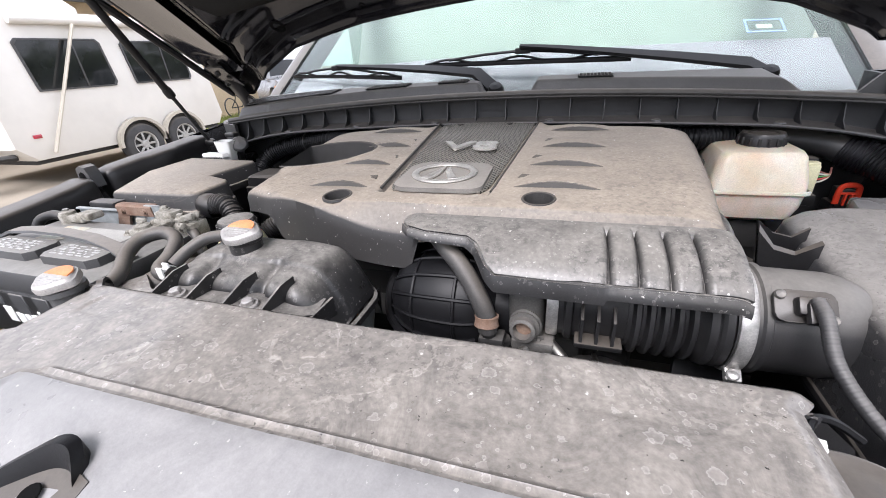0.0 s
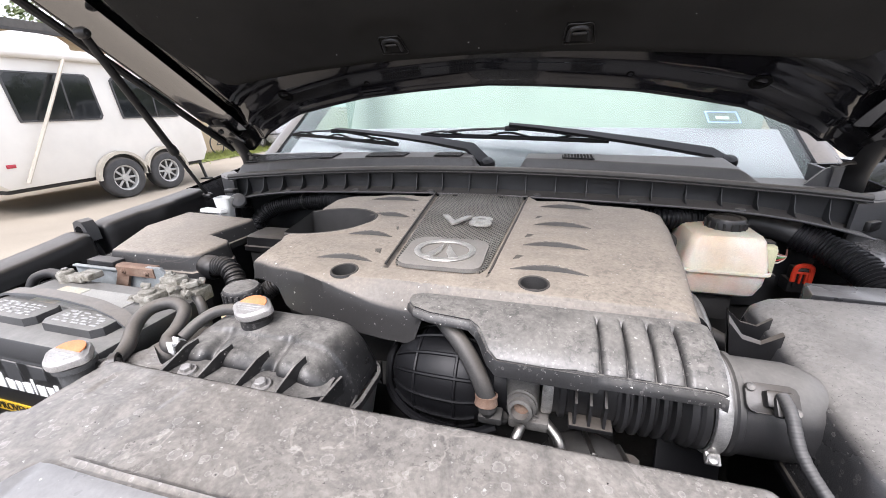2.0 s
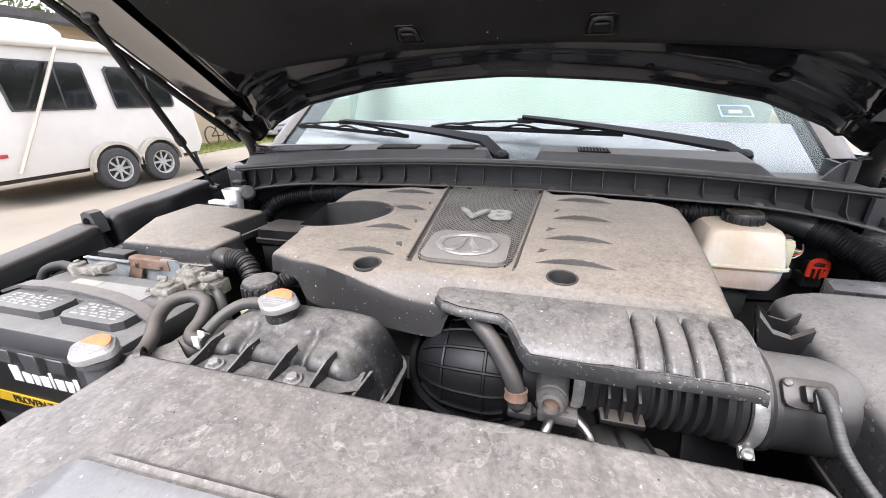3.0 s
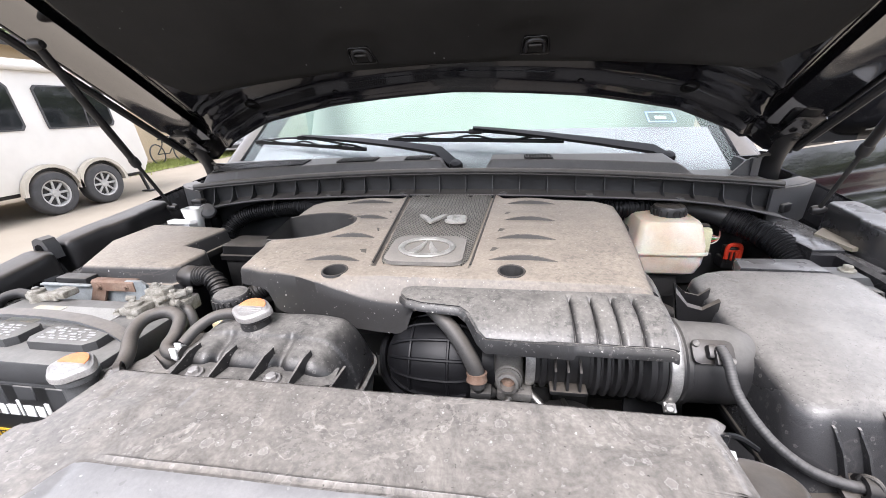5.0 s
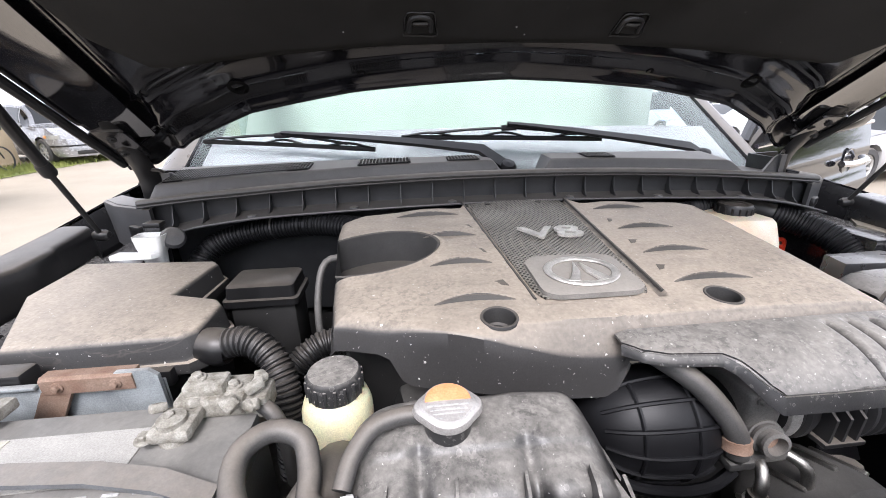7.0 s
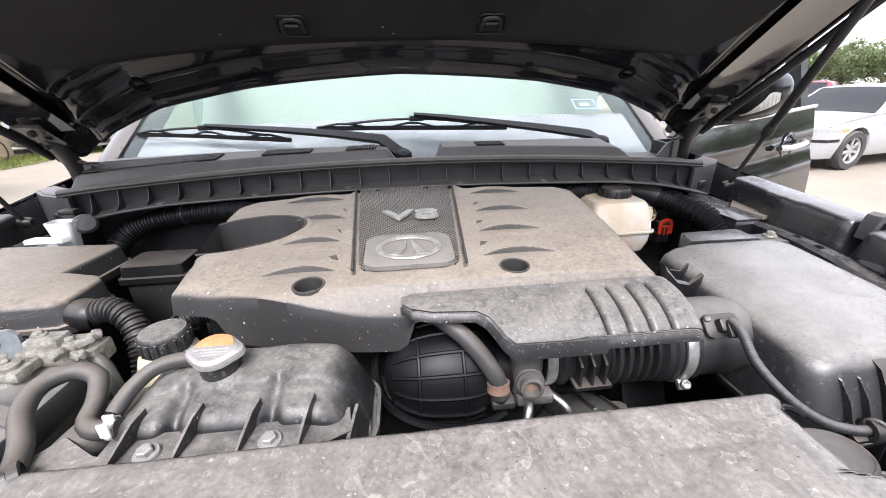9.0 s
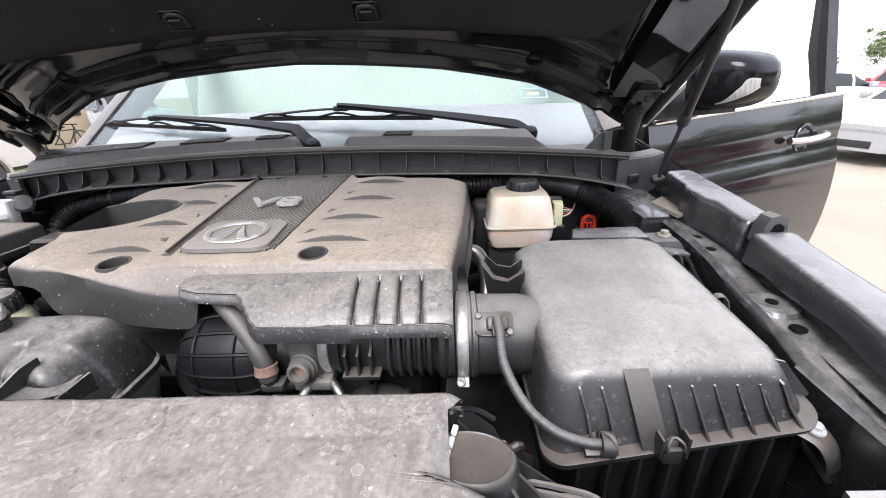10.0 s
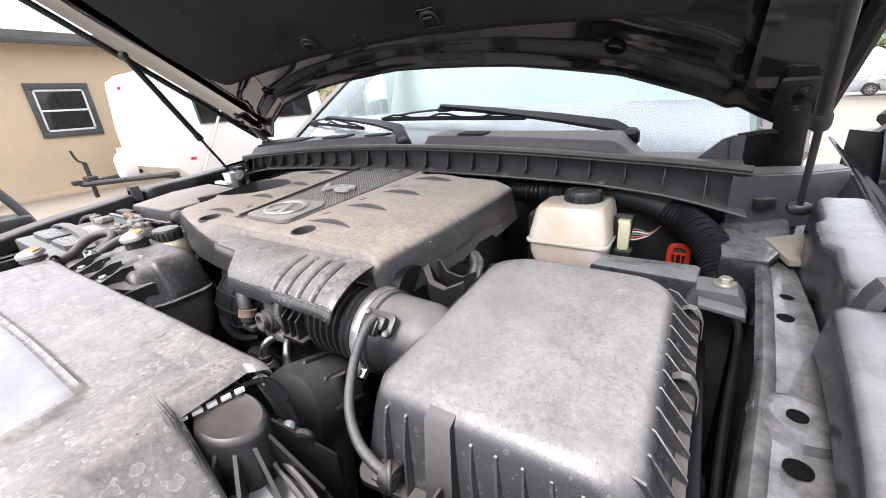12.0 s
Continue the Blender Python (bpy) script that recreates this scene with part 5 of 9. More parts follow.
def cover_mesh():
    nu, nv = 300, 230
    bm = bmesh.new()
    g = [[bm.verts.new(cov_pt(i / nu, j / nv)) for i in range(nu + 1)] for j in range(nv + 1)]
    for j in range(nv):
        for i in range(nu):
            c = (g[j][i].co + g[j + 1][i + 1].co) / 2
            if well(c.x, c.y) > 1.0 and all(math.hypot(c.x - a, c.y - b) > 0.0178 for a, b in WELLS):
                bm.faces.new((g[j][i], g[j][i + 1], g[j + 1][i + 1], g[j + 1][i]))
    loop = [g[0][i] for i in range(nu)] + [g[j][nu] for j in range(nv)] + [g[nv][i] for i in range(nu, 0, -1)] + [g[j][0] for j in range(nv, 0, -1)]

    def low(p):
        x, y = p.x, p.y
        if y < 0.45 and x < 0.31:
            if x < 0.0:
                b = lerp([(-0.31, 1.186), (-0.250, 1.190), (-0.238, 1.186), (-0.226, 1.162), (-0.216, 1.157), (-0.15, 1.156), (-0.10, 1.153), (-0.05, 1.148), (-0.022, 1.147), (-0.010, 1.152), (0.000, 1.180)], x)
                return Vector((x, y - 0.002 - 0.003 * smooth(-0.26, -0.21, x), b))
            return Vector((x, y - 0.004, 1.185))
        if x > 0.30:
            return Vector((x + 0.012, y, lerp([(0.40, 1.150), (0.50, 1.158), (0.60, 1.166), (0.615, 1.176), (0.66, 1.176), (0.67, 1.168), (0.80, 1.182)], y)))
        if x < -0.28:
            return Vector((x - 0.006, y, 1.178))
        return Vector((x, y + 0.010, 1.205))
    rows = [loop]
    for t in (0.25, 0.55, 1.0):
        rows.append([bm.verts.new(v.co.lerp(low(v.co), t) + Vector((0, 0, -0.004 * math.sin(math.pi * t)))) for v in loop])
    c = Vector((0, 0.6, 0))
    rows.append([bm.verts.new(v.co + Vector(((c.x - v.co.x) * 0.012, (c.y - v.co.y) * 0.016, 0.0005))) for v in rows[-1]])
    rows.append([bm.verts.new(v.co + Vector((0, 0, 0.02))) for v in rows[-1]])
    n = len(loop)
    for a, b in zip(rows, rows[1:]):
        for k in range(n):
            bm.faces.new((a[k], a[(k + 1) % n], b[(k + 1) % n], b[k]))
    return bm


part("shell", cover_mesh(), M_COVER, cover, sharp=34)
for cx, cy, a in SLOTS:
    lo, hi = [], []
    for k in range(25):
        q = -1 + 2 * k / 24
        bow = 1 - q * q
        x = cx + a * q * 0.98
        y = cy + 0.011 * bow - 0.0022
        b = cov_base(x, y)
        lo.append((x, y - 0.002 * bow, b - 0.0028 * bow))
        hi.append((x, y + 0.0005, b + 0.0030 * bow))
    # dark crescent over the step, so the louvre's shade shows as colour
    part("louvre", loft([lo, hi, [(p[0], p[1] + 0.002, p[2] + 0.0002) for p in hi]], False, False, False), M_SLOT, cover)
    if cy < 0.70:
        xi = cx + a * (0.96 if cx < 0 else -0.96)
        d = -1 if cx < 0 else 1
        ns = [(xi, cy + 0.030), (xi + d * 0.034, cy + 0.036), (xi + d * 0.004, cy + 0.044)]
        part("louvre_notch", loft([[(x, y, cov_base(x, y) - 0.001) for x, y in ns], [(x, y, cov_base(x, y) + 0.0009) for x, y in ns]]), M_SLOT, cover)
ca, sa = math.cos(radians(18)), math.sin(radians(18))


def oval(k, dz):
    pts = []
    for i in range(48):
        a = 2 * math.pi * i / 48
        px, py = 0.098 * k * math.cos(a), 0.066 * k * math.sin(a)
        x, y = -0.262 + px * ca - py * sa, 0.610 + px * sa + py * ca
        x = max(x, lerp(COV_L, y) + 0.002)
        pts.append((x, y, cov_base(x, y) + dz))
    return pts


part("filler_well", loft([oval(1.03, 0.0015), oval(1.0, 0.003), oval(0.975, 0.0015), oval(0.96, -0.012), oval(0.92, -0.045), oval(0.5, -0.048)], False, True), M_LOUVRE, cover, "dark oval oil filler opening")
for cx, cy in WELLS:
    part("bolt_well", lathe([(0.0206, -0.0012), (0.0196, 0.0016), (0.0182, 0.0020), (0.0168, 0.0012), (0.0160, -0.004), (0.0150, -0.016), (0.0125, -0.018), (0.0115, -0.025), (0, -0.026)], (cx, cy, cov_base(cx, cy)), (0, -0.075, 1), 30), M_LOUVRE, cover)
# woven mesh panel in the middle
def mesh_material():
    m = material("woven_grey_mesh", (0.36, 0.345, 0.31), 0.45, 0.5, scale=20, bump=0, dust=0.4, dcol=(0.36, 0.33, 0.28))
    n, l = m.node_tree.nodes, m.node_tree.links
    tc = n.new("ShaderNodeTexCoord")
    hs = []
    for rot in (45, -45):
        mp = n.new("ShaderNodeMapping")
        mp.inputs["Rotation"].default_value = (0, 0, radians(rot))
        l.new(tc.outputs["Object"], mp.inputs["Vector"])
        w = n.new("ShaderNodeTexWave")
        w.inputs["Scale"].default_value = 62.0
        l.new(mp.outputs["Vector"], w.inputs["Vector"])
        hs.append(w)
    mx = n.new("ShaderNodeMath")
    mx.operation = "MAXIMUM"
    l.new(hs[0].outputs["Fac"], mx.inputs[0])
    l.new(hs[1].outputs["Fac"], mx.inputs[1])
    bp = n.new("ShaderNodeBump")
    bp.inputs["Strength"].default_value, bp.inputs["Distance"].default_value = 1.0, 0.003
    l.new(mx.outputs["Value"], bp.inputs["Height"])
    b = n["Principled BSDF"]
    l.new(bp.outputs["Normal"], b.inputs["Normal"])
    src = b.inputs["Base Color"].links[0].from_socket
    mul = n.new("ShaderNodeMix")
    mul.data_type, mul.blend_type = "RGBA", "MULTIPLY"
    mr = n.new("ShaderNodeMapRange")
    mr.inputs["From Min"].default_value, mr.inputs["From Max"].default_value = 0.35, 0.75
    mr.inputs["To Min"].default_value = 0.10
    l.new(mx.outputs["Value"], mr.inputs["Value"])
    mul.inputs["Factor"].default_value = 1.0
    l.new(src, mul.inputs["A"])
    l.new(mr.outputs["Result"], mul.inputs["B"])
    l.new(mul.outputs["Result"], b.inputs["Base Color"])
    return m


M_MESH = mesh_material()


def panel_pt(u, v):
    y = 0.468 + (0.818 - 0.468) * v
    w = (0.074 + 0.075 * (y - 0.455) - 0.007) * (1 if v > 0.06 else 0.90 + 0.10 * math.sqrt(v / 0.06))
    x = (2 * u - 1) * w
    return (x, y, cov_base(x, y) - 0.0045 + 0.004 * (1 - (2 * u - 1) ** 2))


panel = part("mesh_panel", sheet(panel_pt, 24, 40, 0.002), M_MESH, cover, "silver-grey woven mesh panel in the middle of the cover")
slope = math.degrees(math.atan(0.075))
for sx in (-1, 1):
    part("panel_border", tube([(sx * (0.074 + 0.075 * (y - 0.455) + 0.001), y, cov_base(0.09, y) - 0.001) for y in (0.462, 0.55, 0.65, 0.75, 0.818)], 0.0022, 6, 0.02), M_LOUVRE, cover)
ped = [(x * 0.062, 0.511 + y * 0.048 + 0.010 * (1 - x * x) * (1 if y > 0 else 0)) for x, y in [(q[0], q[1]) for q in rrect(-1, 1, -1, 1, 0.35, 6)]]
pedestal = part("emblem_base", loft([[(x, y, cov_base(x, y) - 0.005) for x, y in ped], [(x, y, cov_base(x, y) + 0.0012) for x, y in ped], [(x * 0.93, 0.513 + (y - 0.513) * 0.92, cov_base(x, y) + 0.0024) for x, y in ped]]), material("emblem_base_plastic", (0.19, 0.18, 0.165), 0.5, dust=0.6, scale=20, dcol=(0.36, 0.33, 0.29)), cover)
ez = cov_base(0, 0.512) + 0.0042
place = Matrix.Translation((0.0, 0.512, ez)) @ Matrix.Rotation(math.atan(0.075), 4, "X")
M_EMB = material("worn_silver_emblem", (0.66, 0.64, 0.60), 0.4, 0.7, scale=60, dust=0.3, dcol=(0.5, 0.47, 0.42))
ring = moved(tube([(0.042 * math.cos(a), 0.033 * math.sin(a), 0) for a in [2 * math.pi * k / 20 for k in range(21)]], 0.0050, 8, 0.004, flat=0.45), place)
part("oval_emblem", ring, M_EMB, pedestal, "worn silver oval emblem")
for sx in (-1, 1):
    part("emblem_wedge", moved(prism([(sx * x, y) for x, y in ((0.003, 0.021), (0.013, -0.004), (0.027, -0.027), (0.014, -0.030), (0.0045, -0.006))][::sx], -0.001, 0.003, 0.0008), place), M_EMB, pedestal)
pv = Matrix.Translation((0.008, 0.632, cov_base(0, 0.632) + 0.006)) @ Matrix.Rotation(math.atan(0.075), 4, "X") @ Matrix.Diagonal((1.42, 0.95, 1, 1))
part("badge_letters", text_mesh("V8", 0.060, 0.0020, pv, 0.0010), M_EMB, panel, "raised silver V8 letters")
for q in ((-0.055, 0.806), (0.045, 0.806)):
    part("panel_stud", lathe([(0, 0), (0.006, 0), (0.006, 0.002), (0.003, 0.003), (0, 0.003)], (q[0], q[1], cov_base(*q) - 0.002), (0, 0, 1), 12), M_BLACK, panel)
for q in WELLS:
    bolt(cover, (q[0], q[1], cov_base(*q) - 0.0255), 0.0078, mat=M_CAST)

# ---- intake shroud with four ribs ----
shroud = thing("intake_shroud", (0.16, 0.36, 1.15), "dusty scuffed black plastic intake shroud with four ribs", "engine cover")


def shr_front(x):
    return lerp([(-0.012, 0.390), (0.0, 0.374), (0.02, 0.368), (0.070, 0.364), (0.082, 0.356), (0.096, 0.336), (0.105, 0.330), (0.30, 0.328), (0.318, 0.328)], x)


def shr_top(y):
    """The roof bends down over the pipe towards the front."""
    s = max(0.0, min(1.0, (0.404 - y) / 0.0745))
    return 1.1865 + 0.0265 * (1 - s ** 2.3) ** 0.85


RIBS = (0.206, 0.231, 0.256, 0.281)


def shr_pt(u, v):
    x = -0.012 + 0.328 * u
    yb = 0.404
    yf = shr_front(x)
    full = smooth(0.06, 0.11, x)
    lip = 0.26
    if v < 1 - lip:
        t = v / (1 - lip)
        y = yb + (yf - yb) * (1 - (1 - t) ** 1.35)
        z = shr_top(y)
    else:
        t = (v - 1 + lip) / lip
        y = yf - 0.0035 * math.sin(t * 1.5)
        z = shr_top(yf) - 0.001 - (0.007 + 0.009 * full) * t
        z += 0.006 * t * smooth(0.205, 0.208, x)
    for rx in RIBS:
        k = (x - rx - 0.03 * (0.404 - y)) / 0.0042
        if 0.05 < v < 0.735:
            z -= 0.0075 * math.exp(-k ** 4) * smooth(0.05, 0.12, v)
    z -= 0.008 * (1 - math.sqrt(max(0, 1 - max(0, (x - 0.300) / 0.019) ** 2))) + 0.004 * max(0, 1 - (x + 0.012) / 0.012)
    return (x, y, z)


part("shroud_shell", sheet(lambda u, v: shr_pt(u, v * 0.7399), 330, 50, 0.0035), M_SHROUD, shroud, sharp=55)
part("worn_crease", tube([Vector(shr_pt(0.0 + k / 40, 0.7399)) for k in range(41)], 0.0016, 6, 0.006), M_SHROUD, shroud)
part("front_lip", sheet(lambda u, v: shr_pt(u, 0.7401 + v * 0.2599), 190, 10, 0.0035), M_SHROUD, shroud, "scratched front lip of the shroud", sharp=55)
for rx in RIBS:
    part("rib", tube([Vector((rx - 0.0062 + 0.03 * (0.404 - y), y, shr_top(y) + 0.0003)) for y in (0.399, 0.39, 0.38, 0.365, 0.35, 0.340, 0.334)], 0.0020, 8, 0.006, flat=0.7), M_SHROUD, shroud)
# ---- intake pipe: throttle dome, fitting, bellows, clamps ----
intake = thing("air_intake_pipe", (0.16, 0.385, 1.08), "black ribbed air intake pipe with bellows and steel clamps", "intake pipe")
AY, AZ = 0.394, 1.128


def xl(profile, x0=0.0, m=M_BLACK, name="section", seg=36, label=""):
    return part(name, lathe([(r, x) for x, r in profile], (0, AY, AZ), (1, 0, 0), seg), m, intake, label)


prof, x = [(0.232, 0.02), (0.232, 0.044)], 0.236
while x < 0.296:
    prof += [(x, 0.044), (x + 0.0025, 0.0505), (x + 0.0065, 0.0505), (x + 0.009, 0.044)]
    x += 0.012
prof += [(0.297, 0.046), (0.300, 0.052), (0.306, 0.0535), (0.309, 0.0505), (0.312, 0.053), (0.318, 0.053), (0.320, 0.050), (0.32, 0.02)]
xl(prof, name="bellows", m=M_RUBBER, label="black rubber bellows")
xl([(0.155, 0.02), (0.155, 0.040), (0.172, 0.041), (0.174, 0.045), (0.180, 0.045), (0.182, 0.041), (0.233, 0.0425), (0.233, 0.02)], name="middle_sleeve", m=M_RUBBER)
for k, x in enumerate((0.190, 0.205, 0.220)):
    part("fin", loft([[(x + d, AY - 0.039, AZ + 0.02), (x + d, AY - 0.054, AZ + 0.010), (x + d, AY - 0.054, AZ - 0.020), (x + d, AY - 0.036, AZ - 0.030)] for d in (-0.0015, 0.0015)]), M_RUBBER, intake)
part("shelf", box(0.184, 0.230, AY - 0.056, AY - 0.03, AZ - 0.024, AZ - 0.018, 0.002), M_BLACK, intake)
for xa, xb, r in ((0.1545, 0.1665, 0.0425), (0.3215, 0.3345, 0.0545)):
    c = xl([(xa, r - 0.004), (xa, r), (xa + 0.002, r + 0.0012), (xb - 0.002, r + 0.0012), (xb, r), (xb, r - 0.004)], name="hose_clamp", m=M_STEEL, label="bright steel band clamp")
    if r > 0.05:
        part("clamp_screw", join(moved(box(-0.007, 0.007, -0.0075, 0.0075, -0.004, 0.004, 0.0015), pose(0.328, AY - 0.046, AZ - 0.036, 40)), lathe([(0, 0), (0.0056, 0), (0.0056, 0.005), (0.004, 0.0065), (0.0015, 0.005), (0, 0.005)], (0.326, AY - 0.052, AZ - 0.032), (-0.2, -0.75, 0.55), 12)), M_STEEL, c)
xl([(0.320, 0.02), (0.320, 0.0525), (0.338, 0.0525), (0.340, 0.0545), (0.345, 0.0545), (0.347, 0.051), (0.400, 0.050), (0.412, 0.0475), (0.424, 0.042), (0.424, 0.02)], name="air_box_neck", m=M_NECK)
# dome with ribs
dome = part("throttle_dome", lathe([(0.0, -0.078), (0.020, -0.075), (0.038, -0.065), (0.051, -0.048), (0.059, -0.026), (0.062, 0.0), (0.062, 0.026), (0.057, 0.042), (0.050, 0.054), (0.042, 0.062), (0.04, 0.09), (0, 0.09)], (0.036, 0.402, 1.104), (1, 0, 0), 36), M_WIPER, intake, "black ribbed throttle dome")
for k in range(9):
    a = math.pi * (0.42 + 1.08 * k / 8)
    pts = [(0.036 + h, 0.402 + (r + 0.0012) * math.cos(a), 1.104 + (r + 0.0012) * math.sin(a)) for r, h in ((0.038, -0.065), (0.051, -0.048), (0.059, -0.026), (0.062, 0.0), (0.062, 0.026), (0.057, 0.042))]
    part("dome_rib", tube(pts, 0.0022, 6, 0.01), M_WIPER, dome)
for h, r in ((-0.034, 0.0572), (0.018, 0.0630)):
    part("dome_rib", tube([(0.036 + h, 0.402 + r * math.cos(a), 1.104 + r * math.sin(a)) for a in [math.pi * (0.35 + 1.25 * k / 12) for k in range(13)]], 0.0022, 6, 0.01), M_WIPER, dome)
part("dome_flange", tube([(-0.050, 0.440, 1.118), (-0.054, 0.410, 1.100), (-0.040, 0.374, 1.082), (-0.008, 0.352, 1.070), (0.035, 0.343, 1.064), (0.075, 0.342, 1.066), (0.104, 0.350, 1.074)], 0.006, 8, 0.01, flat=1.3), M_WIPER, dome)
# cast fitting and spigot
fitg = part("cast_fitting", join(box(0.114, 0.152, 0.358, 0.43, 1.086, 1.160, 0.008, 3), lathe([(0, 0), (0.018, 0), (0.018, 0.008), (0.0125, 0.010), (0.0125, 0.018), (0.0138, 0.0195), (0.0138, 0.023), (0.010, 0.024), (0.009, 0.012), (0, 0.012)], (0.134, 0.362, 1.111), (-0.1, -1, 0.15), 20),
                                  box(0.118, 0.165, 0.350, 0.41, 1.078, 1.092, 0.004)), M_CAST, intake, "dull cast aluminium throttle fitting")
part("rusty_bore", lathe([(0, 0), (0.0088, 0), (0.0088, 0.001), (0, 0.001)], (0.1327, 0.3493, 1.1129), (-0.1, -1, 0.15), 16), M_RUST, fitg)
part("worn_seat", lathe([(0.0085, 0.0), (0.0165, 0.0), (0.0165, 0.003), (0.0085, 0.003)], (0.1330, 0.352, 1.1125), (-0.1, -1, 0.15), 18), M_CAST, fitg)
for q in ((0.122, 0.359, 1.154), (0.148, 0.359, 1.090)):
    bolt(fitg, q, 0.006, (0, -1, 0), M_CAST)
brk = part("breather_hose", tube([(0.010, 0.414, 1.196), (0.034, 0.386, 1.188), (0.059, 0.368, 1.172), (0.081, 0.353, 1.146), (0.092, 0.345, 1.124), (0.094, 0.343, 1.106)], 0.0108, 12, 0.006), M_HOSE, intake, "bent grey rubber breather hose")
part("worn_clamp", lathe([(0.0112, -0.007), (0.0135, -0.006), (0.0128, 0.000), (0.0138, 0.005), (0.0112, 0.007)], (0.0925, 0.3455, 1.118), (0.02, -0.25, -1), 16), M_RUST, brk)
part("stub_pipe", join(tube([(0.094, 0.344, 1.108), (0.097, 0.346, 1.092), (0.112, 0.36, 1.082)], 0.008, 10, 0.005), box(0.084, 0.112, 0.336, 0.358, 1.090, 1.100, 0.003)), M_DARK, brk)
for pts in ([(0.137, 0.362, 1.084), (0.130, 0.343, 1.077), (0.126, 0.336, 1.062), (0.126, 0.336, 1.035)], [(0.160, 0.362, 1.086), (0.176, 0.345, 1.079), (0.180, 0.338, 1.064), (0.181, 0.338, 1.03)]):
    a = part("coolant_spigot", tube(pts, 0.006, 10, 0.005), M_ALU, intake)
    p = pts[-1]
    part("hose", tube([(p[0], p[1], p[2] + 0.02), (p[0], p[1], p[2] - 0.02), (p[0] + 0.01, p[1] + 0.01, p[2] - 0.09)], 0.0095, 10, 0.01), M_RUBBER, a)
    part("spring_clip", join(*[lathe([(0.0095, -0.002), (0.0118, -0.0015), (0.0118, 0.0015), (0.0095, 0.002)], (p[0], p[1], p[2] + d), (0, 0, 1), 14) for d in (0.003, 0.009)], box(p[0] - 0.004, p[0] + 0.004, p[1] - 0.02, p[1] - 0.009, p[2], p[2] + 0.012, 0.001)), M_STEEL, a)
# big dark duct that dives under the cover
part("resonator", lathe([(0, 0.03), (0.030, 0.03), (0.034, -0.004), (0.038, -0.006), (0.041, 0.0), (0.042, 0.05), (0, 0.05)], (0.285, 0.450, 1.150), (1, 0.1, 0), 30), M_WIPER, intake)
# air flow sensor
sens = part("air_flow_sensor", join(moved(prism(rrect(-0.021, 0.023, -0.014, 0.014, 0.007), 0, 0.004, 0.001), pose(0.363, AY - 0.040, AZ + 0.041, 46)), moved(box(-0.011, 0.013, -0.008, 0.008, 0.003, 0.014, 0.003), pose(0.366, AY - 0.040, AZ + 0.040, 46)), moved(box(-0.006, 0.008, -0.016, 0.002, 0.010, 0.018, 0.002), pose(0.366, AY - 0.040, AZ + 0.040, 46))), M_BLACK, intake, "black air flow sensor with two screws")
for dx, dz in ((-0.017, 0.009), (0.018, -0.010)):
    part("sensor_screw", lathe([(0, 0), (0.0042, 0), (0.0042, 0.0016), (0.0036, 0.0024), (0.0018, 0.0014), (0, 0.0014)], Vector((0.363, AY - 0.040, AZ + 0.041)) + Vector((dx, dz * 0.7 - 0.0035, dz * 0.7 + 0.0035)), (0, -0.72, 0.7), 14), M_CAST, sens)
part("loom", tube([(0.366, 0.345, 1.182), (0.367, 0.328, 1.176), (0.370, 0.303, 1.152), (0.387, 0.274, 1.128), (0.412, 0.256, 1.112), (0.440, 0.248, 1.105), (0.466, 0.247, 1.103)], 0.0053, 12, 0.0012, 0.0032, 0.00018), M_LOOM, sens, "grey corrugated wiring loom")
part("loom_clamp", lathe([(0.0075, -0.006), (0.012, -0.006), (0.012, 0.006), (0.0075, 0.006)], (0.460, 0.247, 1.103), (1, -0.05, -0.05), 12), M_RUBBER, sens)

# ---- air filter box ----
airbox = thing("air_filter_box", (0.53, 0.41, 0.95), "grained dark grey plastic air filter box with clips", "air filter")


def flange_z(x, y=0.25):
    """The parting line rises to the outer side, and there towards the back."""
    return 1.082 + (x - 0.45) * 0.19 + lerp([(0.25, 0.0), (0.335, 0.024), (0.50, 0.033), (0.58, 0.034)], y) * smooth(0.50, 0.64, x)


def ab_t(x, y, z):
    """The box narrows and its lid drops towards the front."""
    k = (0.565 - y) / 0.32
    h = max(0.0, min(1.0, (z - 1.09) / 0.10))
    return (x, y + 0.012 * k * (1 - h) * (x - 0.404) / 0.264, z - 0.028 * k * h)


def ab_ring(ins, z, r, shear, left=0.30):
    return [ab_t(x, y, z if not shear else z + (flange_z(x, y) - 1.112) * shear) for x, y in rrect(0.404 + ins * left, 0.670 - ins * 1.12, 0.244 + ins * 1.5, 0.572 - ins * 0.60, r, 8)]


lid = part("lid", loft([ab_ring(0.008, 1.110, 0.026, 1), ab_ring(0.008, 1.113, 0.026, 1), ab_ring(0.011, 1.124, 0.027, 0.75), ab_ring(0.015, 1.146, 0.029, 0.42), ab_ring(0.019, 1.164, 0.031, 0.16, 0.32), ab_ring(0.0225, 1.1765, 0.032, 0.03, 0.40),
                        ab_ring(0.0265, 1.1845, 0.032, 0, 0.75), ab_ring(0.032, 1.1898, 0.030, 0, 1.15), ab_ring(0.039, 1.1925, 0.028, 0, 1.45), ab_ring(0.048, 1.1940, 0.024, 0, 1.6), ab_ring(0.078, 1.1946, 0.02, 0, 1.3)]), M_AIRBOX, airbox, sharp=60)
part("flange", loft([ab_ring(0.0, 1.106, 0.026, 1), ab_ring(0.0, 1.1115, 0.026, 1), ab_ring(0.0008, 1.1122, 0.026, 1), ab_ring(0.0105, 1.113, 0.026, 1)], True, False), M_BLACK, lid, sharp=50)
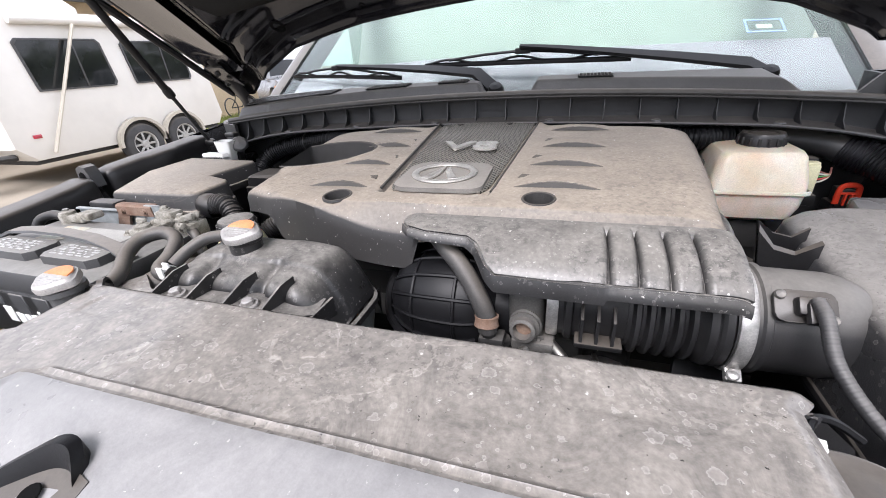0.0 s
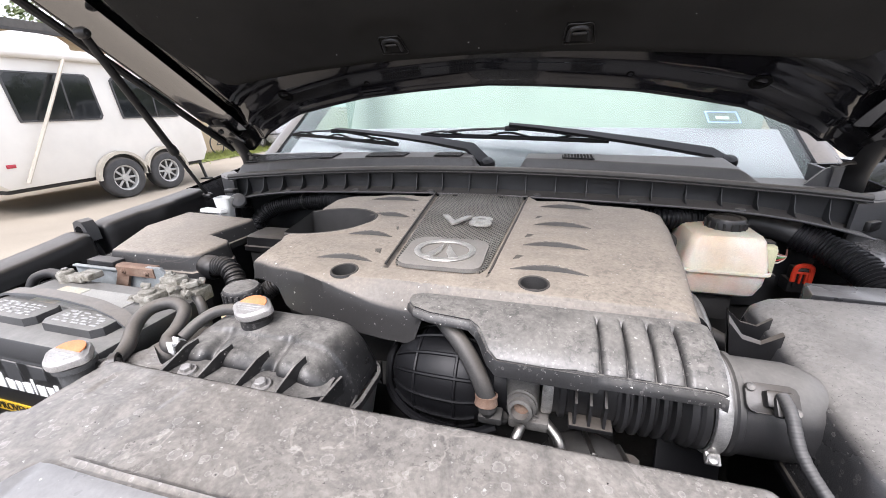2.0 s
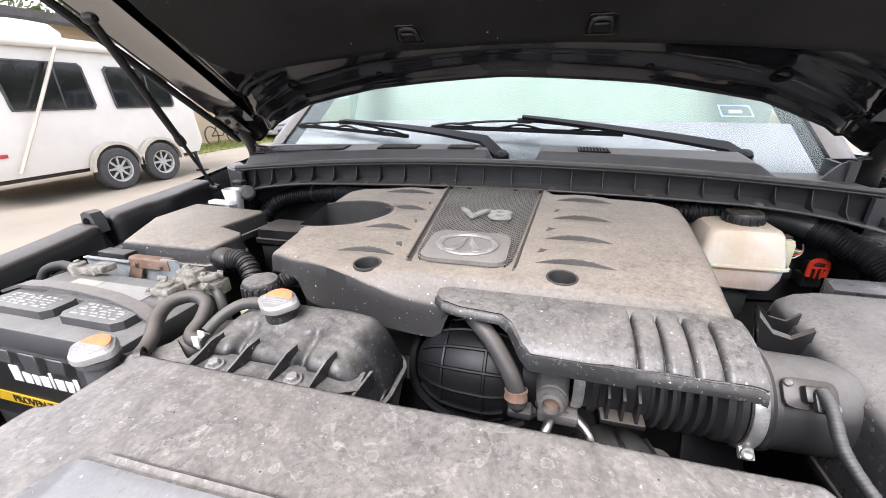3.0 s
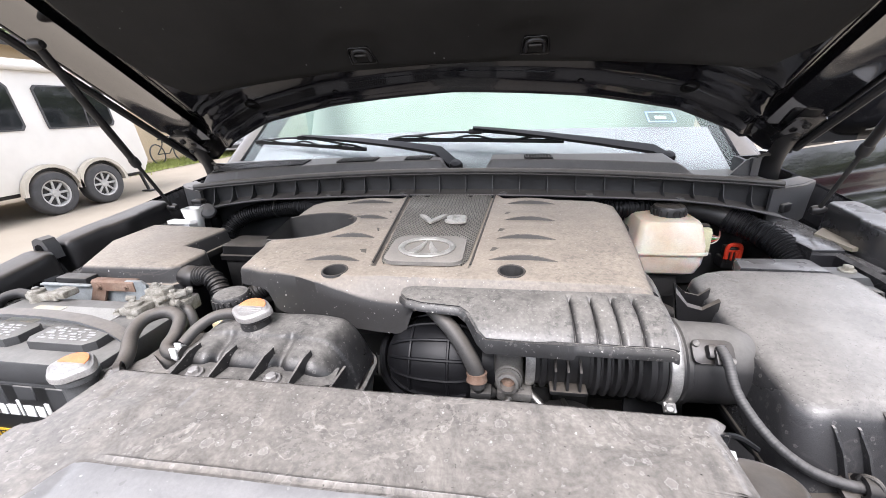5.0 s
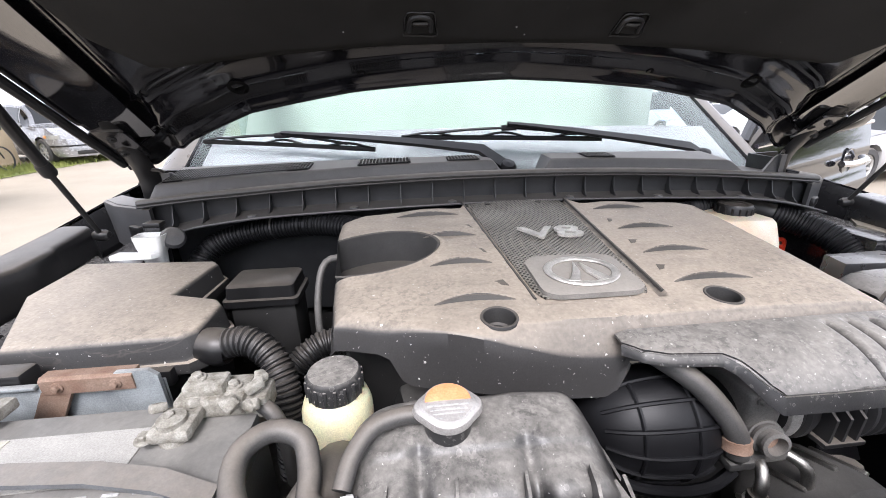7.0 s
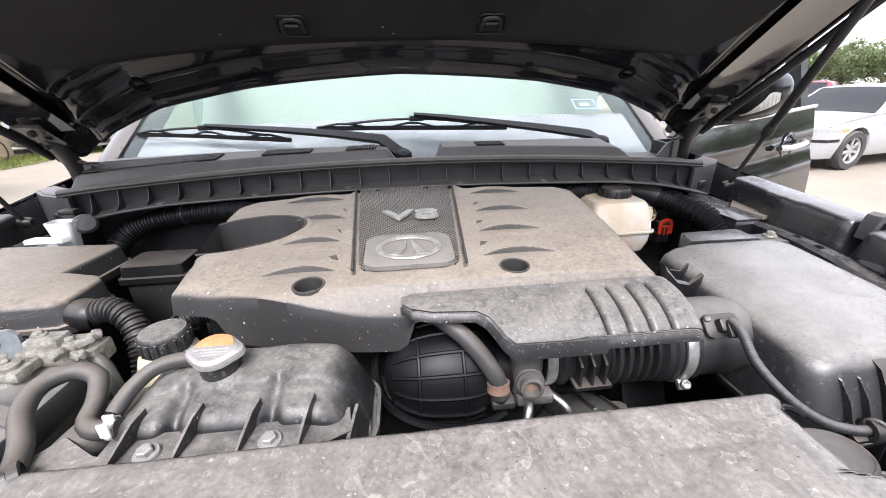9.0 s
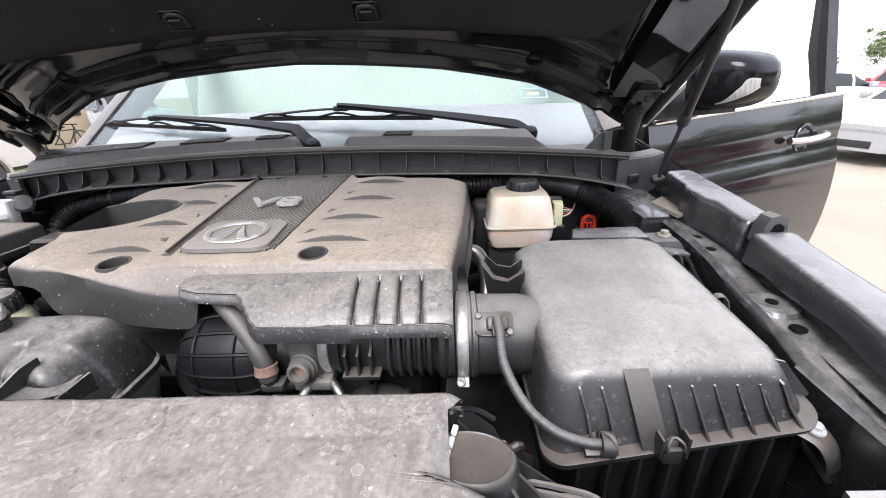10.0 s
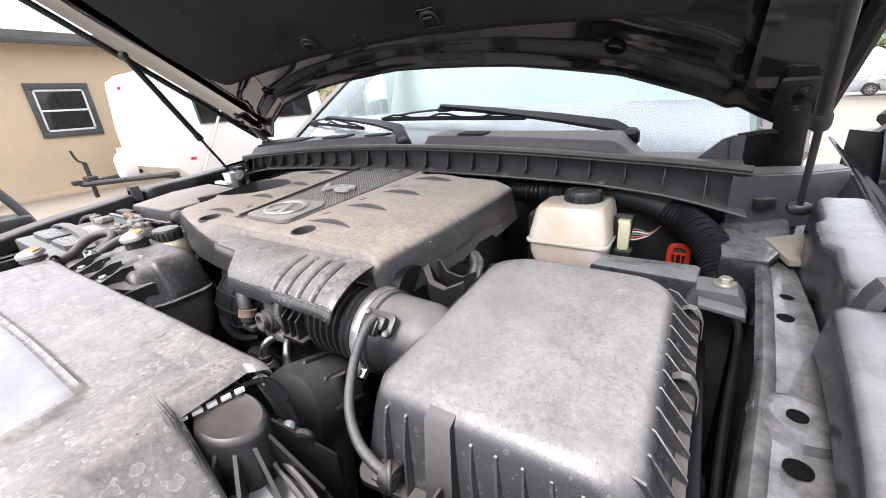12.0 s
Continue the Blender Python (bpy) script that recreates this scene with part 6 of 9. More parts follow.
part("clip_tab", loft([[ab_t(0.482, 0.286, 1.1858), ab_t(0.507, 0.286, 1.1858), ab_t(0.521, 0.256, 1.096), ab_t(0.496, 0.256, 1.094)], [ab_t(0.482, 0.2725, 1.1775), ab_t(0.507, 0.2725, 1.1775), ab_t(0.521, 0.2430, 1.098), ab_t(0.496, 0.2430, 1.096)]]), M_BLACK, lid)


def fin(name, pts, w, parent, mat, along="x"):
    pts = [ab_t(*p) for p in pts]
    bm = loft([[(p[0] + (d if along == "x" else 0), p[1] + (d if along == "y" else 0), p[2]) for p in pts] for d in (-w, w)])
    return part(name, bm, mat, parent)


for k in range(-4, 6):
    x = 0.525 + 0.0215 * k
    if not 0.475 < x < 0.515:
        fin("stiffening_rib", [(x + 0.014, 0.2450, flange_z(x)), (x + 0.014, 0.262, flange_z(x)), (x, 0.286, 1.170), (x, 0.2720, 1.1665), (x + 0.005, 0.2600, 1.142)], 0.0012, lid, M_AIRBOX)
for k in range(1, 13):
    y = 0.272 + 0.0232 * k
    fz = flange_z(0.66, y)
    fin("stiffening_rib", [(0.636, y, 1.181), (0.6455, y - 0.002, 1.1795), (0.670, y - 0.016, fz + 0.004), (0.670, y - 0.016, fz - 0.001), (0.636, y, fz - 0.002)], 0.0014, lid, M_AIRBOX, "y")
lower = part("lower_box", loft([[ab_t(x, y, z if z < 1.06 else z - 1.112 + flange_z(x, y)) for x, y in rrect(0.408 + i, 0.660 - i, 0.250 + i, 0.568 - i, 0.028, 6)] for i, z in ((0.030, 0.90), (0.018, 1.02), (0.008, 1.092), (-0.003, 1.1005), (-0.003, 1.106))]), M_WIPER, airbox)
for k in range(7):
    x = 0.44 + 0.03 * k
    part("lower_rib", box(x - 0.002, x + 0.002, 0.252, 0.270, 0.95, flange_z(x) - 0.014, 0.001), M_WIPER, lower)
for y in (0.418, 0.530):
    x, _, z = ab_t(0.662, y, flange_z(0.662, y))
    sc_ = part("spring_clip", box(x - 0.002, x + 0.010, y - 0.011, y + 0.011, z - 0.026, z - 0.006, 0.002), M_BLACK, airbox)
    part("clip_strap", loft([[(x + a, y - 0.005, z + b), (x + a, y + 0.005, z + b), (x + a - 0.0008, y + 0.005, z + b - 0.0012), (x + a - 0.0008, y - 0.005, z + b - 0.0012)] for a, b in ((-0.010, 0.016), (-0.004, 0.0195), (0.003, 0.0185), (0.008, 0.012), (0.0115, 0.002), (0.012, -0.016))]), M_CAST, sc_, "bent steel spring strap")
part("spring_clip", join(box(0.511, 0.529, 0.239, 0.245, flange_z(0.52) - 0.010, flange_z(0.52) + 0.007, 0.002), box(0.507, 0.510, 0.239, 0.252, flange_z(0.52) - 0.004, flange_z(0.52) + 0.020, 0.001), box(0.531, 0.534, 0.239, 0.252, flange_z(0.52) - 0.004, flange_z(0.52) + 0.022, 0.001),
                         tube([(0.513, 0.238, flange_z(0.52) + 0.006), (0.514, 0.241, flange_z(0.52) + 0.014), (0.521, 0.246, flange_z(0.52) + 0.017), (0.528, 0.241, flange_z(0.52) + 0.014), (0.529, 0.238, flange_z(0.52) + 0.006)], 0.0018, 6, 0.004)), M_BLACK, airbox)
part("loom_bracket", moved(prism([(-0.012, -0.008), (0.014, -0.008), (0.014, 0.010), (0.006, 0.016), (-0.012, 0.010)], 0, 0.005, 0.0015), pose(0.452, 0.250, 1.094, 20)), M_BLACK, airbox)
part("loom_ring", tube([(0.463, 0.240, 1.094), (0.466, 0.238, 1.106), (0.462, 0.244, 1.116), (0.456, 0.252, 1.112), (0.456, 0.252, 1.098)], 0.0022, 8, 0.003), M_HOSE, airbox, "bent ring holding the loom")
# horn shaped bracket beside the box
part("side_bracket", join(loft([[(0.358, 0.452, 1.196), (0.372, 0.444, 1.180), (0.392, 0.446, 1.174), (0.416, 0.452, 1.185), (0.416, 0.456, 1.12), (0.375, 0.450, 1.10)], [(0.361, 0.462, 1.200), (0.374, 0.452, 1.182), (0.394, 0.452, 1.176), (0.416, 0.458, 1.187), (0.416, 0.462, 1.12), (0.378, 0.456, 1.10)]]),
                            loft([[(0.366, 0.480, 1.198), (0.380, 0.474, 1.186), (0.400, 0.478, 1.180), (0.418, 0.486, 1.188), (0.418, 0.49, 1.13), (0.38, 0.48, 1.12)], [(0.366, 0.484, 1.198), (0.380, 0.478, 1.186), (0.400, 0.482, 1.180), (0.418, 0.490, 1.188), (0.418, 0.494, 1.13), (0.38, 0.484, 1.12)]]),
                            loft([[(0.358, 0.452, 1.196), (0.361, 0.462, 1.199), (0.366, 0.482, 1.198)], [(0.378, 0.452, 1.11), (0.380, 0.46, 1.11), (0.384, 0.48, 1.12)]], False, False, False)), M_BLACK, airbox)
# lower bracket and bolt in front of the box, on the support panel
mb = thing("mounting_bracket", (0.65, 0.27, 1.00), "black air box mounting bracket with a bolt", "bracket")
part("arm", tube([(0.606, 0.292, 1.098), (0.628, 0.284, 1.104), (0.650, 0.272, 1.104), (0.668, 0.258, 1.098), (0.675, 0.248, 1.086), (0.677, 0.243, 1.070)], 0.014, 10, 0.006, flat=0.22, up=(0.2, -0.3, 0.9)), M_BLACK, mb)
part("stiffener", tube([(0.610, 0.300, 1.102), (0.645, 0.284, 1.109), (0.672, 0.266, 1.102), (0.684, 0.252, 1.08)], 0.003, 6, 0.008), M_BLACK, mb)
bolt(mb, (0.664, 0.261, 1.1035), 0.009, (0.1, -0.2, 1), M_GALV)

# ---- brake fluid reservoir ----
res = thing("brake_fluid_reservoir", (0.455, 0.805, 1.06), "milky plastic brake fluid reservoir with a black cap", "reservoir")


def res_ring(k, z, r=0.016):
    return [(x, y, z) for x, y in rrect(0.402 - 0.010 * k, 0.522 + 0.010 * k, 0.748 - 0.012 * k, 0.868, r, 5)]


part("upper_tank", loft([res_ring(1.0, 1.146), res_ring(0.9, 1.160), res_ring(0.4, 1.185), res_ring(0.1, 1.200), res_ring(-0.35, 1.2075), res_ring(-1.1, 1.2095)], False, True), M_TANK, res)
part("seam", loft([res_ring(1.15, 1.142), res_ring(1.4, 1.1435), res_ring(1.4, 1.1475), res_ring(1.15, 1.149)], False, False), M_TANK, res)
part("lower_tank", loft([res_ring(-0.8, 1.090), res_ring(0.2, 1.098), res_ring(0.8, 1.120), res_ring(0.95, 1.143)], True, False), M_FLUID, res, "lower half with amber fluid showing through")
cap = part("cap", lathe([(0.026, -0.02), (0.030, -0.012), (0.030, -0.002)] + [(0.033, -0.002), (0.033, 0.014), (0.030, 0.019), (0.024, 0.0185), (0.022, 0.016), (0, 0.016)], (0.474, 0.812, 1.210), (0, 0, 1), 40), M_BLACK, res, "black ribbed screw cap")
for k in range(16):
    a = 2 * math.pi * k / 16
    part("grip", box(-0.002, 0.002, -0.002, 0.002, 0, 0.014, 0.001), M_BLACK, cap).matrix_basis = pose(0.474 + 0.0332 * math.cos(a), 0.812 + 0.0332 * math.sin(a), 1.209)
part("lower_body", join(box(0.395, 0.50, 0.765, 0.86, 1.03, 1.094, 0.012), lathe([(0, 0), (0.035, 0), (0.035, 0.2), (0, 0.2)], (0.45, 0.80, 1.0), (0, 1, 0.1), 24)), M_DARK, res)
part("rear_chamber", box(0.365, 0.41, 0.80, 0.875, 1.06, 1.180, 0.014, 3), M_DARK, res)

wir = thing("wiring_connector", (0.549, 0.80, 1.12), "pale yellow wiring connector with coloured wires", "connector")
part("body", join(box(0.541, 0.560, 0.788, 0.806, 1.128, 1.178, 0.003), box(0.539, 0.559, 0.792, 0.81, 1.176, 1.182, 0.001)), M_YELLOW, wir)
part("grey_half", box(0.530, 0.562, 0.806, 0.828, 1.12, 1.186, 0.003), M_BLACK, wir)
part("lower_plug", box(0.535, 0.566, 0.786, 0.815, 1.108, 1.128, 0.003), M_BLACK, wir)
for k, c in enumerate(((0.5, 0.48, 0.42), (0.45, 0.05, 0.04), (0.08, 0.25, 0.08), (0.55, 0.53, 0.5), (0.3, 0.12, 0.1))):
    part("wire", tube([(0.56, 0.80 + 0.003 * k, 1.146 + 0.004 * k), (0.572, 0.804 + 0.003 * k, 1.147 + 0.0035 * k), (0.588, 0.818, 1.152 + 0.001 * k), (0.602, 0.846, 1.160)], 0.0014, 6, 0.006), material("wire_%d" % k, c, 0.5), wir)
clipr = thing("red_lock_clip", (0.637, 0.848, 1.10), "red plastic locking clip on a black connector", "clip")
part("bow", tube([(0.6235, 0.842, 1.096), (0.6235, 0.842, 1.120), (0.627, 0.842, 1.128), (0.6375, 0.842, 1.1305), (0.648, 0.842, 1.128), (0.6515, 0.842, 1.120), (0.6515, 0.842, 1.096)], 0.0036, 8, 0.004, flat=1.4), M_RED, clipr)
for x in (0.633, 0.642):
    part("prong", box(x - 0.0015, x + 0.0015, 0.836, 0.842, 1.094, 1.116, 0.0006), M_RED, clipr)
part("cross_bar", box(0.625, 0.650, 0.8375, 0.842, 1.1135, 1.118, 0.001), M_RED, clipr)
part("connector", join(box(0.626, 0.649, 0.842, 0.872, 1.082, 1.122, 0.003), box(0.620, 0.655, 0.846, 0.880, 1.070, 1.096, 0.004)), M_BLACK, clipr)

# ---- control box and bracket behind the air box ----
ecu = thing("control_box", (0.60, 0.655, 1.06), "dusty flat grey control unit behind the air box", "control unit")
part("case", prism([(0.532, 0.625), (0.664, 0.618), (0.668, 0.668), (0.662, 0.676), (0.545, 0.672)], 1.08, 1.165, 0.004), M_TRIM, ecu)
part("foot", box(0.55, 0.65, 0.63, 0.665, 1.02, 1.085, 0.005), M_DARK, ecu)
mbr = thing("pipe_bracket", (0.69, 0.615, 1.10), "grey metal pipe bracket with a gold bolt", "bracket")
part("plate", loft([[(0.652, y, 1.10), (0.656, y, 1.150), (0.664, y, 1.163), (0.706, y, 1.163), (0.716, y, 1.150), (0.718, y, 1.13), (0.704, y, 1.13), (0.700, y, 1.148), (0.672, y, 1.148), (0.668, y, 1.10)] for y in (0.598, 0.602, 0.638, 0.642)]), M_PLATE, mbr)
part("leg", box(0.655, 0.714, 0.644, 0.650, 0.85, 1.150, 0.002), M_DARK, mbr)
bolt(mbr, (0.693, 0.625, 1.1635), 0.012, mat=material("dull_zinc", (0.40, 0.385, 0.33), 0.45, 0.7, dust=0.3))
part("second_plate", moved(box(-0.024, 0.024, -0.012, 0.012, -0.003, 0.003, 0.002), pose(0.690, 0.585, 1.150, 0, 8, 0)), M_PLATE, mbr)
part("brake_line", tube([(0.700, 0.585, 1.146), (0.708, 0.568, 1.140), (0.708, 0.54, 1.125), (0.700, 0.46, 1.10), (0.694, 0.36, 1.07), (0.690, 0.25, 1.04)], 0.0042, 8, 0.01), M_WIPER, mbr, "grey hard line along the rail")
lin = thing("fender_liner_panel", (0.675, 0.45, 0.85), "dark plastic splash panel beside the air box", "panel")
part("panel", join(moved(box(-0.006, 0.006, -0.14, 0.16, -0.15, 0.15, 0.003), pose(0.676, 0.42, 0.955)), box(0.655, 0.69, 0.39, 0.41, 1.05, 1.07, 0.004)), M_WIPER, lin)

# ---- large corrugated hoses at the cowl ----
def big_hose(pts, r, label, mid=None):
    h = thing("corrugated_hose", pts[0], label, "hose")
    part("sleeve", tube(pts, r, 16, 0.0018, 0.0072, 0.0013), M_WIPER, h)
    return h


hr_ = big_hose([(0.32, 0.835, 1.212), (0.38, 0.836, 1.214), (0.43, 0.858, 1.212), (0.48, 0.880, 1.208)], 0.020, "black corrugated hose behind the reservoir")
part("smooth_sleeve", tube([(0.47, 0.878, 1.209), (0.53, 0.885, 1.204), (0.59, 0.872, 1.196), (0.625, 0.852, 1.184)], 0.0235, 16, 0.01), M_RUBBER, hr_)
big_hose([(0.615, 0.858, 1.187), (0.65, 0.828, 1.174), (0.682, 0.775, 1.155), (0.696, 0.72, 1.12), (0.698, 0.70, 1.06), (0.698, 0.695, 0.98)], 0.0265, "thick black corrugated hose bending down to the rail")
hl_ = big_hose([(-0.30, 0.80, 1.215), (-0.38, 0.835, 1.216), (-0.47, 0.858, 1.207), (-0.55, 0.862, 1.192), (-0.60, 0.846, 1.168), (-0.615, 0.82, 1.13), (-0.61, 0.80, 1.06)], 0.021, "black corrugated hose along the cowl wall")
part("tie_band", lathe([(0.0215, -0.003), (0.0232, -0.002), (0.0232, 0.002), (0.0215, 0.003)], (-0.47, 0.858, 1.207), (1, -0.2, 0.15), 18), M_BLACK, hl_)

# ---- radiator cover ----
radc = thing("radiator_cover", (0, 0.15, 1.10), "scuffed dusty grey plastic radiator cover", "radiator cover")


def rad_pt(u, v):
    t = 2 * u - 1
    y = 0.236 - v * 0.33
    w = lerp([(-0.10, 0.52), (0.02, 0.48), (0.10, 0.45), (0.140, 0.425), (0.150, 0.39), (0.158, 0.312), (0.222, 0.310), (0.236, 0.324)], y) if t > 0 else lerp([(-0.10, 0.50), (0.02, 0.43), (0.10, 0.362), (0.16, 0.345), (0.236, 0.332)], y)
    x = t * w
    ax = abs(x)
    z = 1.176 + 0.002 * math.sin(x * 9)
    # edges: the back rim, the side slopes, the raised tray towards the front
    z -= 0.009 * (1 - math.sqrt(max(0.0, 1 - max(0.0, (y - 0.229) / 0.0075) ** 2))) if y > 0.229 else 0
    sl = max(0.0, ax - lerp([(-0.10, 0.30), (0.10, 0.318), (0.150, 0.318), (0.158, 0.300), (0.222, 0.300), (0.24, 0.318)], y))
    z -= 0.62 * sl + 5.0 * sl * sl * (1 if y > 0.1 else 0.4)
    tray = smooth(0.0, 0.010, 0.129 - y) * (1 - smooth(0.205, 0.228, ax))
    corner = smooth(0.0, 0.03, 0.129 - y)
    z += 0.0045 * math.exp(-((y - 0.1285) / 0.0024) ** 2) * (1 - smooth(0.195, 0.215, ax)) + 0.005 * tray * (1 - smooth(0, 0.1, 0.129 - y)) - 0.12 * max(0, 0.115 - y) * tray
    z += 0.005 * math.exp(-((ax - 0.222 - 0.1 * max(0, 0.11 - y)) / 0.005) ** 2) * corner
    z -= 0.10 * max(0, 0.07 - y)
    for (a, b, c, d) in ((-0.275, -0.185, 0.188, 0.218), (0.17, 0.275, 0.186, 0.215)):
        if a < x < b and c < y < d:
            z -= 0.0012 * min(1, min(x - a, b - x, y - c, d - y) / 0.002)
    z += 0.0018 * noise.noise((x * 7, y * 9, 5)) + 0.0005 * noise.noise((x * 45, y * 45, 8))
    lift = 0.011 * (1 - smooth(-0.16, 0.08, x))
    return (x + 0.6 * lift, y + 0.003 - 0.7 * lift, z + lift)


def in_tray(c):
    y = c.y - 0.003 + 0.0077 * (1 - smooth(-0.16, 0.08, c.x))
    return y < 0.1215 and abs(c.x) < 0.216 + 0.10 * max(0.0, 0.11 - c.y)


# the tray is cut from the cover to carry its sky sheen as colour
for nm, keep, mt, lb in (("cover_panel", False, M_RADCOVER, ""), ("front_tray", True, M_TRAY, "tray in front of the ridge, bluish sky sheen put into its grey")):
    bm_r = sheet(rad_pt, 220, 120, 0.003)
    bmesh.ops.delete(bm_r, geom=[f for f in bm_r.faces if in_tray(f.calc_center_median()) != keep], context="FACES")
    part(nm, bm_r, mt, radc, lb, sharp=60)


def ridge(y, dz, xs_):
    rows = []
    for x in xs_:
        w = lerp([(0.02, 0.48), (0.10, 0.45), (0.140, 0.425)], y) if x > 0 else lerp([(0.02, 0.43), (0.10, 0.362), (0.16, 0.345)], y)
        p = rad_pt((x / w + 1) / 2, (0.236 - y) / 0.33)
        rows.append((p[0], p[1], p[2] + dz))
    return rows


part("worn_ridge", tube(ridge(0.1285, 0.0003, [-0.205 + 0.41 * k / 14 for k in range(15)]), 0.0009, 6, 0.006), M_CHALK, radc, "pale chalky worn ridge line")
part("worn_ridge", tube(ridge(0.113, -0.0002, [-0.195 + 0.39 * k / 14 for k in range(15)]), 0.0022, 6, 0.006, flat=0.45), M_CHALK, radc)


def rad_at(x, y):
    """The point of the cover over a place of the plan."""
    lo, hi = 0.0, 1.0
    for _ in range(24):
        mid = 0.5 * (lo + hi)
        lo, hi = (mid, hi) if rad_pt(mid, (0.236 - y) / 0.33)[0] < x else (lo, mid)
    return Vector(rad_pt(lo, (0.236 - y) / 0.33))


for a, b, c, d in ((-0.275, -0.185, 0.188, 0.218), (0.17, 0.275, 0.186, 0.215)):
    e_ = 0.010
    loop = [(a, c + 0.002), (a, d), (b, d), (b, c + e_), (b - e_, c), (a + 0.002, c), (a, c + 0.002)] if a < 0 else [(a, c), (a, d), (b, d), (b, c), (a, c)]
    fine_ = [tuple(p[k] + (q[k] - p[k]) * s / 6 for k in (0, 1)) for p, q in zip(loop, loop[1:]) for s in range(6)] + [loop[-1]]
    part("embossed_outline", tube([rad_at(*p) + Vector((0, 0, 0.0004)) for p in fine_], 0.0007, 5, 0.004), M_CHALK, radc)
part("worn_edge", tube([rad_at(-0.315 + 0.61 * k / 30, 0.2315) + Vector((0, 0, -0.0002)) for k in range(31)], 0.0006, 5, 0.006), M_CHALK, radc)
part("worn_ridge", tube([rad_at(x, y) + Vector((0, 0, 0.0004)) for x, y in ((-0.200, 0.1275), (-0.211, 0.124), (-0.219, 0.116), (-0.223, 0.104), (-0.226, 0.08), (-0.229, 0.05))], 0.0011, 6, 0.005), M_CHALK, radc)
part("rear_skirt", loft([[(x, 0.236 + d, z) for x in [-0.325 + 0.65 * k / 20 for k in range(21)]] for d, z in ((-0.006, 1.168), (-0.005, 1.155), (-0.004, 1.120))], False, False, False), M_RADCOVER, radc)
part("grommet", lathe([(0.022, -0.01), (0.023, 0.004), (0.017, 0.008), (0.012, 0.004), (0.011, -0.006), (0, -0.006)], (-0.17, 0.045, 1.158), (0, -0.2, 1), 20), M_RUBBER, radc)
part("grommet", lathe([(0.022, -0.01), (0.023, 0.004), (0.017, 0.008), (0.012, 0.004), (0.011, -0.006), (0, -0.006)], (-0.315, 0.085, 1.155), (-0.3, -0.2, 1), 20), M_RUBBER, radc)
part("side_tab", prism([(-0.248, 0.239), (-0.252, 0.251), (-0.266, 0.252), (-0.303, 0.279), (-0.324, 0.244)], 1.166, 1.172, 0.0015), M_RADCOVER, radc)
# side wing with a round tank lug showing beside it
lug = thing("radiator_end_tank", (0.385, 0.19, 1.02), "black radiator end tank with ribs and a pale gasket", "radiator tank")
def lug_ring(k, z):
    return [(0.330 + 0.036 * k * math.cos(a), 0.195 + 0.030 * k * math.sin(a) * (0.75 if math.sin(a) > 0 else 1.0), z - 0.1 * k * 0.036 * math.cos(a)) for a in [2 * math.pi * q / 36 for q in range(36)]]


part("lug", loft([lug_ring(1.16, 1.02), lug_ring(1.10, 1.10), lug_ring(1.06, 1.142), lug_ring(1.02, 1.152), lug_ring(0.96, 1.1570), lug_ring(0.88, 1.1585), lug_ring(0.82, 1.1572), lug_ring(0.30, 1.1585)]), M_BLACK, lug, sharp=60)
part("cutout_rim", tube([(0.352, 0.2345, 1.150), (0.336, 0.236, 1.160), (0.322, 0.232, 1.1635), (0.308, 0.205, 1.1640), (0.298, 0.172, 1.1630), (0.300, 0.158, 1.160), (0.322, 0.149, 1.152), (0.352, 0.140, 1.140)], 0.0026, 6, 0.006), M_WIPER, lug, "black rubber edge of the cut-out")
for k in range(5):
    a = radians(-62 + 26 * k)
    p0, p1 = Vector((0.328 + 0.036 * math.cos(a), 0.194 + 0.029 * math.sin(a), 0)), Vector((0.328 + 0.084 * math.cos(a), 0.194 + 0.078 * math.sin(a), 0))
    w = Vector((-math.sin(a), math.cos(a), 0)) * 0.0016
    part("web", loft([[p0 + d + Vector((0, 0, 1.146)), p1 + d + Vector((0, 0, 1.090)), p1 + d + Vector((0, 0, 1.03)), p0 + d + Vector((0, 0, 1.03))] for d in (-w, w)]), M_BLACK, lug)
part("latch", join(loft([[(0.338, 0.216, z), (0.366, 0.224, z - 0.006), (0.368, 0.233, z - 0.006), (0.340, 0.227, z)] for z in (1.122, 1.128)]), tube([(0.362, 0.226, 1.118), (0.372, 0.229, 1.124), (0.376, 0.234, 1.116), (0.371, 0.235, 1.106)], 0.0042, 8, 0.004)), M_BLACK, lug)
part("latch_pin", lathe([(0, 0), (0.005, 0), (0.006, 0.004), (0.004, 0.008), (0, 0.009)], (0.357, 0.226, 1.125), (0.2, -0.3, 1), 12), M_GALV, lug)
part("cover_flap", loft([[(0.314, 0.2355, 1.166), (0.326, 0.2365, 1.164), (0.352, 0.236, 1.140), (0.372, 0.234, 1.09)], [(0.314, 0.226, 1.166), (0.324, 0.230, 1.158), (0.346, 0.234, 1.132), (0.366, 0.233, 1.08)]]), M_BLACK, lug)
part("tank_body", loft([[(0.33, 0.17, 0.95), (0.43, 0.15, 0.95), (0.44, 0.225, 0.95), (0.34, 0.235, 0.95)], [(0.335, 0.175, 1.06), (0.43, 0.16, 1.05), (0.435, 0.22, 1.05), (0.345, 0.23, 1.06)]]), M_BLACK, lug)
for k in range(5):
    part("gasket_tab", moved(box(-0.0042, 0.0042, -0.0022, 0.0022, -0.002, 0.002, 0.0005), Matrix.Translation((0.3045 + 0.0032 * k, 0.166 + 0.0112 * k, 1.1635 + 0.0002 * k)) @ Matrix.Rotation(radians(74), 4, "Z")), M_WHITE, lug)
